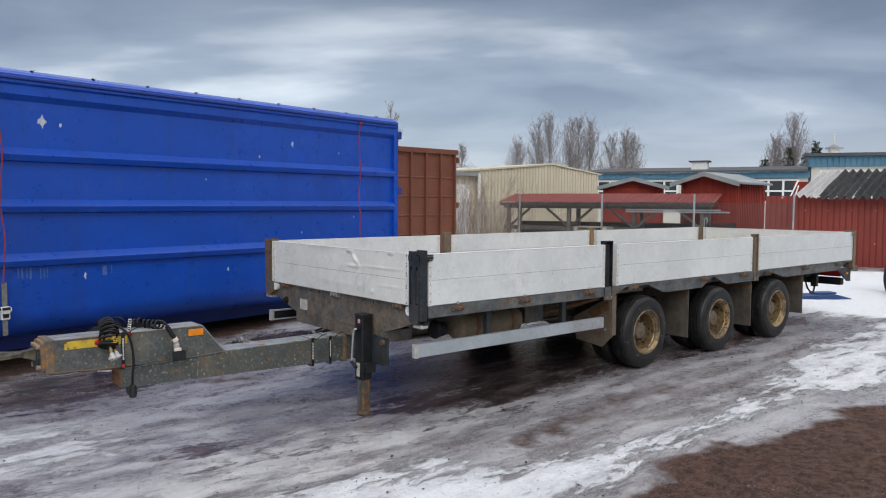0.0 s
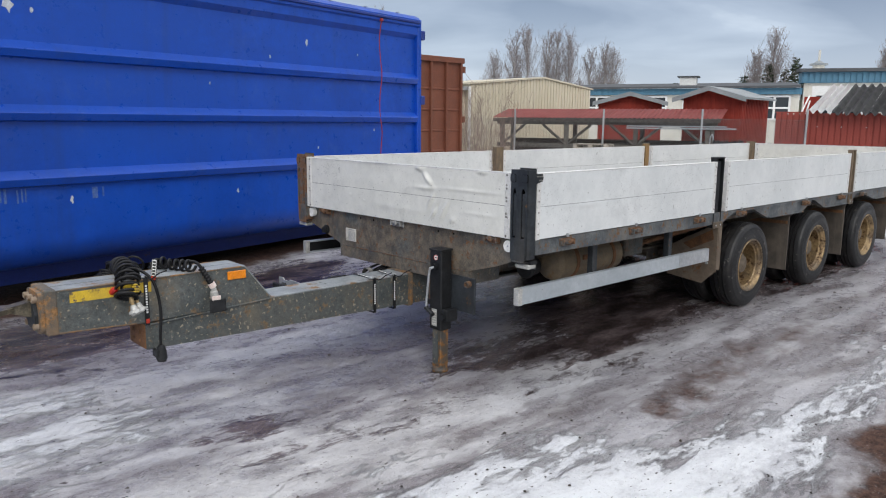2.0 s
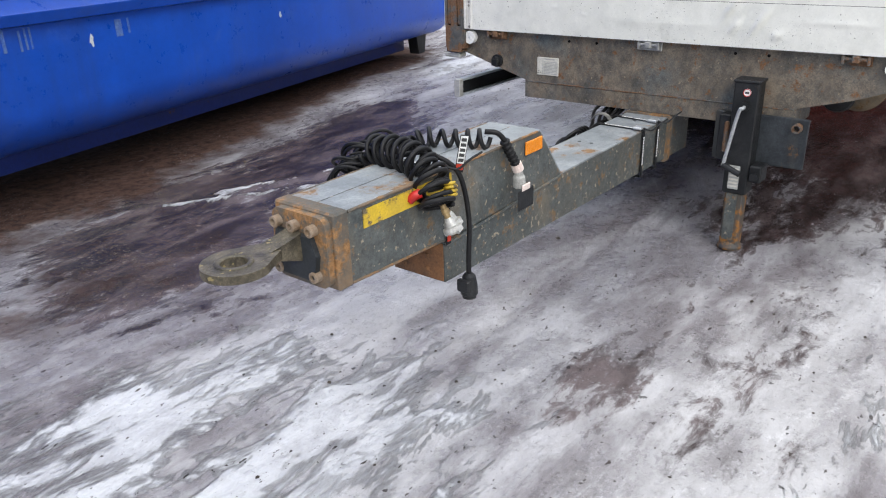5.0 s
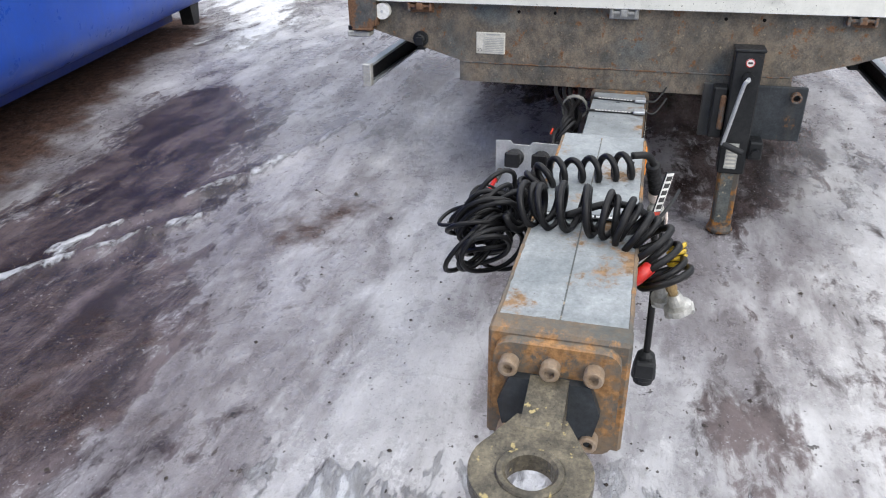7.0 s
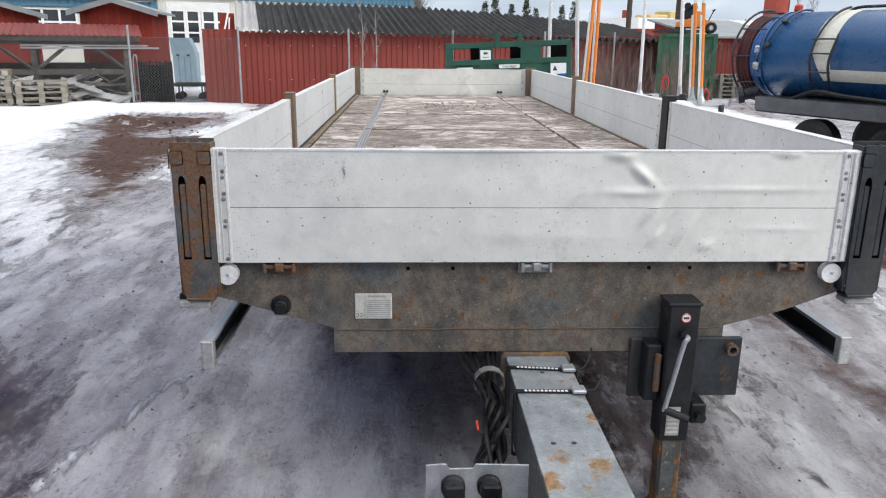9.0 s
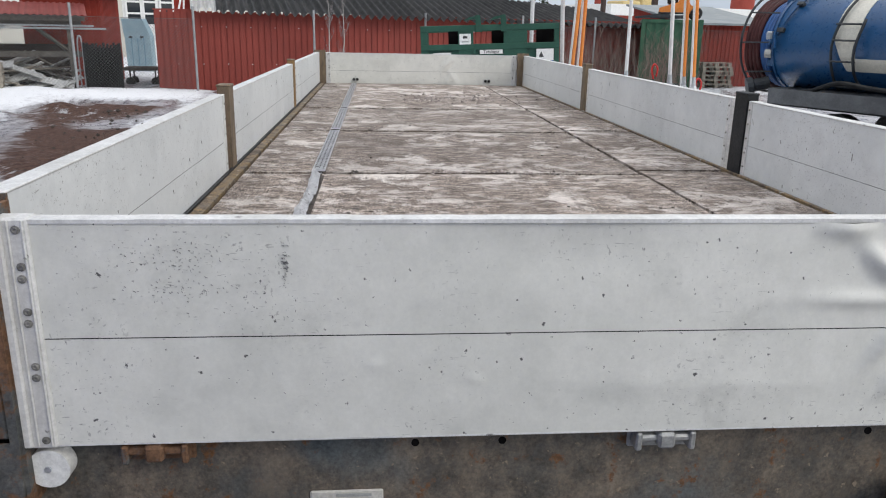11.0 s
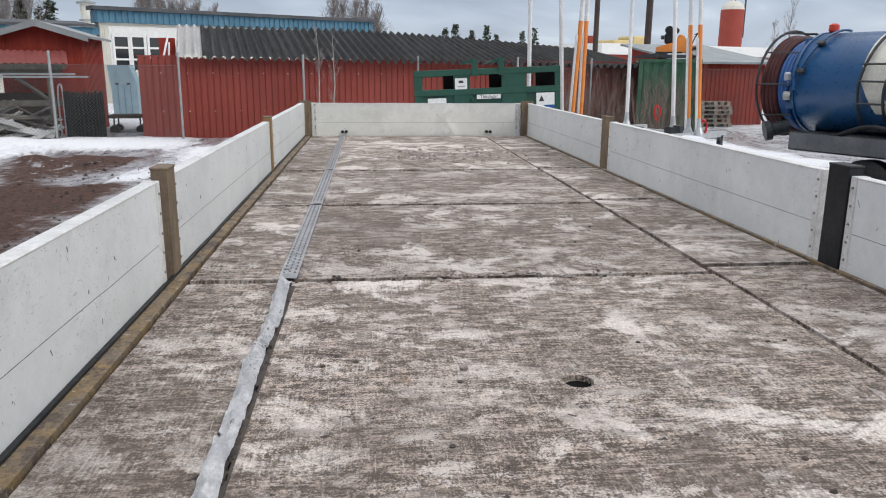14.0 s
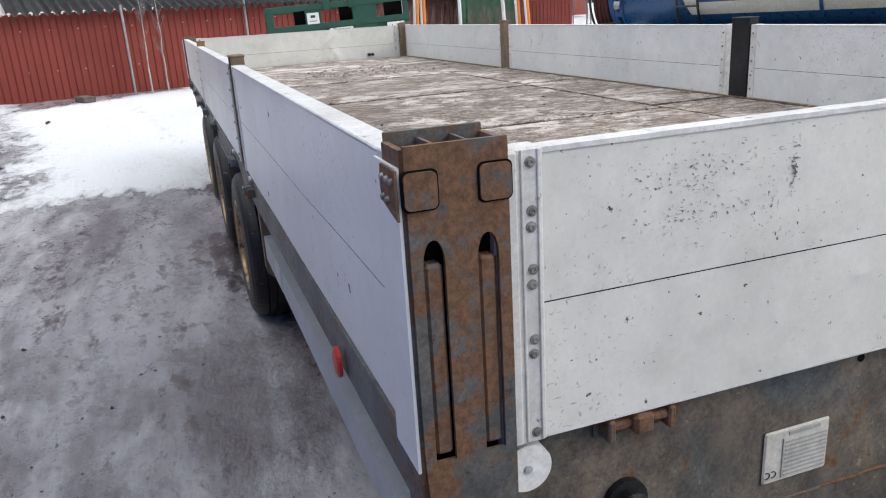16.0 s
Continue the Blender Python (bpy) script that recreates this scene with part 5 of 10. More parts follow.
def corner_post(x, y, s, material, front=True):
    """A tall corner post: a hollow box with two long slots in its face, sliding bars in them, and a latch block at each upper corner."""
    o = empty("corner_post")
    o.parent = trailer
    tagged(o, "rust-brown steel corner post" if material is RUSTY else "dark painted steel corner post")
    w = 0.062
    f = -1 if front else 1
    xf = x + f * 0.038
    ztop = TOP + 0.022
    bowed = [(1.0, 0.0), (1.0, 0.262), (0.92, 0.274), (0.70, 0.284), (0.38, 0.290), (0.0, 0.292), (-0.38, 0.290), (-0.70, 0.284), (-0.92, 0.274), (-1.0, 0.262), (-1.0, 0.0)]
    holes = [[(y + dy + 0.0135 * q, 0.975 + z) for q, z in bowed] for dy in (-0.034, 0.034)]
    out = [(y - w, 0.985), (y - w + 0.006, 0.850), (y - w + 0.018, 0.835), (y + w - 0.018, 0.835), (y + w - 0.006, 0.850), (y + w, 0.985), (y + w, ztop), (y - w, ztop)]
    part("face_plate", slotted(bmesh.new(), out, holes, "x", xf, xf - f * 0.007), material, o)
    for q in (-1, 1):
        part("side_plate", bx(min(xf - f * 0.007, xf - f * 0.075), max(xf - f * 0.007, xf - f * 0.075), y + q * w - 0.004, y + q * w + 0.004, 0.85, ztop - 0.004), material, o)
    part("back_plate", bx(min(xf - f * 0.0755, xf - f * 0.082), max(xf - f * 0.0755, xf - f * 0.082), y - w, y + w, 0.85, ztop + 0.006), material, o)
    for dy in (-0.021, 0.021):
        part("web", bx(*sorted((xf - f * 0.0075, xf - f * 0.075)), y + dy - 0.002, y + dy + 0.002, ztop - 0.10, ztop - 0.003), material, o)
    part("dark_hollow", bx(*sorted((xf - f * 0.028, xf - f * 0.032)), y - w + 0.006, y + w - 0.006, 0.90, ztop - 0.03), VOID, o)
    for dy in (-0.034, 0.034):
        part("latch_bar", bx(*sorted((xf - f * 0.026, xf - f * 0.004)), y + dy - 0.0115, y + dy + 0.0115, 0.982, 1.236, bevel=0.004), material, o, "scuffed steel latch bar")
    for q in (-1, 1):
        ya, yb = sorted((y + q * (w + 0.003), y + q * (w - 0.036)))
        part("latch_gap", prism(bmesh.new(), rounded_rect(ya - 0.0024, yb + 0.0024, TOP - 0.0524, TOP - 0.0046, 0.008), "x", *sorted((xf + f * 0.0012, xf - f * 0.004))), VOID, o)
        part("latch_block", prism(bmesh.new(), rounded_rect(ya, yb, TOP - 0.050, TOP - 0.007, 0.007), "x", *sorted((xf + f * 0.0042, xf - f * 0.004))), material, o)
    part("foot_lip", bx(*sorted((xf + f * 0.004, xf - f * 0.06)), y - w + 0.012, y + w - 0.012, 0.828, 0.838, bevel=0.003), material, o)
    yo = s * 1.2435 if s > 0 else s * 1.2475
    xs = x + f * 0.036 if s > 0 else x - f * 0.036
    if s > 0:
        part("side_flange", bx(*sorted((x + f * 0.032, x - f * 0.062)), y + w + 0.0045, y + w + 0.0085, LOWP, TOP - 0.002), ALUSIDE, o, "pale aluminium cover on the post's flank")
    strap = part("corner_strap", prism(bmesh.new(), [(xs, TOP - 0.062), (xs - f * 0.060, TOP - 0.048), (xs - f * 0.066, TOP - 0.030), (xs - f * 0.060, TOP - 0.004), (xs, TOP - 0.004)], "y", *sorted((yo, yo - s * 0.003))), material, o)
    bm = bmesh.new()
    rivets(bm, [(xs - f * (0.012 + 0.019 * i), yo, TOP - 0.018 - 0.024 * j) for i in range(3) for j in range(2 if i else 1)], (0, s, 0), 0.005)
    part("strap_rivets", bm, BOLTDK, strap, kind="stuff")
    return o


corner_post(0.0, 1.170, 1, RUSTY)
corner_post(0.0, -1.182, -1, DARK)
corner_post(7.79, 1.175, 1, BROWNPOST, False)
corner_post(7.79, -1.185, -1, BROWNPOST, False)


def stake(x, y, s, w, material, label):
    """A side post: a U profile in its bracket, a little higher than the boards."""
    o = empty("side_stake")
    o.parent = trailer
    tagged(o, label)
    t = 0.052
    bm = bmesh.new()
    prism(bm, [(x - w, y - s * t / 2), (x + w, y - s * t / 2), (x + w, y + s * t / 2), (x + w - 0.008, y + s * t / 2), (x + w - 0.008, y - s * (t / 2 - 0.008)), (x - w + 0.008, y - s * (t / 2 - 0.008)),
               (x - w + 0.008, y + s * t / 2), (x - w, y + s * t / 2)], "z", 0.84, TOP + 0.032)
    part("profile", bm, material, o)
    part("cap", bx(x - w - 0.002, x + w + 0.002, y - t / 2 - 0.004, y + t / 2 + 0.004, TOP + 0.026, TOP + 0.036, bevel=0.003), BLACKP if material is BLACKP else BROWNPOST, o)
    part("core", bx(x - w * 0.5, x + w * 0.5, y - 0.012, y + 0.016, 0.86, TOP), material, o)
    part("bracket", bx(x - w - 0.012, x + w + 0.012, *sorted((y + s * (t / 2 + 0.002), y + s * (t / 2 + 0.008))), 0.835, 0.885, bevel=0.003), SKIRTTAN, o)
    bm = bmesh.new()
    rivets(bm, [(x + q * w * 0.6, y + s * (t / 2 + 0.012), z) for q in (-1, 1) for z in (0.86,)], (0, s, 0), 0.006, 0.005)
    part("bracket_bolts", bm, GALV, o, kind="stuff")
    return o


stake(2.245, -1.205, -1, 0.060, BLACKP, "black painted steel stake")
stake(5.035, -1.205, -1, 0.045, BROWNPOST, "brown rusted steel stake")
stake(2.297, 1.195, 1, 0.050, BROWNPOST, "brown weathered stake")
stake(4.985, 1.195, 1, 0.038, OCHRE, "ochre coloured stake")


# bed: plywood sheets with open joints
def deck_sheet(x0, x1, y0, y1, hole=None):
    g, ga, gb_ = 0.0095, (0.032 if x0 > 4.9 else 0.021 if x0 > 0.8 else 0.006), (0.032 if 4.9 < x1 < 5.2 else 0.021 if x1 > 0.8 else 0.006)
    out = [(x0 + ga, y0 + g), (x1 - gb_, y0 + g), (x1 - gb_, y1 - g), (x0 + ga, y1 - g)]
    # ragged edges along the joints
    pts = []
    for i in range(4):
        (ax, ay), (cx, cy) = out[i], out[(i + 1) % 4]
        n = max(3, int(math.hypot(cx - ax, cy - ay) / 0.07))
        for k in range(n):
            f = k / n
            px, py = ax + (cx - ax) * f, ay + (cy - ay) * f
            d = 0.006 * noise.noise(Vector((px * 9, py * 9, 2.0))) if k else 0
            pts.append((px + (d if i % 2 else 0), py + (0 if i % 2 else d)))
    z1 = BED + random.uniform(-0.002, 0.002)
    bm = bmesh.new()
    if hole:
        slotted(bm, pts, [[(hole[0] + 0.036 * math.cos(a), hole[1] + 0.036 * math.sin(a)) for a in (2 * math.pi * k / 20 for k in range(20))]], "z", z1, z1 - 0.024)
    else:
        prism(bm, pts, "z", z1 - 0.024, z1)
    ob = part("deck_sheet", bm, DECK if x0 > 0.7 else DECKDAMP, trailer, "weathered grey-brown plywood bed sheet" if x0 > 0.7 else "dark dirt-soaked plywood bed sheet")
    # pale splinters where the edges are rubbed
    bm = bmesh.new()
    for xe, d in ((x0 + ga, 1), (x1 - gb_, -1)):
        y = y0 + 0.02
        while y < y1 - 0.03:
            ln = random.uniform(0.02, 0.09)
            wd = max(0.0, 0.004 + 0.016 * noise.noise(Vector((xe * 5, y * 4, 7.0))) + random.uniform(-0.002, 0.004))
            if wd > 0.003:
                e = xe + d * 0.007
                prism(bm, [(e, y), (e + d * wd * 0.8, y + ln * 0.3), (e + d * wd, y + ln * 0.6), (e, y + ln)], "z", z1 - 0.001, z1 + 0.0009)
            y += ln * random.uniform(0.9, 1.5)
    if len(bm.verts):
        part("splinter", bm, PALEPLY, ob, "pale splintered edge", kind="stuff")
    else:
        bm.free()
    return ob


XJ = [0.04, 0.75, 2.19, 3.63, 5.0, 7.79]
for k in range(5):
    a, c = XJ[k], XJ[k + 1]
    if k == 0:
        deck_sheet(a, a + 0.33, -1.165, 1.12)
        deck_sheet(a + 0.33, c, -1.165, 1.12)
    else:
        deck_sheet(a, c, -0.718, 0.774, (1.285, 0.025) if k == 1 else None)
        deck_sheet(a, c, 0.796, 1.12)
        deck_sheet(a + (0.10 if k > 1 else 0), c + (0.10 if k < 4 else 0), -1.165, -0.722)
# black plug added in the hole in place of its shade
part("hole_liner", cyl(bmesh.new(), (1.285, 0.025, 0.945), (1.285, 0.025, 0.998), 0.0345, 20), VOID, trailer)
# added black sheet, so that the open joints look unlit
part("deck_underlay", bx(0.05, 7.78, -1.16, 1.16, 0.925, 0.94), VOID, trailer, "black sheet added under the bed for the shade in its joints")
for y0, y1 in ((1.124, 1.176), (-1.188, -1.169)):
    bm = bmesh.new()
    prism(bm, [(y0, 0.99), (y1, 0.99), (y1, BED + 0.004), (y0, BED + 0.004)], "x", 0.05, 7.78)
    part("edge_angle", bm, EDGEANGLE, trailer, "rusty yellow steel edge angle")
# dirt and a dark rubber gap along the edge
part("edge_seal", bx(0.06, 7.77, 1.166, 1.179, 0.99, BED + 0.012), BLACKP, trailer)


def strip(x0, x1, crumple):
    """The steel strip over the long joint: crumpled near the front, flat and slotted further back."""
    bm = bmesh.new()
    n = int((x1 - x0) / (0.012 if crumple else 0.03))
    w = 0.021 if crumple else 0.031
    rows = []
    for i in range(n + 1):
        x = x0 + (x1 - x0) * i / n
        k = crumple * 1.0
        yc = 0.785 + 0.010 * k * noise.noise(Vector((x * 3.1, 0, 5)))
        row = []
        for j in range(7):
            q = (j - 3) / 3
            z = BED + 0.006 + k * (0.022 * (1 - q * q) * (0.5 + 1.1 * noise.noise(Vector((x * 9, q * 0.8, 1)))) + 0.017 * noise.noise(Vector((x * 30, q * 2.4, 3)))) + 0.0015 * noise.noise(Vector((x * 5, q, 9)))
            row.append(bm.verts.new((x, yc + q * w * (1 + 0.25 * k * noise.noise(Vector((x * 6, 4, 4)))), max(z, BED + 0.003))))
        rows.append(row)
    for a, c in zip(rows, rows[1:]):
        for j in range(6):
            bm.faces.new((a[j], a[j + 1], c[j + 1], c[j]))
    bmesh.ops.solidify(bm, geom=bm.faces[:], thickness=0.0025)
    ob = part("joint_strip", bm, STRIPM, trailer, "crumpled bare steel joint strip" if crumple else "slotted steel joint strip", smooth=bool(crumple))
    if not crumple:
        bm = bmesh.new()
        x = x0 + 0.06
        while x < x1 - 0.06:
            for j, yy in enumerate((0.766, 0.785, 0.804)):
                box(bm, x + 0.014 * (j % 2), x + 0.015 + 0.014 * (j % 2), yy - 0.0028, yy + 0.0028, BED + 0.0078, BED + 0.0086)
            x += 0.044
        part("slot", bm, BLACKP, ob, kind="stuff")


strip(0.745, 2.17, 1)
strip(2.20, 3.61, 0)
strip(3.65, 4.98, 0)
strip(5.03, 7.76, 0)
bm = bmesh.new()
for k in range(70):
    x = random.uniform(0.76, 2.1)
    y = 0.758 + random.gauss(0, 0.003)
    box(bm, x, x + random.uniform(0.006, 0.03), y, y + random.uniform(0.002, 0.005), BED + 0.001, BED + 0.004)
part("groove_dirt", bx(0.765, 2.12, 0.752, 0.768, BED - 0.004, BED + 0.0022), CLOD, trailer, "dark dirt packed beside the joint strip")
part("joint_dirt", bm, CLOD, trailer, kind="stuff")
# crumbs of dirt lying along the open cross joints
bm = bmesh.new()
crumb = random.Random(31)
for xj, n in ((0.75, 40), (2.19, 44), (3.63, 26), (5.0, 18)):
    for k in range(n):
        y = crumb.uniform(-0.71, 0.77)
        x = xj + crumb.choice((-1, 1)) * (0.017 + abs(crumb.gauss(0, 0.012)))
        h = crumb.choice((0.003, 0.004, 0.005, 0.009))
        w = h * crumb.uniform(0.6, 1.6)
        ring = [bm.verts.new((x + w * crumb.uniform(0.6, 1.2) * math.cos(a), y + h * crumb.uniform(0.6, 1.5) * math.sin(a), BED + 0.001)) for a in (0.3, 1.5, 2.6, 4.0, 5.1)]
        tip = bm.verts.new((x + crumb.uniform(-0.3, 0.3) * w, y + crumb.uniform(-0.3, 0.3) * h, BED + 0.002 + h * 0.8))
        for i in range(5):
            bm.faces.new((ring[i], ring[(i + 1) % 5], tip))
        bm.faces.new(ring[::-1])
part("loose_dirt", bm, CLOD, trailer, kind="stuff")
for x, y in ((1.42, 0.62), (1.44, 0.54), (1.30, 0.30), (1.52, -0.20), (1.50, -0.55), (1.505, -0.60), (2.6, 0.55), (2.7, -0.35), (3.9, 0.3), (5.3, 0.1), (3.0, -0.5), (1.0, 0.35), (0.9, -0.3)):
    part("bolt_recess", cyl(bmesh.new(), (x, y, BED - 0.004), (x, y, BED + 0.0035), 0.0065, 10, 0.006), CLOD, trailer)

# frame
out = [(1.155, 0.958), (1.155, 0.83), (1.02, 0.79), (0.72, 0.70), (0.72, 0.605), (-0.72, 0.60), (-0.72, 0.70), (-0.94, 0.76), (-1.155, 0.84), (-1.155, 0.958)]
headbeam = part("front_beam", prism(bmesh.new(), out, "x", 0.022, 0.05), SKIRT, trailer, "dirt-brown painted steel front beam")
bm = bx(0.05, 0.30, -0.72, 0.72, 0.61, 0.70)
part("underbox", bm, SKIRT, headbeam)
bm = bmesh.new()
seam = [(0.021, -0.71 + 1.42 * i / 90, 0.693 + 0.0035 * noise.noise(Vector((i * 0.35, 0, 0))) + 0.0015 * noise.noise(Vector((i * 1.7, 2, 0)))) for i in range(91)]
tube(bm, seam, lambda f: 0.0032 + 0.0016 * noise.noise(Vector((f * 70, 5, 1))), 6)
part("weld_seam", bm, RUSTY, headbeam, "rusty weld seam")
for y, z in ((0.45, 0.925), (0.29, 0.925), (-0.42, 0.925), (-0.57, 0.925)):
    part("bolt_hole", cyl(bmesh.new(), (0.0225, y, z), (0.0205, y, z), 0.0075, 10), VOID, headbeam)
for s in (-1, 1):
    bm = bmesh.new()
    y = s * 1.205
    prism(bm, [(0.07, 0.866), (2.34, 0.866), (2.52, 0.936), (7.76, 0.936), (7.76, 0.957), (0.07, 0.957)], "y", y - 0.022, y + 0.022)
    part("side_rail", bm, RAILM, trailer, "rust-stained dark steel side rail")
    part("inner_web", bx(0.06, 7.74, *sorted((s * 1.16, s * 1.175)), 0.90, 0.99), DARK, trailer)
    bm = bmesh.new()
    prism(bm, [(s * 0.47 - 0.06, 0.56), (s * 0.47 + 0.06, 0.56), (s * 0.47 + 0.06, 0.575), (s * 0.47 + 0.006, 0.58), (s * 0.47 + 0.006, 0.84), (s * 0.47 + 0.06, 0.85), (s * 0.47 + 0.06, 0.865),
               (s * 0.47 - 0.06, 0.865), (s * 0.47 - 0.06, 0.85), (s * 0.47 - 0.006, 0.84), (s * 0.47 - 0.006, 0.58), (s * 0.47 - 0.06, 0.575)], "x", 0.30, 7.60)
    part("chassis_beam", bm, SKIRT, trailer)
for x in (0.6, 1.02, 1.8, 2.4, 3.6, 4.9, 6.3, 7.0, 7.5):
    part("cross_member", bx(x - 0.03, x + 0.03, -1.17, 1.17, 0.87, 0.985), SKIRT, trailer)
    for s in (-1, 1):
        bm = bmesh.new()
        prism(bm, [(s * 0.53, 0.87), (s * 1.17, 0.87), (s * 0.53, 0.62)], "x", x - 0.004, x + 0.004)
        part("gusset", bm, SKIRT, trailer)
# rail pieces that hang between the wheels
for s in (-1, 1):
    for x0, x1, lo, cut in ((2.88, 4.10, 0.838, 0.30), (4.14, 5.25, 0.842, 0.26), (5.36, 7.60, 0.838, 0.42)):
        bm = bmesh.new()
        y = s * 1.20
        prism(bm, [(x0, 0.938), (x1, 0.938), (x1 - cut * 0.7, lo), (x0 + cut, lo)], "y", y - 0.018, y + 0.020)
        prism(bm, [(x0 + cut, lo), (x1 - cut * 0.7, lo), (x1 - cut * 0.7, lo + 0.008), (x0 + cut, lo + 0.008)], "y", *sorted((y + s * 0.030, y - s * 0.05)))
        part("rail_skirt", bm, RAILM, trailer, "mud-stained grey steel rail skirt")
    for x in (2.62, 4.12, 5.30):
        part("arch_plate", bx(x - 0.26, x + 0.34, *sorted((s * 1.10, s * 1.115)), 0.86, 0.935), SKIRT, trailer, "dark steel plate behind the wheel arch")


def hook(x, y, z, axis, material):
    """A board latch: a plate with a bent lug on a pin."""
    m = Matrix.Translation((x, y, z)) @ Matrix.Rotation(axis, 4, "Z")
    o = empty("board_latch", m=m)
    o.parent = trailer
    tagged(o, "bright steel board latch" if material is ALUCAST else "rusty steel board latch")
    part("plate", bx(-0.004, 0.004, -0.062, 0.062, -0.028, 0.022, bevel=0.003), material, o)
    part("lug", bx(-0.040, -0.006, -0.016, 0.016, -0.014, 0.018, bevel=0.005), material, o)
    part("pin", cyl(bmesh.new(), (-0.022, -0.052, 0.002), (-0.022, 0.052, 0.002), 0.008, 9), material, o)
    for q in (-1, 1):
        part("ear", bx(-0.034, -0.004, q * 0.05 - 0.006, q * 0.05 + 0.006, -0.02, 0.016, bevel=0.003), material, o)
    part("washer", cyl(bmesh.new(), (-0.008, 0.0, 0.040), (-0.016, 0.0, 0.040), 0.012, 12), GALV, o)
    return o


for y, mm in ((0.90, RUSTY), (-0.005, ALUCAST), (-0.93, RUSTY)):
    hook(0.016, y, 0.938, 0, mm)
for x in (0.35, 1.10, 1.95, 2.62, 3.9, 4.75, 5.35, 6.3, 7.3):
    hook(x, -1.232, 0.925, math.pi / 2, RUSTY)
    if x > 1.5:
        hook(x, 1.222, 0.925, -math.pi / 2, RAILM)
for s in (-1, 1):
    d = part("reflector_disc", cyl(bmesh.new(), (0.02, s * 1.080, 0.912), (-0.012, s * 1.080, 0.912), 0.036, 28), WHITEP, trailer, "round white reflector")
    part("rivet", cyl(bmesh.new(), (-0.012, s * 1.080, 0.912), (-0.015, s * 1.080, 0.912), 0.006, 10), GALV, d)
    lamp = part("marker_lamp", bx(-0.02, 0.05, s * 1.20 - 0.055, s * 1.20 + 0.055, 0.793, 0.820, bevel=0.006, m=None), LAMPW, trailer, "clear front marker lamp")
    part("housing", bx(0.0, 0.06, s * 1.20 - 0.055, s * 1.20 + 0.055, 0.82, 0.84), BLACKP, lamp)
plate = part("type_plate", bx(0.0165, 0.0215, 0.508, 0.642, 0.735, 0.832, bevel=0.003), LABELM, trailer, "white type plate with small print")
bm = bmesh.new()
for k in range(9):
    box(bm, 0.0145, 0.0168, 0.515, 0.600, 0.744 + 0.0078 * k, 0.747 + 0.0078 * k)
box(bm, 0.0145, 0.0168, 0.530, 0.595, 0.820, 0.826)
box(bm, 0.0145, 0.0168, 0.604, 0.606, 0.742, 0.815)
part("print", bm, INKGREY, plate, kind="stuff")
for dy in (0.0, 0.014):
    ring = [(0.622 + dy * 0.9 + 0.006 * math.cos(a), 0.752 + 0.006 * math.sin(a)) for a in (radians(60 + 240 * i / 9) for i in range(10))]
    part("print_mark", tube(bmesh.new(), [(0.0155, y, z) for y, z in ring], 0.0009, 5), INK, plate)
sock = part("socket", lathe(bmesh.new(), (0.022, 0.905, 0.790), (-1, 0, 0), [(0, 0.036), (0.012, 0.036), (0.014, 0.026), (0.03, 0.026), (0.034, 0.02)], 18), BLACKP, trailer, "black round socket")
part("lid", bx(-0.018, -0.012, 0.885, 0.925, 0.765, 0.805, bevel=0.004), BLACKP, sock)

# side guards
for s in (-1, 1):
    y = s * 1.168
    bm = bmesh.new()
    prism(bm, [(y + s * 0.016, 0.565), (y + s * 0.016, 0.665), (y - s * 0.020, 0.665), (y - s * 0.020, 0.652), (y + s * 0.010, 0.660), (y + s * 0.010, 0.570), (y - s * 0.020, 0.578), (y - s * 0.020, 0.565)], "x", 0.01, 2.24)
    g = part("side_guard", bm, GUARDM, trailer, "blue-grey aluminium side guard rail")
    part("dark_channel", bx(0.02, 2.23, *sorted((y + s * 0.009, y + s * 0.004)), 0.575, 0.655), BLACKP, g)
    part("end_cap", bx(-0.026, 0.012, y - 0.022, y + 0.020, 0.562, 0.668, bevel=0.003), CLAW, g, "checkered aluminium end cap")
    bm = bmesh.new()
    for i in range(7):
        for j in range(3):
            box(bm, -0.001, 0.001, -0.0045, 0.0045, -0.0016, 0.0016, m=Matrix.Translation((-0.0268, y - 0.013 + 0.013 * j, 0.572 + 0.0145 * i)) @ Matrix.Rotation(0.8 if (i + j) % 2 else -0.8, 4, "X"))
    part("checker_tread", bm, GALV, g, kind="stuff")
    part("worn_end", bx(1.80, 2.242, *sorted((y + s * 0.0165, y + s * 0.0178)), 0.566, 0.664), GALV, g)
    for x in (0.78, 1.72):
        part("bracket", bx(x - 0.025, x + 0.025, *sorted((s * 1.10, y - s * 0.021)), 0.57, 0.86, bevel=0.004), DARK, g)
part("side_reflector_disc", lathe(bmesh.new(), (0.47, 1.238, 0.895), (0, 1, 0), [(0, 0.030), (0.006, 0.030), (0.009, 0.022)], 18), REDP, trailer, "small red side reflector")

# air tanks, boxes and lines under the bed
tank = part("air_tank", lathe(bmesh.new(), (0.62, -0.86, 0.70), (1, 0, 0), [(0, 0.04), (0.02, 0.10), (0.05, 0.125), (0.72, 0.125), (0.75, 0.10), (0.77, 0.04)], 24), TANKM, trailer, "rusty cylindrical air tank", smooth=False)
for x in (0.80, 1.22):
    part("tank_band", lathe(bmesh.new(), (x, -0.86, 0.70), (1, 0, 0), [(0, 0.124), (0, 0.131), (0.03, 0.131), (0.03, 0.124)], 24, True), RUST, tank)
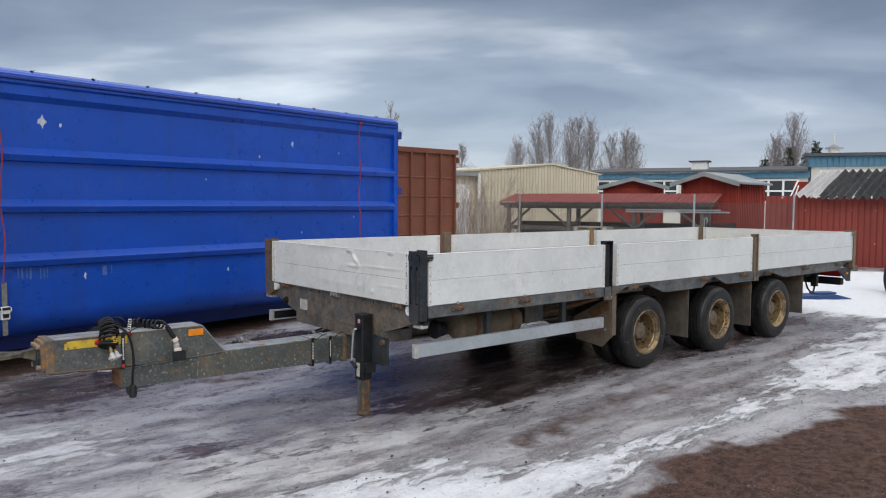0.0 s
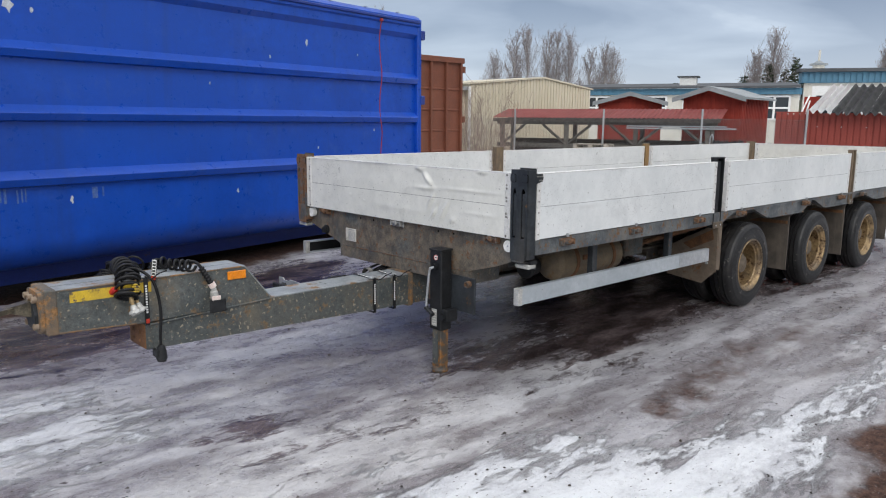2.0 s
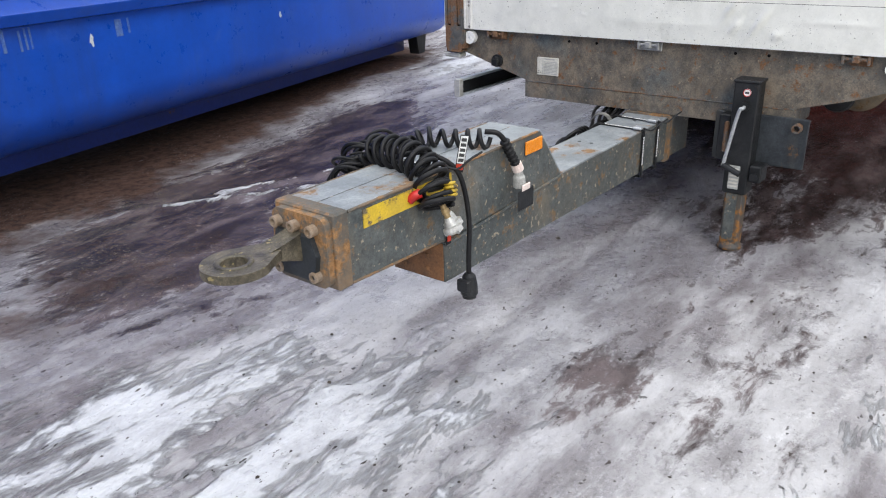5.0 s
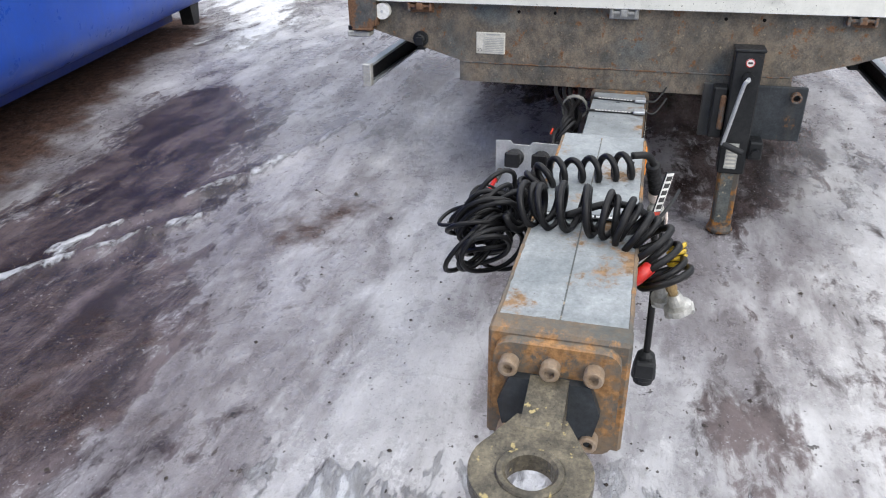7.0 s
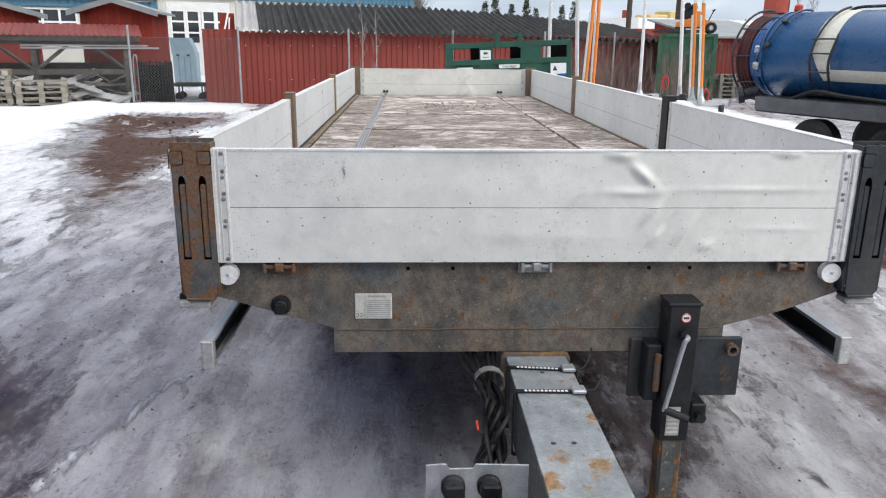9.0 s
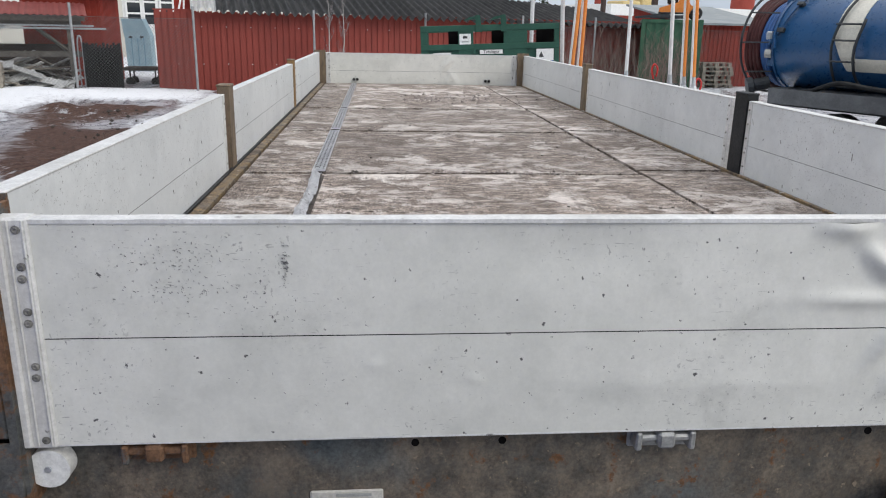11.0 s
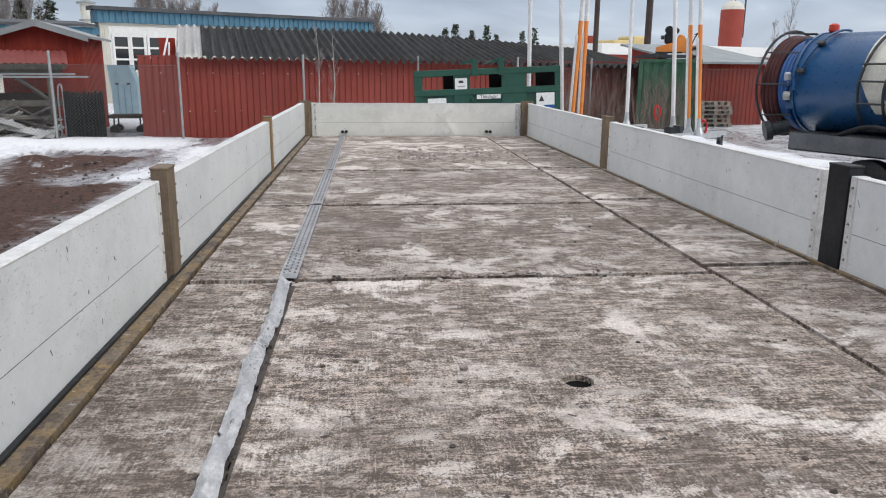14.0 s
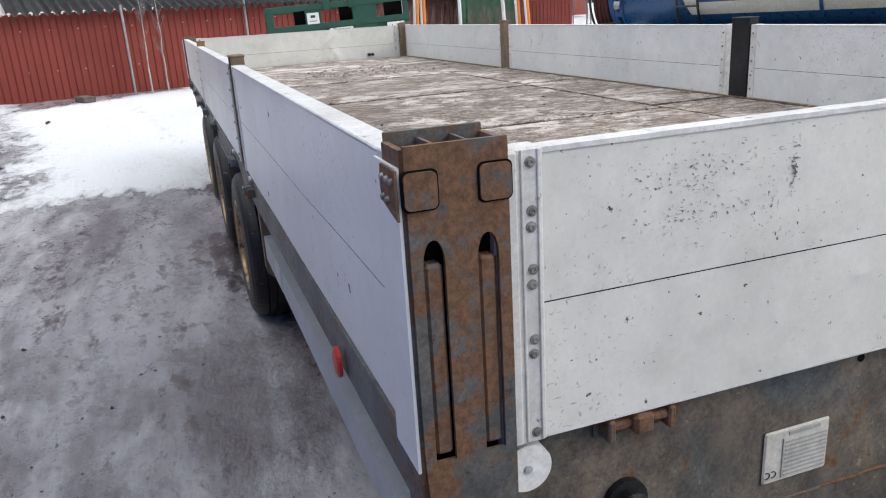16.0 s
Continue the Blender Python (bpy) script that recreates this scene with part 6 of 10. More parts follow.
# coloured black to sink into the shade under the bed
part("brake_chamber", lathe(bmesh.new(), (0.45, -0.80, 0.68), (1, 0, 0), [(0, 0.03), (0.01, 0.07), (0.03, 0.08), (0.05, 0.07), (0.12, 0.06), (0.13, 0.03)], 20), BLACKP, trailer)
part("reflector_lamp", bx(0.86, 0.97, -0.995, -0.982, 0.71, 0.745, bevel=0.003), RUST, trailer)
part("valve_box", bx(1.42, 1.66, -0.95, -0.70, 0.66, 0.84, bevel=0.01), SKIRT, trailer)
for k in range(5):
    y = -0.62 + 0.05 * k
    part("air_line", tube(bmesh.new(), smooth_path([(0.3, y, 0.80), (1.2, y - 0.05, 0.77 - 0.02 * k), (2.2, y, 0.80), (3.0, y + 0.04, 0.72), (4.4, y, 0.78), (6.0, y, 0.74), (7.4, y, 0.82)], 8), 0.008, 6), HOSE, trailer)
part("diagonal_brace", tube(bmesh.new(), [(1.45, -0.60, 0.60), (2.42, -1.12, 0.86)], 0.02, 8), RUST, trailer)


# wheels and axles
def tyre_mesh(bm, y, side, r=0.362, w=0.105):
    prof = [(-w, 0.230), (-w - 0.006, 0.272), (-w + 0.002, 0.322), (-w + 0.016, 0.344), (-w + 0.03, r - 0.008), (-w + 0.05, r - 0.003), (-0.043, r - 0.001), (-0.042, r + 0.001), (-0.040, r - 0.010), (-0.034, r - 0.010),
            (-0.032, r + 0.002), (-0.004, r + 0.002), (-0.003, r - 0.010), (0.003, r - 0.010), (0.004, r + 0.002), (0.032, r + 0.002), (0.034, r - 0.010), (0.040, r - 0.010), (0.042, r + 0.001), (0.043, r - 0.001),
            (w - 0.05, r - 0.003), (w - 0.03, r - 0.008), (w - 0.016, 0.344), (w - 0.002, 0.322), (w + 0.006, 0.272), (w, 0.230), (w - 0.02, 0.222), (-w + 0.02, 0.222)]
    lathe(bm, (0, y, 0), (0, 1, 0), prof, 56, True)
    return bm


def rim_mesh(bm, y, s):
    """A deep ten-hole disc rim seen from its hollow side."""
    prof = [(0.090, 0.228), (0.104, 0.226), (0.108, 0.218), (0.104, 0.211), (0.092, 0.206), (0.080, 0.192), (0.066, 0.188), (0.058, 0.180), (0.010, 0.178), (-0.05, 0.176), (-0.055, 0.186), (0.050, 0.196), (0.076, 0.216)]
    lathe(bm, (0, y, 0), (0, s, 0), prof, 40, True)
    return bm


wheel_group = []
for ai, x in enumerate((2.87, 4.235, 5.58)):
    zc = 0.460
    ax = part("axle", cyl(bmesh.new(), (x, -0.80, zc), (x, 0.80, zc), 0.062, 14), MUDG, trailer, "muddy steel axle beam")
    for s in (-1, 1):
        part("spring_hanger", bx(x - 0.34, x - 0.26, *sorted((s * 0.43, s * 0.51)), 0.40, 0.57, bevel=0.01), SKIRT, ax)
        part("leaf_spring", prism(bmesh.new(), [(x - 0.45, 0.58), (x, 0.50), (x + 0.45, 0.58), (x + 0.45, 0.605), (x, 0.54), (x - 0.45, 0.605)], "y", s * 0.47 - 0.035, s * 0.47 + 0.035), SKIRT, ax)
        part("air_chamber", lathe(bmesh.new(), (x + 0.22, s * 0.55, 0.55), (1, 0, 0.2), [(0, 0.02), (0.005, 0.075), (0.06, 0.085), (0.12, 0.075), (0.125, 0.02)], 16), SKIRT, ax)
        wh = empty("wheel", m=Matrix.Translation((x, 0, zc)))
        wh.parent = trailer
        tagged(wh, "worn black twin tyres on dusty gold steel rims")
        yo, yi = s * 1.135, s * 0.875
        part("tyre", tyre_mesh(bmesh.new(), yo, s), RUBBER, wh, "muddy black tyre with worn tread")
        part("tyre", tyre_mesh(bmesh.new(), yi, s), RUBBER, wh, "muddy black tyre with worn tread")
        part("rim", rim_mesh(bmesh.new(), yo, s), RIM, wh, "dusty gold steel rim")
        # disc colour is darker than the rim to show the dish's shade
        part("rim_disc", lathe(bmesh.new(), (0, yo, 0), (0, s, 0), [(-0.040, 0.180), (-0.056, 0.172), (-0.062, 0.155), (-0.046, 0.120), (-0.026, 0.105), (-0.026, 0.09), (-0.034, 0.09), (-0.06, 0.12), (-0.074, 0.158), (-0.068, 0.178), (-0.054, 0.186)], 40, True), RIMDISC, wh, "rusty steel wheel disc coloured dark for the shade in the rim")
        part("hub", lathe(bmesh.new(), (0, yo, 0), (0, s, 0), [(-0.10, 0.10), (-0.028, 0.095), (-0.02, 0.088), (0.015, 0.082), (0.035, 0.07), (0.04, 0.03), (0.045, 0.02)], 24), HUBM, wh, "dirty steel hub")
        for k in range(6):
            a = 2 * math.pi * k / 6 + 0.3 + ai
            p = Vector((0.140 * math.cos(a), yo, 0.140 * math.sin(a)))
            part("hand_hole", cyl(bmesh.new(), p + Vector((0, s * -0.070, 0)), p + Vector((0, s * -0.050, 0)), 0.023, 12), VOID, wh)
        for k in range(10):
            a = 2 * math.pi * k / 10
            p = Vector((0.1125 * math.cos(a), yo, 0.1125 * math.sin(a)))
            part("wheel_nut", cyl(bmesh.new(), p + Vector((0, s * -0.04, 0)), p + Vector((0, s * -0.012, 0)), 0.013, 6), HUBM, wh)
        part("inner_rim", lathe(bmesh.new(), (0, yi, 0), (0, s, 0), [(-0.09, 0.230), (-0.09, 0.10), (0.09, 0.10), (0.09, 0.230)], 24), RIM, wh)
for s in (-1, 1):
    for x, z0 in ((3.66, 0.31), (4.99, 0.30), (6.32, 0.33)):
        f = part("mudflap", bx(x - 0.006, x + 0.006, *sorted((s * 0.78, s * 1.205)), z0, 0.845, bevel=0.003), FLAP, trailer, "muddy black rubber mudflap")
        part("flap_strip", bx(x - 0.012, x - 0.007, *sorted((s * 0.80, s * 1.19)), 0.74, 0.77), RUST, f)
    g = part("front_mudguard", prism(bmesh.new(), [(s * 0.70, 0.60), (s * 1.175, 0.86), (s * 1.18, 0.46), (s * 1.06, 0.345), (s * 0.74, 0.38)], "x", 2.38, 2.392), MUDG, trailer, "muddy steel mudguard plate")
    part("bolt", cyl(bmesh.new(), (2.38, s * 1.10, 0.52), (2.37, s * 1.10, 0.52), 0.012, 8), GALV, g)
    part("flange", bx(2.392, 2.44, *sorted((s * 1.172, s * 1.180)), 0.47, 0.86), MUDG, g)
    part("rust_patch", prism(bmesh.new(), [(s * 0.88, 0.66), (s * 1.13, 0.80), (s * 1.15, 0.72), (s * 0.95, 0.62)], "x", 2.3775, 2.3800), RUST, g, "rust patch on the mudguard")
part("rear_bumper", bx(7.66, 7.76, -1.13, 1.13, 0.60, 0.70, bevel=0.008), BLACKP, trailer, "black steel rear underrun bar")
for s in (-1, 1):
    part("bumper_bracket", bx(7.55, 7.66, s * 0.47 - 0.03, s * 0.47 + 0.03, 0.60, 0.87), BLACKP, trailer)
    part("rear_plate", prism(bmesh.new(), [(7.35, 0.85), (7.80, 0.85), (7.80, 0.66), (7.72, 0.66)], "y", s * 1.19 - 0.012, s * 1.19 + 0.012), DARK, trailer)
    part("rear_lamp", bx(7.76, 7.80, *sorted((s * 0.75, s * 1.08)), 0.71, 0.80, bevel=0.008), REDP, trailer, "red rear lamp")
    part("side_reflector", bx(7.64, 7.70, *sorted((s * 1.203, s * 1.212)), 0.76, 0.79, bevel=0.002), AMBER, trailer)
    part("tail_hose", tube(bmesh.new(), smooth_path([(6.75, s * 1.02, 0.84), (6.78, s * 1.06, 0.62), (6.95, s * 1.06, 0.55), (7.1, s * 1.02, 0.70), (7.15, s * 1.0, 0.85)], 8), 0.012, 7), HOSE, trailer)
    part("tail_valve", bx(7.0, 7.06, *sorted((s * 1.0, s * 1.08)), 0.62, 0.84, bevel=0.006), BLACKP, trailer)

# support leg
LX, LY = -0.048, -0.525
leg = empty("support_leg")
leg.parent = trailer
tagged(leg, "dark steel telescopic support leg on the ice")
part("outer_tube", bx(LX - 0.048, LX + 0.048, LY - 0.056, LY + 0.056, 0.29, 0.822, bevel=0.006), BLACKP, leg)
part("head_cap", bx(LX - 0.053, LX + 0.053, LY - 0.061, LY + 0.061, 0.818, 0.83, bevel=0.003), BLACKP, leg)
inner = part("inner_tube", bx(LX - 0.036, LX + 0.036, LY - 0.043, LY + 0.043, 0.025, 0.30, bevel=0.006), LEGINNER, leg, "rust-streaked yellow and grey inner tube")
part("front_strip", bx(LX - 0.0395, LX - 0.034, LY - 0.018, LY + 0.032, 0.05, 0.29), BAR, inner)
part("foot", lathe(bmesh.new(), (LX, LY, 0.0), (0, 0, 1), [(0.0, 0.056), (0.012, 0.057), (0.02, 0.052), (0.035, 0.045)], 20), LEGINNER, leg)
crank = part("crank", tube(bmesh.new(), smooth_path([(LX - 0.062, LY - 0.005, 0.715), (LX - 0.085, LY - 0.005, 0.71), (LX - 0.09, LY + 0.01, 0.69), (LX - 0.085, LY + 0.04, 0.52), (LX - 0.08, LY + 0.055, 0.43)], 6), 0.0085, 8), GALV, leg, "bright steel crank")
part("grip", tube(bmesh.new(), [(LX - 0.08, LY + 0.055, 0.435), (LX - 0.095, LY - 0.03, 0.405)], 0.014, 10), BLACKP, crank)
part("gear_hub", cyl(bmesh.new(), (LX - 0.048, LY - 0.005, 0.715), (LX - 0.072, LY - 0.005, 0.715), 0.022, 12), BLACKP, leg)
sg = part("warning_sticker", cyl(bmesh.new(), (LX - 0.0485, LY - 0.005, 0.775), (LX - 0.050, LY - 0.005, 0.775), 0.018, 20), WHITEP, leg, "round white and red warning sticker")
part("red_ring", lathe(bmesh.new(), (LX - 0.0505, LY - 0.005, 0.775), (-1, 0, 0), [(0, 0.018), (0, 0.015), (0.0006, 0.015), (0.0006, 0.018)], 20, True), REDP, sg)
part("mark", bx(LX - 0.0512, LX - 0.0502, LY - 0.014, LY + 0.004, 0.771, 0.779), INK, sg)
lb = part("leg_label", bx(LX - 0.0500, LX - 0.0485, LY - 0.018, LY + 0.032, 0.315, 0.43), INKGREY, leg, "worn data label")
bm = bmesh.new()
for k in range(6):
    box(bm, LX - 0.0512, LX - 0.0499, LY - 0.014, LY + 0.028, 0.325 + 0.017 * k, 0.333 + 0.017 * k)
part("print_bars", bm, LABELM, lb, kind="stuff")
part("mount_plate", bx(0.0, 0.018, -0.79, -0.37, 0.425, 0.66, bevel=0.004), DARK, leg, "dark steel mounting plate")
part("mount_lug", bx(LX - 0.02, 0.012, LY + 0.06, LY + 0.115, 0.44, 0.66, bevel=0.006), BLACKP, leg)
part("rust_lug", bx(LX - 0.035, LX + 0.01, LY + 0.062, LY + 0.085, 0.48, 0.63, bevel=0.006), RUSTY, leg)
part("side_lug", bx(LX - 0.05, 0.0, LY - 0.115, LY - 0.058, 0.36, 0.44, bevel=0.006), BLACKP, leg)
part("lug_bolt", cyl(bmesh.new(), (LX - 0.052, LY - 0.088, 0.395), (LX - 0.075, LY - 0.088, 0.395), 0.019, 8), BLACKP, leg)
part("bush", lathe(bmesh.new(), (0.0, -0.745, 0.62), (-1, 0, 0), [(0, 0.022), (0.03, 0.022), (0.03, 0.014), (0, 0.014)], 14, True), RUSTY, leg)

# drawbar
bar = empty("drawbar")
bar.parent = trailer
tagged(bar, "grey painted steel drawbar with rusty nose")
YA, YB = -0.135, 0.095
part("lower_beam", prism(bmesh.new(), [(-1.84, 0.415), (0.30, 0.37), (0.30, 0.585), (-1.2, 0.585), (-1.84, 0.56)], "y", YA + 0.004, YB - 0.004), BAR, bar)
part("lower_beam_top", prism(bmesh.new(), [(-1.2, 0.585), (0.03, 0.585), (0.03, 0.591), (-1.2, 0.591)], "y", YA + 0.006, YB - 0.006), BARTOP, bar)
part("upper_box", prism(bmesh.new(), [(-2.315, 0.590), (-1.80, 0.568), (-1.08, 0.585), (-1.25, 0.80), (-2.315, 0.80)], "y", YA, YB), BAR, bar)
part("upper_box_top", prism(bmesh.new(), [(-2.315, 0.80), (-1.25, 0.80), (-1.251, 0.806), (-2.315, 0.806)], "y", YA + 0.002, YB - 0.002), BARTOP, bar, "pale grey top plate with scratches and rust")
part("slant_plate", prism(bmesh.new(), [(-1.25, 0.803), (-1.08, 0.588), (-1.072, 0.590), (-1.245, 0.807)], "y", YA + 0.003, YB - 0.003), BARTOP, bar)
for y in (YA, YB):
    part("worn_edge", tube(bmesh.new(), [(-2.268 + 1.0 * i / 60, y + 0.001 * noise.noise(Vector((i * 0.5, y, 0))), 0.8035 + 0.001 * noise.noise(Vector((i * 0.6, y, 4)))) for i in range(61)], lambda f: 0.0048 + 0.0022 * noise.noise(Vector((f * 40, 3, 1))), 6), BARRUST, bar, "rust-worn upper edge")
    part("worn_edge", tube(bmesh.new(), [(-2.268 + 0.43 * i / 30, y, 0.5885 - 0.0425 * 0.43 * i / 30) for i in range(31)], lambda f: 0.0045 + 0.002 * noise.noise(Vector((f * 30, 8, 1))), 6), BARRUST, bar, "rust-worn lower edge")
part("top_seam", bx(-2.28, -1.27, -0.0165, -0.0135, 0.8055, 0.8068), BAR, bar)
part("nose_edge", bx(-2.325, -2.268, YA - 0.006, YB + 0.006, 0.582, 0.812, bevel=0.006), BARRUST, bar)
part("step_face", bx(-1.846, -1.838, YA + 0.008, YB - 0.008, 0.42, 0.555), RUST, bar, "rusty end plate")
bm = bmesh.new()
rivets(bm, [(-1.846, y, z) for y in (-0.06, 0.04) for z in (0.45, 0.50)], (-1, 0, 0), 0.012, 0.008)
part("step_bolts", bm, RUST, bar, kind="stuff")
nose = part("nose_plate", prism(bmesh.new(), rounded_rect(YA + 0.008, YB - 0.008, 0.592, 0.803, 0.03), "x", -2.348, -2.325), BARRUST, bar, "rusty bolted nose plate")
for y, z in ((0.058, 0.765), (-0.012, 0.765), (-0.084, 0.765), (-0.084, 0.628), (0.058, 0.628)):
    b0 = part("socket_bolt", lathe(bmesh.new(), (-2.348, y, z), (-1, 0, 0), [(0, 0.017), (0.022, 0.017), (0.024, 0.014), (0.024, 0.009), (0.012, 0.008)], 14), BOLTM, nose)
part("nose_cast", prism(bmesh.new(), [(-0.085, 0.615), (0.06, 0.615), (0.075, 0.69), (0.055, 0.745), (-0.08, 0.745), (-0.10, 0.69)], "x", -2.365, -2.346), DARK, nose)
part("neck", prism(bmesh.new(), [(-2.36, 0.668), (-2.36, 0.752), (-2.395, 0.744), (-2.47, 0.7325), (-2.47, 0.707)], "y", -0.045, 0.02), EYEM, bar)
bm = bmesh.new()
outer = []
for k in range(28):
    a = radians(-128 + 256 * k / 27)
    outer.append((-2.56 - 0.092 * math.cos(a), -0.012 + 0.092 * math.sin(a)))
outer += [(-2.44, 0.028), (-2.44, -0.052)]
ring_hole = [(-2.565 + 0.040 * math.cos(a), -0.012 + 0.040 * math.sin(a)) for a in (2 * math.pi * k / 24 for k in range(24))]
slotted(bm, outer, [ring_hole], "z", 0.708, 0.732)
part("tow_eye", bm, EYEM, bar, "greasy worn cast steel towing eye")
part("eye_bush", lathe(bmesh.new(), (-2.565, -0.012, 0.702), (0, 0, 1), [(0, 0.052), (0.031, 0.052), (0.034, 0.049), (0.034, 0.041), (0.030, 0.036), (0, 0.036)], 28, True), EYEM, bar, "worn bush in the towing eye")
part("yellow_stripe", bx(-2.21, -1.80, YA - 0.0035, YA - 0.0005, 0.735, 0.79), YELLOW, bar, "worn yellow painted stripe")
part("side_weld", tube(bmesh.new(), smooth_path([(-1.84, YA - 0.002, 0.552), (-1.5, YA - 0.002, 0.568), (-1.08, YA - 0.002, 0.586)], 6), 0.006, 6), BAR, bar)
for y in (YA - 0.006, YB + 0.006):
    part("amber_reflector", bx(-1.36, -1.245, y - 0.004, y + 0.004, 0.735, 0.785, bevel=0.003), AMBER, bar, "orange side reflector")
part("beam_collar", prism(bmesh.new(), rounded_rect(YA - 0.012, YB + 0.012, 0.36, 0.60, 0.02), "x", 0.0, 0.03), BARRUST, bar, "rusty collar where the drawbar meets the beam")
for x, y in ((-0.62, 0.03), (-0.62, -0.03), (-0.14, -0.02)):
    part("plug_hole", cyl(bmesh.new(), (x, y, 0.5905), (x, y, 0.5918), 0.008, 10), DARK, bar)
# bracket with sockets on the far side of the bar
sb = part("socket_plate", prism(bmesh.new(), [(0.115, 0.37), (0.40, 0.37), (0.40, 0.582), (0.345, 0.585), (0.335, 0.570), (0.27, 0.570), (0.262, 0.583), (0.115, 0.578)], "x", -0.715, -0.708), GALV, bar, "bent galvanised socket plate")
for y, mm in ((0.325, BLACKP), (0.225, HOSE)):
    part("trailer_socket", lathe(bmesh.new(), (-0.715, y, 0.52), (-1, 0, 0.15), [(0, 0.034), (0.02, 0.034), (0.025, 0.028), (0.06, 0.028), (0.062, 0.02)], 18), mm, sb)
    part("socket_lid", bx(-0.795, -0.783, y - 0.028, y + 0.028, 0.505, 0.565, bevel=0.006), mm, sb)


# ---- hoses and straps on the drawbar ----
def hose(name, pts, r, material, label, cat="hose", seg=8, group=""):
    return solo(name, tube(bmesh.new(), pts, r, seg), material, label, cat, group, smooth=True)


cab = empty("spiral_cable", "black spiral electric cable lying across the drawbar", "cable")
part("spiral", tube(bmesh.new(), coil([(-1.555, -0.115, 0.838), (-1.60, -0.015, 0.836), (-1.655, 0.085, 0.838), (-1.67, 0.135, 0.800), (-1.63, 0.165, 0.745), (-1.66, 0.185, 0.69)], 0.029, 13, 18, wob=0.25), 0.0082, 8), HOSE, cab, smooth=True)
part("lead", tube(bmesh.new(), smooth_path([(-1.565, -0.105, 0.866), (-1.545, -0.140, 0.862), (-1.525, -0.158, 0.835), (-1.505, -0.168, 0.79)], 8), 0.0095, 9), HOSE, cab, smooth=True)
part("sleeve", tube(bmesh.new(), [Vector((-1.525, -0.158, 0.832)).lerp(Vector((-1.475, -0.176, 0.735)), k / 24) for k in range(25)], lambda f: 0.0165 + 0.0028 * math.sin(f * 24 * 1.57), 12), HOSE, cab, "ribbed rubber sleeve", smooth=True)
part("sleeve_ring", tube(bmesh.new(), [(-1.478, -0.175, 0.742), (-1.466, -0.179, 0.717)], 0.0205, 14), PINK, cab, "pale ring")
part("connector", lathe(bmesh.new(), (-1.468, -0.180, 0.72), (0.10, -0.03, -1), [(0, 0.014), (0.02, 0.017), (0.03, 0.022), (0.065, 0.024), (0.07, 0.016)], 14), LAMPW, cab, "clear grimy plug")
part("pale_patch", bx(-1.492, -1.440, -0.214, -0.2085, 0.648, 0.672, bevel=0.003), PINK, cab)
part("plug_flap", bx(-1.505, -1.405, -0.2075, -0.200, 0.575, 0.650, bevel=0.004, m=None), BLACKP, cab, "black plug flap")
part("tail", tube(bmesh.new(), smooth_path([(-1.66, 0.185, 0.69), (-1.5, 0.20, 0.66), (-1.25, 0.215, 0.60), (-0.95, 0.225, 0.54), (-0.80, 0.225, 0.52)], 8), 0.0085, 8), HOSE, cab, smooth=True)
part("bend_sleeve", tube(bmesh.new(), [Vector((-0.92, 0.225, 0.535)).lerp(Vector((-0.80, 0.225, 0.52)), k / 20) for k in range(21)], lambda f: 0.013 + 0.004 * f + 0.002 * math.sin(f * 31), 10), HOSE, cab, smooth=True)

air = empty("spiral_air_hoses", "two black spiral air hoses looped over the drawbar", "hose")
part("spiral", tube(bmesh.new(), coil([(-1.865, 0.135, 0.835), (-1.885, 0.05, 0.853), (-1.905, -0.06, 0.853), (-1.925, -0.135, 0.828), (-1.945, -0.185, 0.770), (-1.955, -0.205, 0.735)], 0.049, 11.5, 24, wob=0.30), 0.0078, 8), HOSE, air, smooth=True)
part("spiral", tube(bmesh.new(), coil([(-1.845, 0.135, 0.832), (-1.87, 0.03, 0.848), (-1.89, -0.08, 0.846), (-1.905, -0.14, 0.818), (-1.93, -0.19, 0.765)], 0.043, 7.5, 24, wob=0.4), 0.0074, 8), HOSE, air, smooth=True)
rng = random.Random(5)
for k in range(26):
    cx, cy, cz = -1.85 + rng.uniform(-0.06, 0.09), 0.182 + rng.uniform(-0.02, 0.045), 0.765 + rng.uniform(-0.055, 0.055)
    n = Vector((rng.uniform(0.3, 1.0), rng.uniform(0.3, 0.9), rng.uniform(0.1, 0.9)))
    d, u, v = frame_axes(n)
    r0 = rng.uniform(0.045, 0.080)
    ph = rng.uniform(0, 6.28)
    part("loop", tube(bmesh.new(), [Vector((cx, cy, cz)) + (u * math.cos(a) + v * math.sin(a)) * r0 * (1 + 0.16 * math.sin(2 * a + ph)) + d * 0.012 * math.sin(a + ph) for a in (2 * math.pi * i / 28 for i in range(28))], 0.0060, 7, True), HOSE, air, smooth=True)
part("loose_spiral", tube(bmesh.new(), coil([(-1.74, 0.215, 0.73), (-1.52, 0.27, 0.66), (-1.25, 0.33, 0.56), (-0.99, 0.385, 0.45)], 0.047, 7, 22, wob=0.9), 0.0047, 7), HOSE, air, smooth=True)
part("loose_spiral", tube(bmesh.new(), coil([(-1.76, 0.20, 0.74), (-1.55, 0.235, 0.68), (-1.28, 0.265, 0.58)], 0.041, 5.5, 22, wob=0.8), 0.0047, 7), HOSE, air, smooth=True)
part("loose_end", tube(bmesh.new(), smooth_path([(-1.80, 0.20, 0.80), (-1.74, 0.25, 0.775), (-1.72, 0.32, 0.74), (-1.78, 0.335, 0.73), (-1.82, 0.27, 0.76), (-1.80, 0.20, 0.82)], 8), 0.005, 7), HOSE, air, smooth=True)
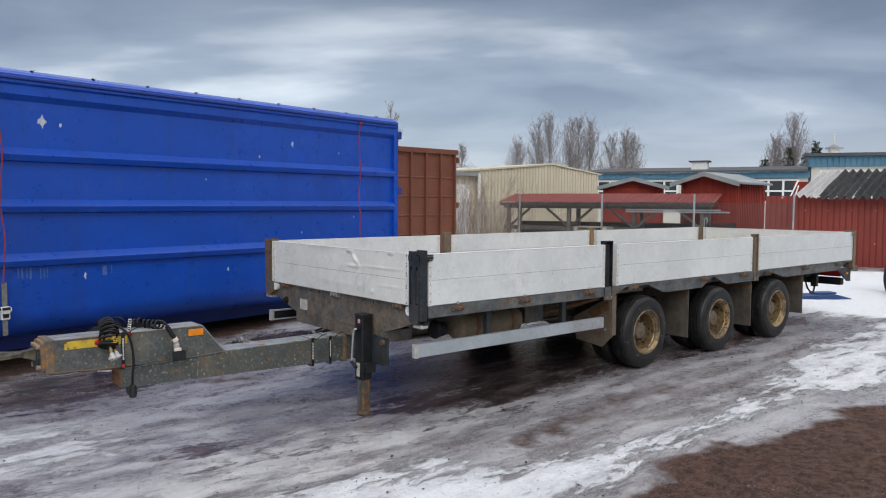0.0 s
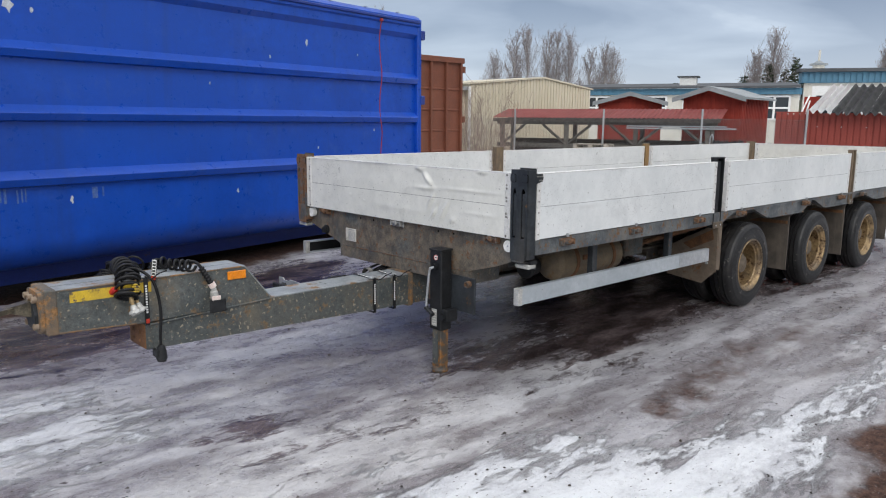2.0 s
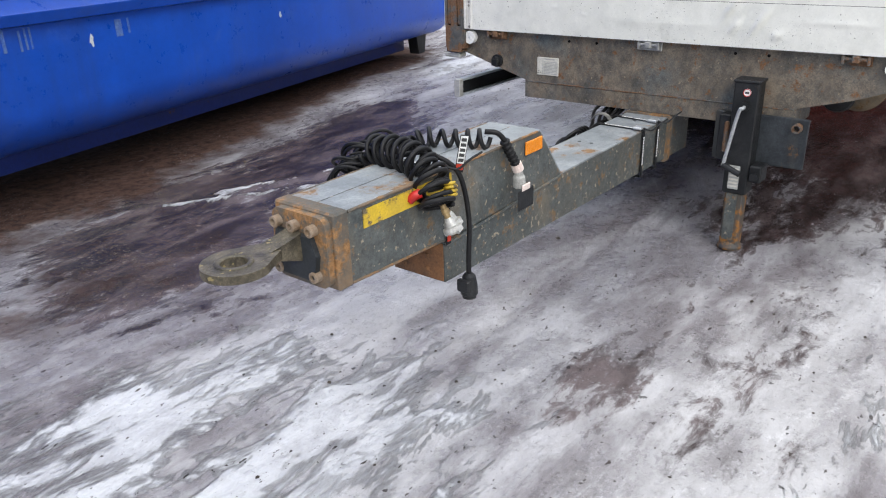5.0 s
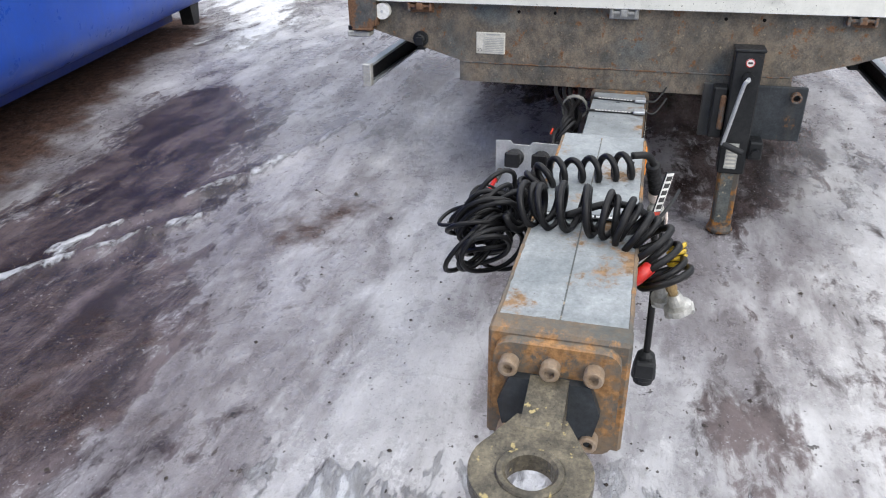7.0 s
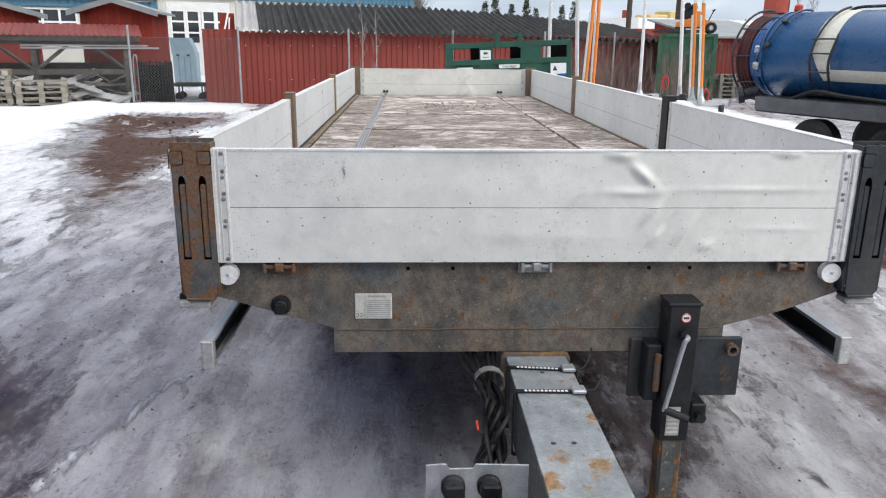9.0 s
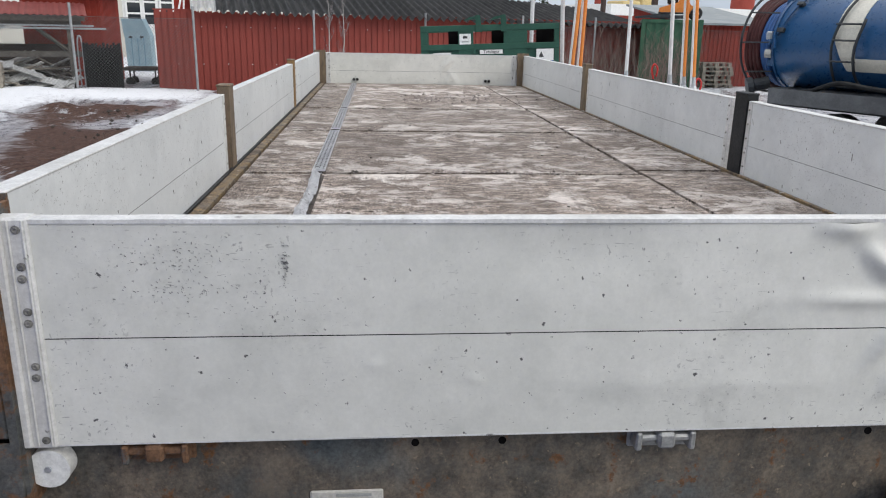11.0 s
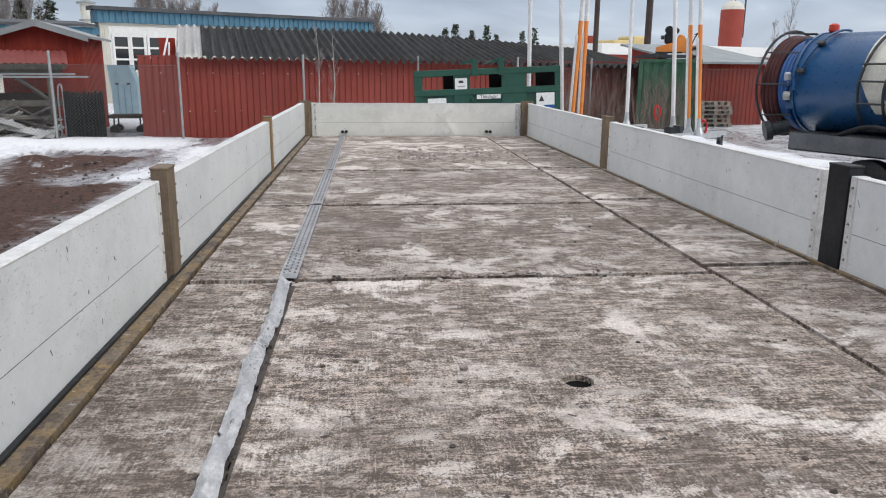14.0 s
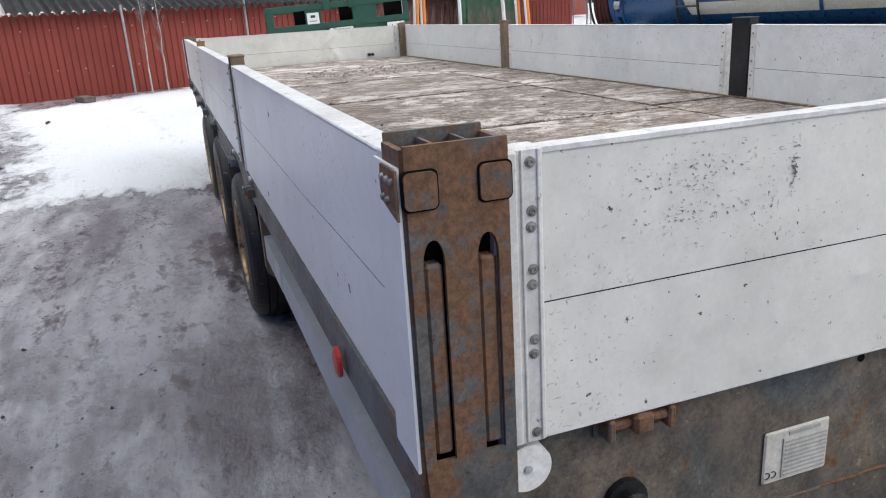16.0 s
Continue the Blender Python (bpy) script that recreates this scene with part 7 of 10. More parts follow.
part("tight_spiral", tube(bmesh.new(), coil([(-1.62, 0.185, 0.735), (-1.4, 0.21, 0.67), (-1.1, 0.215, 0.56), (-0.87, 0.205, 0.47)], 0.0215, 19, 14, wob=0.15), 0.0072, 7), HOSE, air, smooth=True)
part("red_fitting", tube(bmesh.new(), [(-0.97, 0.395, 0.44), (-0.90, 0.39, 0.445), (-0.80, 0.385, 0.455)], 0.0085, 10), REDP, air, "red hose fitting")
part("hose_nipple", tube(bmesh.new(), [(-0.80, 0.385, 0.455), (-0.72, 0.38, 0.46)], 0.014, 8), RUSTY, air, "rusty hose nipple on the socket plate")
part("yellow_fitting", tube(bmesh.new(), [(-0.88, 0.205, 0.468), (-0.81, 0.20, 0.452), (-0.76, 0.198, 0.448)], 0.0125, 10), YELLOW, air, "yellow hose fitting")
part("yellow_fitting", tube(bmesh.new(), [(-0.76, 0.198, 0.448), (-0.715, 0.195, 0.445)], 0.009, 8), RUSTY, air)
part("red_ring", tube(bmesh.new(), smooth_path([(-2.005, -0.135, 0.758), (-2.0, -0.150, 0.772), (-1.985, -0.163, 0.780)], 4), 0.0150, 10), REDP, air, "red hose collar", smooth=True)
part("yellow_ring", tube(bmesh.new(), coil([(-1.905, -0.215, 0.800), (-1.915, -0.222, 0.760)], 0.017, 3.5, 12), 0.0052, 6), YELLOW, air, "yellow hose sleeve", smooth=True)
for dx, dy, tilt in ((0.0, 0.0, 0.10), (0.030, 0.028, 0.22)):
    c0 = Vector((-1.935 + dx, -0.205 + dy, 0.735))
    ax_ = Vector((tilt, -0.42, -1)).normalized()
    part("hose_nipple", lathe(bmesh.new(), c0, ax_, [(0, 0.010), (0.012, 0.010), (0.013, 0.0125), (0.030, 0.0125), (0.031, 0.010), (0.045, 0.010)], 12), BRASS, air, "dull brass hose nipple")
    cp = part("hose_coupling", lathe(bmesh.new(), c0 + ax_ * 0.043, ax_, [(0, 0.013), (0.012, 0.017), (0.026, 0.019), (0.030, 0.030), (0.044, 0.031), (0.046, 0.020), (0.052, 0.018)], 16), CLAW, air, "pale cast aluminium hose coupling")
    d, u, v = frame_axes(ax_)
    for q in (-1, 1):
        p = c0 + ax_ * 0.084 + u * 0.024 * q
        part("claw", tube(bmesh.new(), [p - v * 0.012, p + v * 0.012 + ax_ * 0.006], 0.0085, 6), CLAW, cp)

hang = empty("hanging_cable", "black cable with a plug hanging beside the drawbar", "cable")
part("lead", tube(bmesh.new(), smooth_path([(-1.90, 0.02, 0.84), (-1.86, -0.08, 0.86), (-1.80, -0.16, 0.80), (-1.775, -0.185, 0.65), (-1.785, -0.19, 0.50), (-1.785, -0.19, 0.43)], 10), 0.0085, 8), HOSE, hang, smooth=True)
part("plug", lathe(bmesh.new(), (-1.785, -0.19, 0.445), (0, 0, -1), [(0, 0.012), (0.01, 0.022), (0.04, 0.028), (0.075, 0.030), (0.08, 0.024), (0.09, 0.024)], 16), BLACKP, hang, "black round plug")
part("plug_collar", bx(-1.825, -1.805, -0.215, -0.165, 0.385, 0.43, bevel=0.005), BLACKP, hang)


def band(name, x, z0, z1, y0, y1, lean, label, marks=True):
    """A lashing strap round the bar with a row of printed bars."""
    o = empty(name, label, "strap", "straps on the drawbar")
    w = 0.0115
    bm = bmesh.new()
    ring = [(y0, z0), (y1, z0), (y1, z1), (y0, z1)]
    for i in range(4):
        (ya, za), (yb, zb) = ring[i], ring[(i + 1) % 4]
        sh = [lean * f for f in ((0, 1) if i == 0 else (1, 1) if i == 1 else (1, 0) if i == 2 else (0, 0))]
        t = 0.003
        if i % 2 == 0:
            s = -1 if i == 0 else 1
            prism(bm, [(x - w + sh[0], ya), (x + w + sh[0], ya), (x + w + sh[1], yb), (x - w + sh[1], yb)], "z", za, za + s * t)
        else:
            s = 1 if i == 1 else -1
            box(bm, x - w + sh[0], x + w + sh[0], min(ya, ya + s * t), max(ya, ya + s * t), min(za, zb), max(za, zb))
    part("webbing", bm, BLACKP, o)
    bm = bmesh.new()
    if marks:
        n = 11
        for k in range(n):
            f0, f1 = 0.14 + 0.62 * k / n, 0.14 + 0.62 * (k + 0.66) / n
            ya, yb = y1 + (y0 - y1) * f0, y1 + (y0 - y1) * f1
            sx = lean * (1 - (f0 + f1) / 2)
            box(bm, x + sx - w * 0.45, x + sx + w * 0.45, min(ya, yb), max(ya, yb), z1 + 0.003, z1 + 0.0042)
            za, zb = z1 - (z1 - z0) * f0, z1 - (z1 - z0) * f1
            box(bm, x - w * 0.45, x + w * 0.45, y0 - 0.0042, y0 - 0.003, min(za, zb), max(za, zb))
        part("printed_bars", bm, WHITEP, o, kind="stuff")
    part("buckle", bx(x - 0.024, x + 0.024, y0 + 0.004, y0 + 0.05, z1 + 0.002, z1 + 0.016, bevel=0.004), GALV, o, "steel cam buckle")
    part("loose_end", tube(bmesh.new(), smooth_path([(x, y0 + 0.01, z1 + 0.01), (x + 0.02, y0 - 0.03, z1 + 0.0), (x + 0.05, y0 - 0.06, z1 + 0.03), (x + 0.09, y0 - 0.075, z1 + 0.045)], 6), 0.004, 6), BLACKP, o)
    return o


band("lashing_strap", -0.30, 0.365, 0.594, YA - 0.004, YB + 0.004, 0.01, "black lashing strap with white print round the drawbar")
band("lashing_strap", -0.13, 0.365, 0.594, YA - 0.004, YB + 0.004, 0.03, "black lashing strap with white print round the drawbar")
nose_strap = band("lashing_strap", -1.83, 0.555, 0.81, YA - 0.006, YB + 0.006, -0.01, "black lashing strap with white and red print over the hoses")
bm = bmesh.new()
box(bm, -1.839, -1.821, YA - 0.0115, YA - 0.0098, 0.565, 0.59)
part("red_print", bm, REDTAPE, nose_strap)
tag_m = Matrix.Translation((-1.797, YA - 0.030, 0.795)) @ Matrix.Rotation(radians(-42), 4, "Z") @ Matrix.Rotation(radians(9), 4, "Y") @ Matrix.Rotation(radians(7), 4, "X")
end = part("raised_end", bx(-0.0135, 0.0135, -0.0012, 0.0012, 0.0, 0.125, m=tag_m), BLACKP, nose_strap, "stiff printed strap end")
part("print_field", bx(-0.0115, 0.0115, -0.0020, -0.0013, 0.030, 0.122, m=tag_m), WHITEP, end)
bm = bmesh.new()
for k in range(5):
    box(bm, -0.0085, 0.0085, -0.0027, -0.0021, 0.036 + 0.017 * k, 0.047 + 0.017 * k, m=tag_m)
part("printed_bars", bm, INK, end, kind="stuff")
part("red_print", bx(-0.0115, 0.0115, -0.0020, -0.0013, 0.008, 0.028, m=tag_m), REDTAPE, end)

bundle = empty("hose_bundle", "bundle of black hoses tied beside the drawbar", "hose")
rng = random.Random(11)
for k in range(7):
    y = 0.14 + 0.016 * k
    part("hose_run", tube(bmesh.new(), smooth_path([(0.25, y + 0.02, 0.62), (0.0, y + rng.uniform(-0.02, 0.03), 0.57 + rng.uniform(-0.02, 0.02)), (-0.2, 0.15 + rng.uniform(-0.02, 0.05), 0.53 + rng.uniform(-0.03, 0.03)),
                          (-0.45, 0.16 + rng.uniform(-0.02, 0.05), 0.50 + rng.uniform(-0.04, 0.04)), (-0.58, 0.17 + 0.015 * k, 0.48), (-0.66, 0.16 + 0.02 * k, 0.45), (-0.70, 0.15 + 0.025 * k, 0.42)], 6), 0.009, 7), HOSE, bundle, smooth=True)
for k in range(4):
    c = Vector((-0.28 - 0.05 * k, 0.185, 0.50))
    d, u, v = frame_axes((0.3, 1.0, 0.2 * k))
    part("loop", tube(bmesh.new(), [c + (u * math.cos(a) + v * math.sin(a) * 1.4) * (0.045 + 0.008 * k) for a in (2 * math.pi * i / 20 for i in range(20))], 0.008, 7, True), HOSE, bundle, smooth=True)
part("tie", lathe(bmesh.new(), (-0.14, 0.165, 0.55), (1, 0, 0.1), [(0, 0.052), (0, 0.056), (0.03, 0.056), (0.03, 0.052)], 14, True), WEBBING, bundle)
part("red_tag", bx(-0.42, -0.36, 0.225, 0.232, 0.52, 0.527), REDTAPE, bundle)

# ---- stones and crumbs on the bed and the ice ----
def pebbles(name, spots, material, label, cat, seed):
    rng = random.Random(seed)
    verts, faces = [], []
    for x, y, z, r in spots:
        n0 = len(verts)
        for a, b, c in ((1, 0, 0), (-1, 0, 0), (0, 1, 0), (0, -1, 0), (0, 0, 1), (0, 0, -0.5)):
            k = r * rng.uniform(0.6, 1.25)
            verts.append((x + a * k, y + b * k, z + c * k * 0.8 + r * 0.25))
        for f in ((0, 2, 4), (2, 1, 4), (1, 3, 4), (3, 0, 4), (2, 0, 5), (1, 2, 5), (3, 1, 5), (0, 3, 5)):
            faces.append([n0 + i for i in f])
    me = bpy.data.meshes.new(name)
    me.from_pydata(verts, [], faces)
    me.materials.append(material)
    return tagged(new(name, me), label, cat, kind="stuff")


rng = random.Random(3)
spots = [(rng.gauss(5.9, 0.30), rng.gauss(-0.22, 0.30), BED, rng.uniform(0.006, 0.02)) for _ in range(170)]
spots += [(rng.gauss(5.75, 0.1), rng.gauss(0.2, 0.08), BED, rng.uniform(0.006, 0.018)) for _ in range(30)]
spots += [(rng.gauss(2.19, 0.03), rng.uniform(-0.2, 0.3), BED, rng.uniform(0.005, 0.017)) for _ in range(36)]
spots += [(rng.uniform(0.6, 7.5), rng.uniform(-1.1, 1.1), BED, rng.uniform(0.003, 0.009)) for _ in range(220)]
spots += [(rng.uniform(0.3, 0.9), rng.uniform(-1.0, -0.3), BED, rng.uniform(0.005, 0.014)) for _ in range(26)]
pebbles("gravel", spots, STONE, "scattered grey gravel and crumbs on the plywood bed", "gravel", 4)
solo("pale_stone", bx(-0.010, 0.010, -0.008, 0.008, 0, 0.010, bevel=0.003), STONE, "pale stone lying on the plywood bed", "stone", m=pose(1.375, 0.283, BED + 0.001, 5, 0, 30))
solo("pale_stone", bx(-0.007, 0.007, -0.006, 0.006, 0, 0.008, bevel=0.003), LABELM, "small pale stone on the plywood bed", "stone", m=pose(1.90, 0.304, BED + 0.001, 0, 8, 12))
spots = []
for _ in range(900):
    x, y = rng.uniform(-3.4, 5.5), rng.uniform(-3.5, 3.5)
    spots.append((x, y, ground_z(x, y) - 0.004, rng.uniform(0.003, 0.010) * (1.8 if rng.random() < 0.06 else 1)))
pebbles("leaf_crumbs", spots, CLOD, "dark leaf crumbs and grit scattered on the ice", "debris", 6)

spots = []
for _ in range(150):
    f, g = rng.random(), rng.gauss(0, 0.33)
    x = 6.5 + 8.2 * f
    y = 3.75 + 1.9 * f + g * (1.0 + 1.6 * f)
    spots.append((x, y, ground_z(x, y) + 0.01, rng.uniform(0.008, 0.03) * (1 + f) * (0.6 if rng.random() < 0.7 else 1.2)))
pebbles("dirt_clods", spots, CLOD, "dark brown clods of frozen dirt on the melting ground", "dirt", 8)


# ---- blue tipping container beside the trailer ----
CY = radians(11.5)


def blue_container():
    """Local x runs along the side from the far end, y into the body, z up."""
    m = Matrix.Translation((3.52, 3.90, 0.02)) @ Matrix.Rotation(CY + math.pi, 4, "Z") @ Matrix.Scale(-1, 4, (0, 1, 0))
    # mirrored axes are baked into the meshes so that the parent stays a plain pose
    base = Matrix.Translation((3.52, 3.90, 0.02)) @ Matrix.Rotation(CY, 4, "Z")
    o = empty("tipping_container", "tall blue steel container with three ribs, scratched and dusty", "container", m=base)
    L, D, H = -9.0, 2.35, 3.01
    turn = [(0.30 * (1 - math.cos(radians(9 * k))), 0.63 - 0.30 * math.sin(radians(9 * k))) for k in range(11)]
    side = [(0.0, H - 0.28), (0.0, 1.6), (0.0, 1.0)] + turn + [(D - y, z) for y, z in turn[::-1]] + [(D, 1.0), (D, 1.6), (D, H - 0.28)]
    bm = bmesh.new()
    rows = [[bm.verts.new((L * k / 12, y, z)) for y, z in side] for k in range(13)]
    for a, c in zip(rows, rows[1:]):
        for i in range(len(side) - 1):
            bm.faces.new((a[i], a[i + 1], c[i + 1], c[i]))
    part("body", bm, BLUE, o, smooth=True)
    for x0, x1 in ((-0.012, -0.001), (L + 0.001, L + 0.012)):
        part("end_wall", prism(bmesh.new(), side, "x", x0, x1), BLUE, o)
    for z in (2.245, 1.735, 1.195):
        part("rib", prism(bmesh.new(), [(0.002, z), (-0.066, z - 0.064), (-0.071, z - 0.070), (-0.070, z - 0.077), (-0.048, z - 0.130), (0.002, z - 0.142)], "x", L, -0.06), BLUE, o)
    part("top_rail", prism(bmesh.new(), [(0.002, H - 0.31), (-0.05, H - 0.25), (-0.05, H - 0.16), (-0.075, H - 0.14), (-0.075, H - 0.06), (-0.045, H - 0.03), (0.02, H), (0.16, H), (0.16, H - 0.31)], "x", L, -0.03), BLUE, o)
    part("rail_lip", prism(bmesh.new(), [(-0.079, H - 0.115), (-0.095, H - 0.105), (-0.095, H - 0.085), (-0.074, H - 0.075)], "x", L, -0.05), BLUEDK, o)
    part("back_rail", bx(L, -0.03, D - 0.1, D + 0.05, H - 0.3, H), BLUE, o)
    part("roof_sheet", bx(L, -0.03, 0.12, D - 0.06, H - 0.07, H - 0.03), BLUEDK, o)
    bm = bmesh.new()
    x = -0.4
    while x > L:
        box(bm, x - 0.03, x, -0.01, 0.03, H, H + 0.008)
        x -= 0.62
    part("tarp_hooks", bm, GALV, o, kind="stuff")
    part("end_post", bx(-0.065, 0.02, -0.06, 0.10, 0.55, H - 0.05, bevel=0.01), BLUE, o)
    part("end_post", bx(-0.065, 0.02, D - 0.10, D + 0.06, 0.55, H - 0.05, bevel=0.01), BLUE, o)
    part("door", bx(0.02, 0.06, 0.08, D - 0.08, 0.42, H - 0.12, bevel=0.01), BLUE, o, "blue steel rear door")
    for z in (H - 0.25, 1.9, 0.9):
        part("hinge", bx(0.0, 0.085, -0.075, 0.0, z - 0.06, z + 0.06, bevel=0.01), BLUEDK, o)
    part("latch_rod", cyl(bmesh.new(), (0.075, 0.25, 0.6), (0.075, 0.25, H - 0.2), 0.018, 10), BLUEDK, o)
    for k, (mm, z) in enumerate(((YELLOW, 0.86), (REDP, 1.0), (YELLOW, 1.14), (REDP, 1.28))):
        part("edge_marking", bx(0.0203, 0.0243, -0.05, 0.02, z, z + 0.14), mm, o)
    for y in (0.55, D - 0.65):
        part("skid", bx(L, -0.15, y, y + 0.12, 0.14, 0.34), BLUEDK, o)
        for x in (-0.75, -8.2):
            part("roller", cyl(bmesh.new(), (x, D / 2 - 0.1 + (y - D / 2) * 0.3, 0.15), (x, D / 2 + 0.1 + (y - D / 2) * 0.3, 0.15), 0.12, 18), BLACKP, o)
    part("rear_foot", prism(bmesh.new(), [(-0.05, 0.36), (-0.30, 0.36), (-0.24, 0.12), (-0.10, 0.12)], "y", 0.30, 0.42), BLACKP, o)
    chip = random.Random(31)
    for u, z, r in ((2.05, 2.50, 0.035), (5.3, 2.52, 0.05), (5.12, 2.50, 0.02), (2.6, 2.30, 0.02), (2.62, 2.22, 0.014), (3.4, 1.98, 0.015), (4.6, 1.62, 0.012), (6.2, 0.98, 0.05), (6.05, 0.97, 0.03), (4.9, 0.92, 0.03), (1.9, 1.30, 0.014), (7.0, 1.15, 0.02),
                    (3.1, 0.88, 0.022), (0.9, 1.5, 0.014), (1.2, 2.42, 0.012)):
        bm = bmesh.new()
        prism(bm, [(-u + r * (0.5 + chip.random()) * math.cos(a) * 0.7, z + r * (0.5 + chip.random()) * math.sin(a)) for a in (2 * math.pi * k / 9 for k in range(9))], "y", -0.0022, 0.0)
        part("paint_chip", bm, CHIP, o)
    for u, z, w, h in ((5.28, 0.93, 0.012, 0.115), (5.31, 0.93, 0.012, 0.115), (5.345, 0.925, 0.014, 0.11), (5.44, 0.93, 0.02, 0.12), (5.48, 0.94, 0.012, 0.12), (5.52, 0.94, 0.018, 0.12), (5.56, 0.945, 0.012, 0.11),
                       (4.66, 0.92, 0.05, 0.10), (4.60, 0.93, 0.016, 0.09)):
        part("faded_bar", bx(-u - w, -u, -0.0022, 0.0, z, z + h), FADED, o)
    part("seam", tube(bmesh.new(), [(L, 0.004, 0.70), (-0.1, 0.004, 0.70)], 0.004, 5), BLUE, o)
    return o


blue_container()


def yard(x, y, z=0.0, yaw=0.0):
    return Matrix.Translation((x, y, z)) @ Matrix.Rotation(radians(yaw), 4, "Z")


cdir = Vector((-math.cos(CY), -math.sin(CY), 0))
cout = Vector((math.sin(CY), -math.cos(CY), 0))
corner = Vector((3.52, 3.90, 0))


def on_side(u, v, z):
    return corner + cdir * u + cout * v + Vector((0, 0, z))


def tarp_rope(u, z0, z1, tail):
    o = empty("tarp_rope", "thin red tarpaulin rope hanging down the blue container", "rope", "tarpaulin ropes")
    pts = [on_side(u, 0.085, z1 + 0.0)] + [on_side(u + 0.012 * math.sin(k * 1.7), 0.066 + 0.012 * math.cos(k * 2.1), z1 - (z1 - z0) * k / 8) for k in range(1, 9)]
    part("cord", tube(bmesh.new(), smooth_path(pts, 4), 0.006, 6), ROPE, o)
    if tail:
        p = on_side(u, 0.05, z0)
        m = Matrix.Translation(p) @ Matrix.Rotation(CY, 4, "Z")
        part("webbing", bx(-0.024, 0.024, -0.006, 0.0, -0.50, 0.02, m=m), WEBBING, o, "grey strap end")
        bk = part("buckle", bx(-0.042, 0.042, -0.026, 0.004, -0.345, -0.215, bevel=0.006, m=m), SILVER, o, "bright steel ratchet buckle")
        part("spool", tube(bmesh.new(), [m @ Vector((-0.052, -0.026, -0.235)), m @ Vector((0.052, -0.026, -0.235))], 0.014, 10), BLACKP, bk)
        for q in (-1, 1):
            part("ratchet_gear", tube(bmesh.new(), [m @ Vector((q * 0.040, -0.028, -0.245)), m @ Vector((q * 0.046, -0.028, -0.245))], 0.026, 14), SILVER, bk)
        part("handle_slot", bx(-0.026, 0.026, -0.029, -0.0255, -0.325, -0.285, m=m), BLACKP, bk)
        part("buckle_bar", bx(-0.03, 0.03, -0.03, -0.012, -0.30, -0.285, m=m), BLACKP, o)
    else:
        part("knot", bx(-0.02, 0.02, -0.02, 0.02, -0.02, 0.02, bevel=0.008, m=Matrix.Translation(on_side(u, 0.085, z1))), ROPE, o)
    return o


tarp_rope(0.84, 1.05, 2.89, False)
tarp_rope(5.72, 0.92, 2.89, True)

# ---- rust-red ribbed container behind it ----
rc = empty("ribbed_container", "rust-red ribbed steel container", "container", m=yard(8.68, 8.38, 0.0, 3))
part("body", bx(-4.4, 0.0, 0.04, 2.3, 0.15, 2.95, bevel=0.01), RCONT, rc)
part("top_frame", bx(-4.42, 0.05, -0.03, 0.10, 2.90, 3.02, bevel=0.01), RCONT, rc)
x = -0.02
while x > -4.4:
    part("rib", bx(x - 0.05, x, -0.035, 0.045, 0.15, 2.92, bevel=0.008), RCONT, rc)
    x -= 0.47
for z in (0.5, 0.95, 1.4, 1.85, 2.3):
    part("swage", prism(bmesh.new(), [(0.041, z), (0.02, z + 0.02), (0.02, z + 0.04), (0.041, z + 0.06)], "x", -4.38, -0.03), RCONT, rc)
for z in (0.6, 1.6, 2.7):
    part("hinge", bx(-0.01, 0.07, -0.04, 0.06, z, z + 0.14, bevel=0.01), RCONT, rc)
for y in (0.4, 1.9):
    part("skid", bx(-4.3, -0.1, y, y + 0.15, -0.1, 0.15), DARK, rc)


# ---- buildings ----
def boards(parent, name, x0, x1, y, z0, z1, pitch, depth, material, top=None, proud=0.55):
    """Upright boards or sheet ribs along x on a wall face at y, each an object on one shared mesh; top(x) gives a gable's height."""
    first = None
    n = int((x1 - x0) / pitch)
    for k in range(n):
        x = x0 + pitch * (k + 0.5)
        h = (top(x) if top else z1) - z0
        if first is None:
            bm = bx(-pitch * proud / 2, pitch * proud / 2, -depth, 0, 0, 1)
            first = part(name, bm, material, parent)
            first.matrix_basis = Matrix.Translation((x, y, z0)) @ Matrix.Diagonal((1, 1, h, 1))
        else:
            share(name, first, parent, Matrix.Translation((x, y, z0)) @ Matrix.Diagonal((1, 1, h, 1)))


# long red shed with a dark corrugated roof; local x runs to the right along its front, y back
SH = yard(20.6, 6.32, -0.20, -78)
shed = empty("red_shed", "long red profiled-sheet shed with a dark corrugated roof", "shed", m=SH)
part("wall", bx(-0.2, 14.7, 0.0, 4.4, -0.1, 2.12), REDSHEET, shed)
boards(shed, "sheet_rib", -0.2, 14.7, 0.0, -0.1, 2.16, 0.17, 0.022, REDSHEET, proud=0.80)
part("wall_cap", bx(-0.22, 0.8, -0.03, 0.04, 2.16, 2.20), REDSHEET, shed)


def corrugated(name, parent, x0, x1, pitch, amp, y0, z0, y1, z1, material, label="", thick=0.01, z2=None):
    bm = bmesh.new()
    n = int((x1 - x0) / pitch * 10)
    rows = [[], []]
    for i in range(n + 1):
        x = x0 + (x1 - x0) * i / n
        d = amp * math.sin(2 * math.pi * (x - x0) / pitch)
        rows[0].append(bm.verts.new((x, y0 + 0.012 * noise.noise(Vector((x, 0, 0))), z0 + d)))
        rows[1].append(bm.verts.new((x, y1, z1 + d + ((z2 if z2 is not None else z1) - z1) * i / n)))
    for i in range(n):
        bm.faces.new((rows[0][i], rows[0][i + 1], rows[1][i + 1], rows[1][i]))
    bmesh.ops.solidify(bm, geom=bm.faces[:], thickness=thick)
    return part(name, bm, material, parent, label)


def ridge_z(q):
    return 3.12 - 0.55 * max(0.0, (q - 6.0) / 9.0) ** 1.2


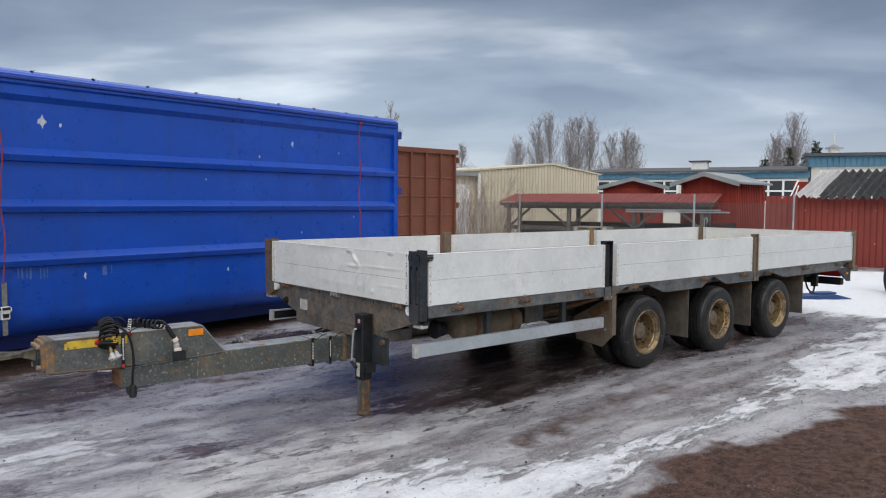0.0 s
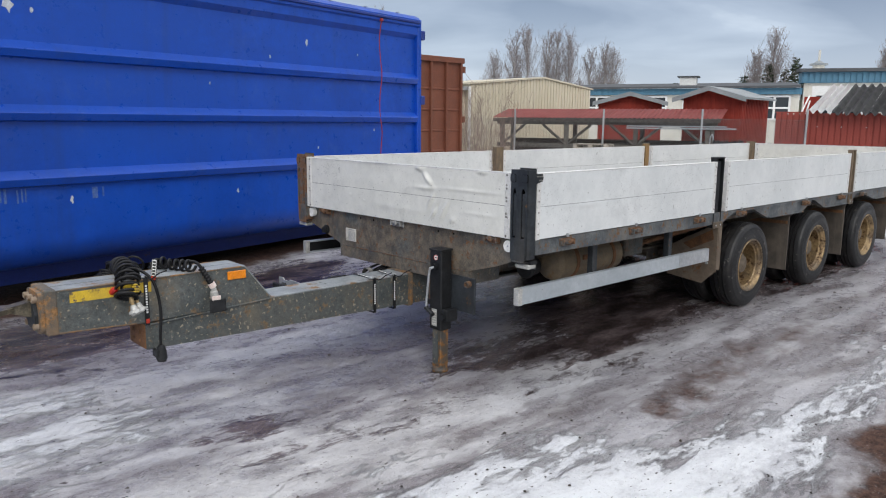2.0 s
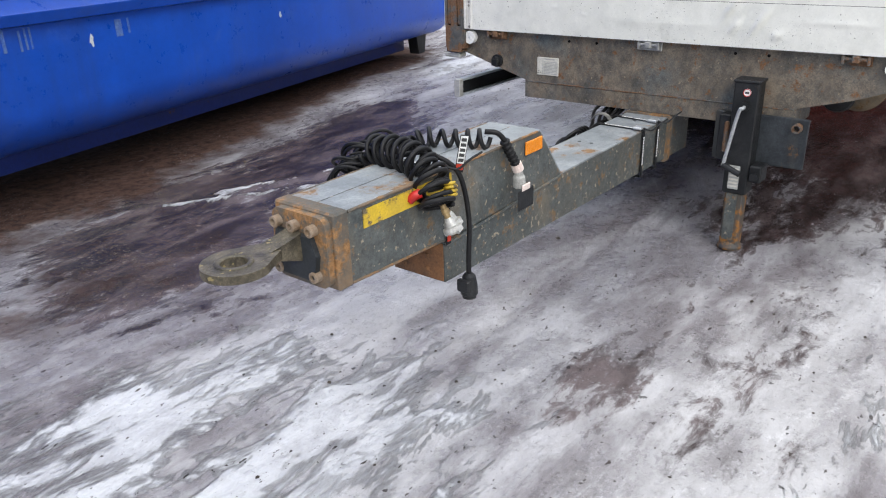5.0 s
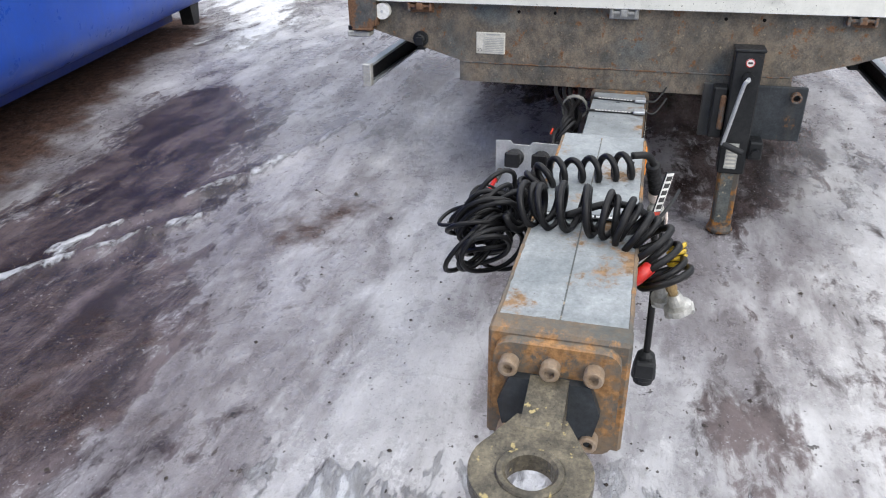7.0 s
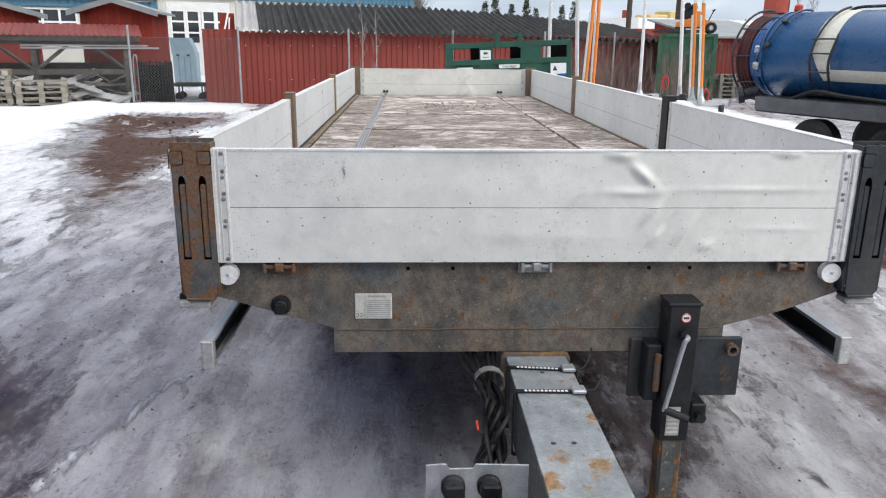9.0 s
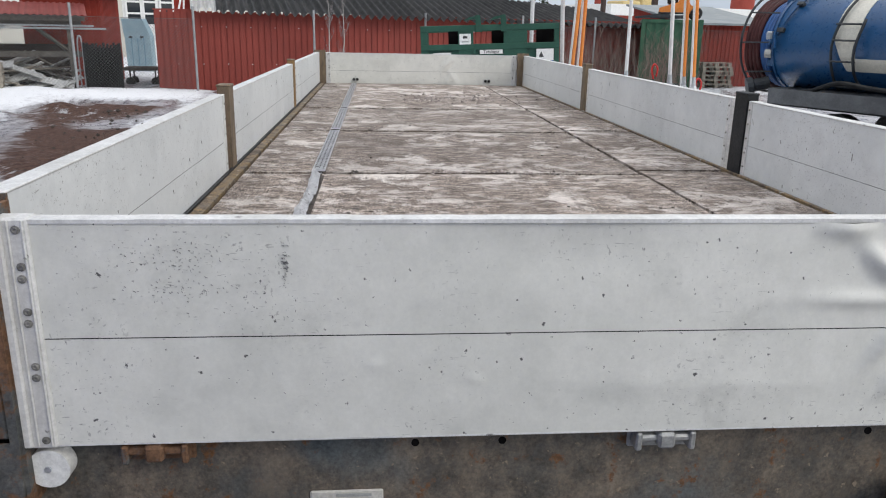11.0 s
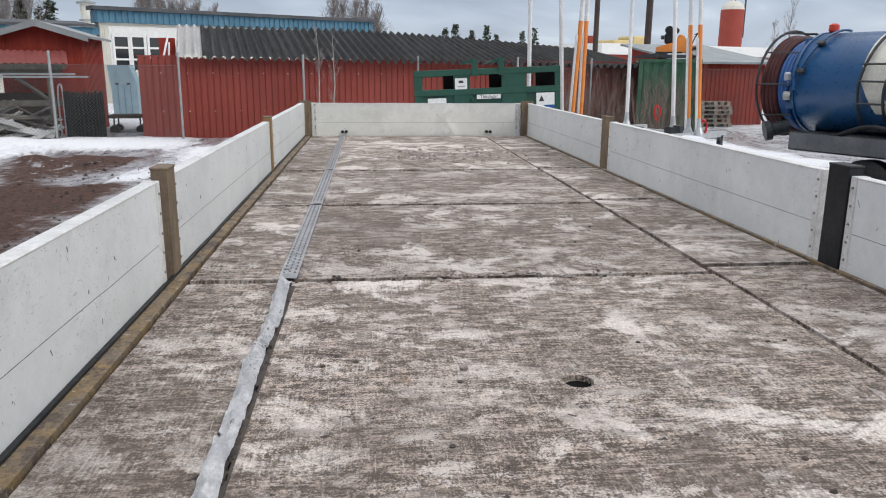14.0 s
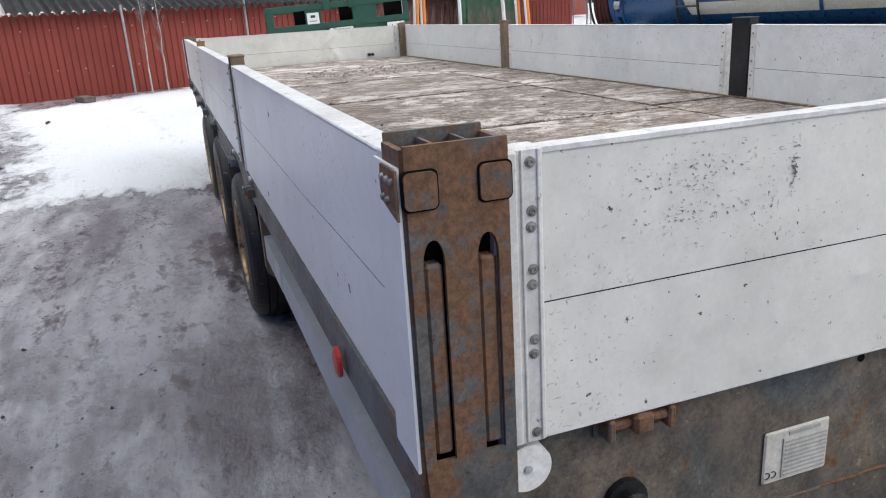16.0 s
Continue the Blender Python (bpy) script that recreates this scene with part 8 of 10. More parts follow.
def eave_z(q):
    return 2.15 - 0.011 * q


corrugated("roof_sheet", shed, 0.76, 1.42, 0.22, 0.055, -0.42, 2.19, 3.6, 3.13, WHITEROOF, "white corrugated roof sheet")
x = 1.42
while x < 14.7:
    x1 = min(x + 0.96, 14.95)
    corrugated("roof_sheet", shed, x, x1, 0.24, 0.058, -0.38 - random.uniform(0, 0.06), eave_z(x) + random.uniform(0, 0.012), 3.6, ridge_z(x), BLACKROOF, z2=ridge_z(x1))
    x += 0.96
fix = None
for k in range(22):
    for z in (0.75, 1.75):
        fm = Matrix.Translation((0.35 + 0.66 * k, -0.022, z))
        if fix is None:
            fix = part("fixing", cyl(bmesh.new(), (0, 0, 0), (0, -0.008, 0), 0.014, 6), WHITEP, shed)
            fix.matrix_basis = fm
        else:
            share("fixing", fix, shed, fm)
# a ladder leaning over the roofless corner, and a red upstand behind it
part("roof_ladder", tube(bmesh.new(), [(0.42, 0.5, 2.15), (0.56, 0.9, 2.72)], 0.03, 4), WHITEP, shed)
part("roof_ladder", tube(bmesh.new(), [(0.56, 0.5, 2.15), (0.58, 0.9, 2.55)], 0.025, 4), WHITEP, shed)
part("upstand", bx(0.28, 0.72, 1.6, 1.7, 2.0, 2.70), REDWOOD, shed)


def gable_shed(name, m, w, d, ze, zp, label, over=0.22):
    """A small red board cottage shed with a grey gable roof. Local x across the gable, y back."""
    o = empty(name, label, "shed", "red gable sheds", m=m)
    part("wall", prism(bmesh.new(), [(0, -0.3), (w, -0.3), (w, ze), (w / 2, zp), (0, ze)], "y", 0, d), REDWOOD, o)
    boards(o, "board", 0.0, w, 0.0, -0.3, ze, 0.17, 0.02, REDWOOD, lambda x: zp - (zp - ze) * abs(x - w / 2) / (w / 2) - 0.02)
    first = None
    for k in range(int(d / 0.17)):
        if first is None:
            first = part("side_board", bx(w, w + 0.03, 0.03, 0.13, -0.3, ze), REDWOOD, o)
        else:
            share("side_board", first, o, Matrix.Translation((0, 0.17 * k, 0)))
    for s in (-1, 1):
        x1 = w / 2 + s * (w / 2 + over)
        sl = (zp - ze) / (w / 2)
        pts = [(w / 2, zp + 0.03), (x1, zp + 0.03 - sl * (w / 2 + over)), (x1, zp + 0.10 - sl * (w / 2 + over)), (w / 2, zp + 0.10)]
        r = part("roof_slope", prism(bmesh.new(), pts, "y", -0.35, d), GREYROOF, o, "grey felt roof")
        part("barge_board", prism(bmesh.new(), [(w / 2, zp - 0.06), (x1, zp - 0.06 - sl * (w / 2 + over)), (x1, zp + 0.105 - sl * (w / 2 + over)), (w / 2, zp + 0.105)], "y", -0.385, -0.352), GREYROOF, r)
    return o


gable_shed("gable_shed", yard(21.89, 10.52, -0.15, -82.2), 2.06, 3.04, 2.65, 2.96, "red board shed with a grey gable roof", 0.28)
gable_shed("gable_shed", yard(22.8, 14.92, -0.15, -54.6), 2.5, 2.6, 2.56, 2.90, "smaller red board shed with a grey gable roof", 0.24)

# open storage lean-to with a red sheet roof
base_can = yard(17.75, 15.6, -0.15, -69)
can = empty("open_lean_to", "open timber lean-to with a red sheet roof, full of scrap boards", "lean-to", m=base_can)
CW, CD = 7.5, 1.3
corrugated("roof_sheet", can, -0.3, CW + 0.35, 0.16, 0.014, -0.35, 1.92, CD, 2.26, REDROOF, "faded red roof sheet", 0.008)
part("fascia", bx(-0.3, CW + 0.3, -0.22, -0.17, 1.78, 1.89), TIMBER, can)
for x in (0.0, 2.5, 5.0, 7.4):
    for y in (0.0, CD - 0.2):
        part("post", bx(x - 0.07, x + 0.07, y - 0.07, y + 0.07, -0.2, 1.86 + 0.17 * y), TIMBER, can)
for y, z in ((-0.02, 1.68), (0.0, 0.85), (CD - 0.2, 1.9)):
    part("beam", bx(-0.2, CW + 0.2, y - 0.05, y + 0.05, z, z + 0.15), TIMBER, can)
for x in (0.0, 2.5, 5.0, 7.4):
    for s in (-1, 1):
        if -0.2 < x + s * 0.9 < CW + 0.2:
            part("knee_brace", tube(bmesh.new(), [(x, 0, 0.95), (x + s * 0.9, 0, 1.68)], 0.05, 4), TIMBER, can)
for k in range(8):
    part("rafter", bx(0.9 * k, 0.9 * k + 0.07, -0.2, CD, 1.80, 1.90), TIMBER, can)
scr = random.Random(8)
# added panel that darkens the space behind the scrap boards
part("back_boarding", bx(0.0, CW, CD - 0.06, CD - 0.02, -0.15, 1.15), POLEDK, can, "dark panel added at the back of the lean-to")


for k in range(110):
    x, y, z = scr.uniform(3.2, 7.0), scr.uniform(-0.2, 1.0), scr.uniform(0.02, 0.62)
    ln = scr.uniform(0.8, 1.9)
    solo("scrap_board", bx(-ln / 2, ln / 2, -0.06, 0.06, -0.015, 0.015), (SCRAPW if k % 2 else PALLETW) if k % 3 else TIMBER, "weathered scrap board heaped under the lean-to", "board", "scrap boards",
         m=base_can @ pose(x, y, z, scr.uniform(-25, 25), scr.uniform(-32, 32), scr.uniform(-50, 50)))
for k in range(16):
    solo("scrap_board", bx(-0.55, 0.55, -0.10, 0.10, -0.012, 0.012), SCRAPW, "pale weathered board heaped under the lean-to", "board", "scrap boards",
         m=base_can @ pose(scr.uniform(4.2, 7.1), scr.uniform(-0.35, 0.0), scr.uniform(0.12, 0.75), scr.uniform(20, 55), scr.uniform(-25, 25), scr.uniform(-20, 20)))
for y, z, x1 in ((-0.16, 1.56, 8.3), (-0.10, 1.63, 8.0)):
    solo("silver_rail", bx(4.7, x1, y, y + 0.07, z, z + 0.05, bevel=0.008), GALV, "long galvanised rail lying through the lean-to", "rail", "silver rails", m=base_can)


def pallet(name, m, label):
    o = empty(name, label, "pallet", "stacked pallets", m=m)
    for y in (0.0, 0.17, 0.34, 0.51, 0.68):
        part("top_board", bx(0, 1.2, y, y + 0.11, 0.122, 0.144), PALLETW, o)
    for y in (0.0, 0.35, 0.68):
        part("bottom_board", bx(0, 1.2, y, y + 0.10, 0.0, 0.022), PALLETW, o)
        for x in (0.0, 0.52, 1.06):
            part("block", bx(x, x + 0.14, y, y + 0.10, 0.022, 0.122), PALLETW, o)
    return o


p0 = pallet("pallet", yard(17.3, 11.9, -0.12, -70), "grey wooden pallet in a stack by the fence")
for k in range(1, 7):
    copy_thing(p0, yard(17.3 + 0.02 * (k % 3), 11.9 - 0.03 * (k % 2), -0.12 + 0.146 * k, -70 + 2 * ((k * 7) % 3)))
for k in range(5):
    copy_thing(p0, yard(17.75, 10.65 + 0.02 * (k % 2), -0.12 + 0.146 * k, -70 + ((k * 5) % 3)))
for k in range(6):
    copy_thing(p0, yard(24.75 + 0.03 * (k % 2), -10.75, -0.2 + 0.146 * k, -85 + 4 * (k % 3)))

# ---- fence ----
POSTS = [(16.4, 18.0), (17.1, 14.4), (17.85, 11.1), (18.7, 8.0), (20.1, 5.38), (21.0, 2.29), (21.92, -0.90), (22.2, -3.87), (22.85, -6.29), (24.2, -9.9), (24.6, -13.6)]
fence = empty("wire_fence", "chain-link fence on thin galvanised posts", "fence")
for x, y in POSTS:
    part("post", cyl(bmesh.new(), (x, y, -0.25), (x + 0.02, y, 2.06), 0.033, 10), FENCEM, fence)
for (xa, ya), (xb, yb) in list(zip(POSTS[:4], POSTS[1:5])) + list(zip(POSTS[7:10], POSTS[8:11])):
    bm = bmesh.new()
    ln = math.hypot(xb - xa, yb - ya)
    d = Vector(((xb - xa) / ln, (yb - ya) / ln, 0))
    sp = 0.085
    z0, z1 = -0.1, 1.72
    for s in (-1, 1):
        q = -2.0
        while q < ln + 2.0:
            a, c = q, q + s * (z1 - z0)
            lo, hi = max(0, min(a, c)), min(ln, max(a, c))
            if hi > lo:
                za = z0 + (lo - a) * s if s > 0 else z0 + (a - lo)
                zb = z0 + (hi - a) * s if s > 0 else z0 + (a - hi)
                p0_, p1_ = Vector((xa, ya, za)) + d * lo, Vector((xa, ya, zb)) + d * hi
                cyl(bm, p0_, p1_, 0.0036, 3, caps=False)
            q += sp
    part("mesh_wire", bm, WIREM, fence, kind="stuff")
    part("top_wire", cyl(bmesh.new(), (xa, ya, 1.74), (xb, yb, 1.74), 0.006, 5), WIREM, fence)
# coil of black netting, pale blue cart
roll = empty("netting_roll", "upright roll of black plastic netting behind the fence", "roll", m=yard(20.05, 7.78, -0.16) @ Matrix.Diagonal((0.9, 0.9, 1, 1)))
first = None
for k in range(30):
    sm = Matrix.Rotation(2 * math.pi * k / 30, 4, "Z")
    if first is None:
        first = part("strand", cyl(bmesh.new(), (0.48, 0, 0), (0.485, 0, 1.22), 0.034, 8), TARP, roll, smooth=True)
    else:
        share("strand", first, roll, sm @ Matrix.Diagonal((1, 1, 1 + 0.03 * math.sin(k * 2.3), 1)))
part("core", cyl(bmesh.new(), (0, 0, 0.01), (0, 0, 1.12), 0.43, 24), VOID, roll)
hoop = empty("pipe_hoop", "bent galvanised pipe hoop leaning by the netting roll", "pipe", m=yard(19.95, 8.36, -0.2))
part("pipe", tube(bmesh.new(), smooth_path([(0, 0, 0), (0.02, 0.01, 1.2), (0.03, -0.05, 1.46), (0.02, -0.11, 1.22), (0, -0.10, 0)], 7), 0.02, 7), GALV, hoop, smooth=True)
cart = empty("tool_cart", "flat wooden cart with black wheels behind the fence", "cart", m=yard(23.0, 8.24, -0.24, -84))
part("platform", bx(0.05, 1.10, -0.2, 0.6, 0.46, 0.53), TIMBER, cart)
for k in range(8):
    part("slat", bx(0.07 + 0.13 * k, 0.14 + 0.13 * k, -0.22, 0.6, 0.532, 0.558), TIMBER, cart)
for x in (0.22, 0.95):
    for y in (-0.1, 0.5):
        part("wheel", cyl(bmesh.new(), (x, y - 0.04, 0.13), (x, y + 0.04, 0.13), 0.13, 18), RUBBER, cart)
        part("stay", bx(x - 0.02, x + 0.02, y - 0.02, y + 0.02, 0.2, 0.47), DARK, cart)

locker = empty("steel_locker", "pale blue steel locker with a sloping lid beside the sheds", "locker", m=yard(29.0, 9.97, -0.17, -84))
part("body", prism(bmesh.new(), [(0.02, 0.0), (0.90, 0.0), (0.90, 1.26), (0.0, 1.26)], "y", 0, 0.9), LBLUE, locker)
part("lid", prism(bmesh.new(), [(-0.02, 1.262), (0.92, 1.262), (0.66, 1.92), (-0.08, 1.92)], "y", 0, 0.88), LBLUE, locker)
for x in (0.22, 0.44, 0.66):
    part("door_seam", bx(x, x + 0.022, -0.010, 0.0, 0.05, 1.22), TEAL, locker)
    part("lid_rib", prism(bmesh.new(), [(x - 0.02, 1.28), (x + 0.02, 1.28), (x - 0.06, 1.90), (x - 0.10, 1.90)], "y", -0.02, -0.001), LBLUE, locker)
for x in (0.15, 0.55):
    part("hinge", bx(x, x + 0.12, -0.025, -0.001, 1.22, 1.29, bevel=0.004), DARK, locker)


# ---- far halls ----
def windows(parent, x0, x1, z0, z1, nx, nz, y=-0.02):
    w = empty("window")
    w.parent = parent
    part("glass", bx(x0, x1, y - 0.02, y - 0.005, z0, z1), GLASS, w)
    for k in range(nx + 1):
        x = x0 + (x1 - x0) * k / nx
        part("mullion", bx(x - 0.06, x + 0.06, y - 0.06, y - 0.021, z0 - 0.05, z1 + 0.05), WHITEP, w)
    for k in range(nz + 1):
        z = z0 + (z1 - z0) * k / nz
        part("bar", bx(x0 - 0.06, x1 + 0.06, y - 0.065, y - 0.022, z - 0.05, z + 0.05), WHITEP, w)
    return w


hall = empty("factory_hall", "pale factory hall with a blue ribbed fascia and dark flat roof", "hall", m=yard(40.84, 14.38, 0.0, -59))
part("wall", bx(0.25, 16.2, 0.0, 0.8, -0.6, 3.95), CREAM, hall)
boards(hall, "cladding_rib", 0.25, 0.68, 0.0, -0.6, 3.85, 0.11, 0.03, CREAM)
part("fascia", bx(0.10, 16.4, -0.18, 0.95, 3.88, 4.48), TEAL, hall)
boards(hall, "fascia_rib", 0.10, 16.4, -0.18, 3.90, 4.46, 0.30, 0.05, TEAL)
part("roof", prism(bmesh.new(), [(-0.45, 4.48), (1.1, 4.52), (1.1, 4.72), (-0.45, 4.66)], "x", -0.05, 16.6), DARKROOF, hall)
for x0, x1 in ((0.87, 1.64), (1.74, 2.44), (2.62, 3.32), (3.42, 4.05)):
    windows(hall, x0, x1, 1.47, 3.24, 1, 3, -0.03)
part("panel_door", bx(0.70, 4.2, -0.03, 0.0, -0.2, 3.72), WHITEP, hall)
low = empty("low_hall", "long low factory hall with a blue ribbed fascia", "hall", m=yard(40.9, 14.3, 0.0, -65.4))
part("wall", bx(-13.8, 0.0, 0.0, 10, -0.6, 3.3), CREAM, low)
part("fascia", bx(-14.0, 0.1, -0.2, 10.2, 3.26, 3.62), TEAL, low)
boards(low, "fascia_rib", -14.0, 0.1, -0.2, 3.27, 3.61, 0.36, 0.05, TEAL)
part("roof", prism(bmesh.new(), [(-0.45, 3.62), (10.3, 4.3), (10.3, 4.42), (-0.45, 3.74)], "x", -14.2, 0.0), DARKROOF, low)
for k in range(4):
    windows(low, -2.9 - 3.4 * k, -0.5 - 3.4 * k, 1.85, 3.15, 3, 2)
part("roof_vent", bx(-6.9, -5.9, 3.0, 4.0, 3.9, 4.45), WHITEP, low)
part("vent_cap", bx(-7.05, -5.75, 2.9, 4.1, 4.45, 4.53), DARKROOF, low)

beige = empty("beige_hall", "beige profiled sheet hall with a shallow gable", "hall", m=yard(18.6, 18.2, 0.0, 0))
part("wall", prism(bmesh.new(), [(0, -0.3), (8.0, -0.3), (8.0, 3.12), (4.5, 3.50), (0, 3.10)], "y", 0.0, 12.0), BEIGE, beige)
boards(beige, "cladding_rib", 0.0, 8.0, 0.0, -0.3, 3.1, 0.20, 0.03, BEIGE, lambda x: 3.10 + 0.40 * x / 4.5 if x < 4.5 else 3.50 - 0.38 * (x - 4.5) / 3.5)
part("verge", prism(bmesh.new(), [(-0.1, 3.10), (4.5, 3.51), (8.1, 3.12), (8.1, 3.18), (4.5, 3.58), (-0.1, 3.17)], "y", -0.10, 12.0), BEIGE, beige)
part("annex", bx(-8.0, -0.02, 0.3, 8.0, -0.3, 2.85), BEIGE, beige)
part("annex_roof", bx(-8.2, -0.02, 0.0, 8.2, 2.86, 3.0), GREYROOF, beige)
part("downpipe", cyl(bmesh.new(), (-0.15, -0.08, -0.3), (-0.15, -0.08, 3.0), 0.06, 8), WHITEP, beige)
part("pale_door", bx(-1.9, -0.4, 0.27, 0.3, -0.2, 2.5), WHITEP, beige)

# hut, green shipping container, orange machine, silo
gc = empty("green_container", "faded green ribbed shipping container", "container", m=yard(21.99, -7.51, -0.2, -108))
GW = 1.72
part("body", bx(0, GW, 0, 4.0, 0.1, 2.19), GREENC, gc)
boards(gc, "rib", 0.06, GW - 0.05, 0.0, 0.2, 2.12, 0.27, 0.035, GREENC)
part("top_rail", bx(-0.03, GW + 0.03, -0.06, 4.0, 2.13, 2.23), GREENC, gc)
for x in (-0.03, GW - 0.09):
    part("corner_post", bx(x, x + 0.12, -0.065, 0.06, 0.0, 2.235), GREENC, gc)
om = empty("orange_machine", "orange wheeled engine machine standing on the green container", "machine", m=yard(21.99, -7.51, 2.035, -108))
part("body", prism(bmesh.new(), [(0.46, 0.22), (0.62, 0.18), (1.52, 0.18), (1.66, 0.26), (1.66, 0.34), (1.36, 0.42), (1.22, 0.66), (1.10, 0.70), (0.98, 0.50), (0.46, 0.34)], "y", 0.3, 0.85), ORANGE, om)
part("deck_edge", bx(0.44, 1.2, 0.28, 0.87, 0.17, 0.21, bevel=0.01), DARK, om)
part("engine", bx(0.68, 0.98, 0.36, 0.76, 0.44, 0.76, bevel=0.05), BLACKP, om)
part("air_filter", cyl(bmesh.new(), (0.78, 0.34, 0.84), (0.78, 0.62, 0.84), 0.11, 14), BLACKP, om)
part("fuel_tank", bx(0.86, 1.08, 0.40, 0.74, 0.72, 0.90, bevel=0.05), BLACKP, om)
part("exhaust", cyl(bmesh.new(), (0.66, 0.40, 0.62), (0.56, 0.40, 0.62), 0.06, 10), DARK, om)
for x, y in ((1.53, 0.12), (1.53, 0.86), (0.62, 0.86)):
    wz = part("wheel", lathe(bmesh.new(), (x, y, 0.18), (0, 1, 0), [(0, 0.08), (0.0, 0.15), (0.03, 0.175), (0.12, 0.175), (0.15, 0.15), (0.15, 0.08)], 20, True), RUBBER, om)
    part("wheel_disc", lathe(bmesh.new(), (x, y + 0.03, 0.18), (0, 1, 0), [(0, 0.02), (0, 0.05), (0.02, 0.085), (0.06, 0.085)], 16), WHITEP, wz)
part("handle_bar", tube(bmesh.new(), smooth_path([(1.45, 0.5, 0.40), (1.56, 0.48, 0.66), (1.62, 0.48, 0.74), (1.52, 0.48, 0.70)], 5), 0.018, 6), BLACKP, om)
part("ramp", prism(bmesh.new(), [(-0.25, 0.02), (0.75, 0.06), (0.75, 0.17), (0.40, 0.15), (-0.25, 0.07)], "y", -0.1, 0.5), DARK, om)
part("side_bar", bx(0.2, 1.3, -0.08, -0.02, 0.02, 0.12, bevel=0.01), DARK, om)
hut = empty("red_hut", "red board hut with a grey sheet roof", "shed", m=yard(25.3, -10.3, -0.2, -80))
part("wall", prism(bmesh.new(), [(0.0, 0), (4.0, 0), (4.0, 2.78), (0.0, 2.17)], "x", 0, 3.2), REDWOOD, hut)
boards(hut, "board", 0.0, 3.2, 0.0, 0, 2.12, 0.17, 0.02, REDWOOD)
part("roof", prism(bmesh.new(), [(-0.35, 2.13), (4.2, 2.83), (4.2, 2.90), (-0.35, 2.20)], "x", -0.25, 3.5), GREYROOF, hut)
part("corner_board", bx(3.12, 3.24, -0.04, 0.0, 0, 2.05), REDWOOD, hut)
hh = empty("far_warehouse", "long white-roofed warehouse far off", "hall", m=yard(60, -18.0, 0, -66))
part("wall", bx(0, 24, 0, 10, 0, 2.9), SILOR, hh)
part("roof", bx(-0.4, 24.4, -0.4, 10.4, 2.9, 3.75), WHITEP, hh)
silo = empty("silo", "red silo tower with a pale dome", "silo", m=yard(147, -70.3, 0))
part("drum", cyl(bmesh.new(), (0, 0, -1), (0, 0, 13.2), 2.2, 28), SILOR, silo)
part("dome", lathe(bmesh.new(), (0, 0, 13.2), (0, 0, 1), [(0, 2.2), (0.6, 2.05), (1.2, 1.6), (1.6, 0.9), (1.8, 0.2)], 24), CREAM, silo)
for k in range(4):
    part("mast", cyl(bmesh.new(), (-0.9 + 0.6 * k, 0, 14.4), (-0.9 + 0.6 * k, 0, 16.3), 0.07, 6), DARK, silo)
part("ladder", bx(-0.15, 0.15, -2.6, -2.4, 8, 15.6), DARK, silo)
vent = empty("vent_tower", "pale grey ventilation tower on a far roof", "tower", m=yard(64.7, 22.85, -0.1))
part("shaft", cyl(bmesh.new(), (0, 0, 0), (0, 0, 6.75), 0.47, 16), CREAM, vent)
part("collar", cyl(bmesh.new(), (0, 0, 6.62), (0, 0, 6.76), 0.72, 16), GREYROOF, vent)
part("lower_collar", cyl(bmesh.new(), (0, 0, 5.3), (0, 0, 5.42), 0.62, 16), GREYROOF, vent)
part("cap", lathe(bmesh.new(), (0, 0, 6.76), (0, 0, 1), [(0, 0.45), (0.16, 0.28), (0.24, 0.05)], 14), GREYROOF, vent)
part("mast", cyl(bmesh.new(), (0, 0, 6.9), (0, 0, 7.9), 0.10, 8), CREAM, vent)
for x, y, r in ((45.0, -12.94, 0.17), (39.6, -14.14, 0.19)):
    solo("timber_mast", cyl(bmesh.new(), (x, y, -0.5), (x - 0.1, y, 16), r, 10, r * 0.8), POLEDK, "tall dark timber mast", "mast", "timber masts")
yw = empty("yellow_loader", "pale yellow loader bodies far behind the shed", "machine", m=yard(62, -19.5, 0, -66))
part("cab", bx(0, 2.0, 0, 2.0, 3.0, 4.1, bevel=0.1), PALEY, yw)
part("body", bx(2.2, 4.0, 0, 2.0, 3.0, 4.45, bevel=0.1), PALEY, yw)
part("stack", cyl(bmesh.new(), (-1.6, 1, 2.5), (-1.6, 1, 4.4), 0.4, 14), SILOR, yw)


# ---- rack trailer with poles, green collection container, tank truck ----
def pole(name, x, y, z0, lean, ln, r, orange, label):
    o = empty(name, label, "pole", "upright poles")
    d = Vector((0.02, lean, 1)).normalized()
    p = Vector((x, y, z0))
    if orange:
        part("orange_half", cyl(bmesh.new(), p, p + d * 2.15, r, 12), ORANGE, o, "orange lower half")
        part("silver_half", cyl(bmesh.new(), p + d * 2.15, p + d * ln, r * 0.97, 12), SILVER, o)
        part("back_strip", cyl(bmesh.new(), p + Vector((0, r * 1.1, 0)), p + Vector((0, r * 1.1, 0)) + d * 1.9, r * 0.7, 8), SILVER, o)
    else:
        part("tube", cyl(bmesh.new(), p, p + d * ln, r, 12), SILVER, o)
    part("shoe", lathe(bmesh.new(), p, d, [(-0.05, r * 2.6), (0.0, r * 2.4), (0.12, r * 1.4), (0.3, r * 1.1)], 12), GALV, o)
    return o


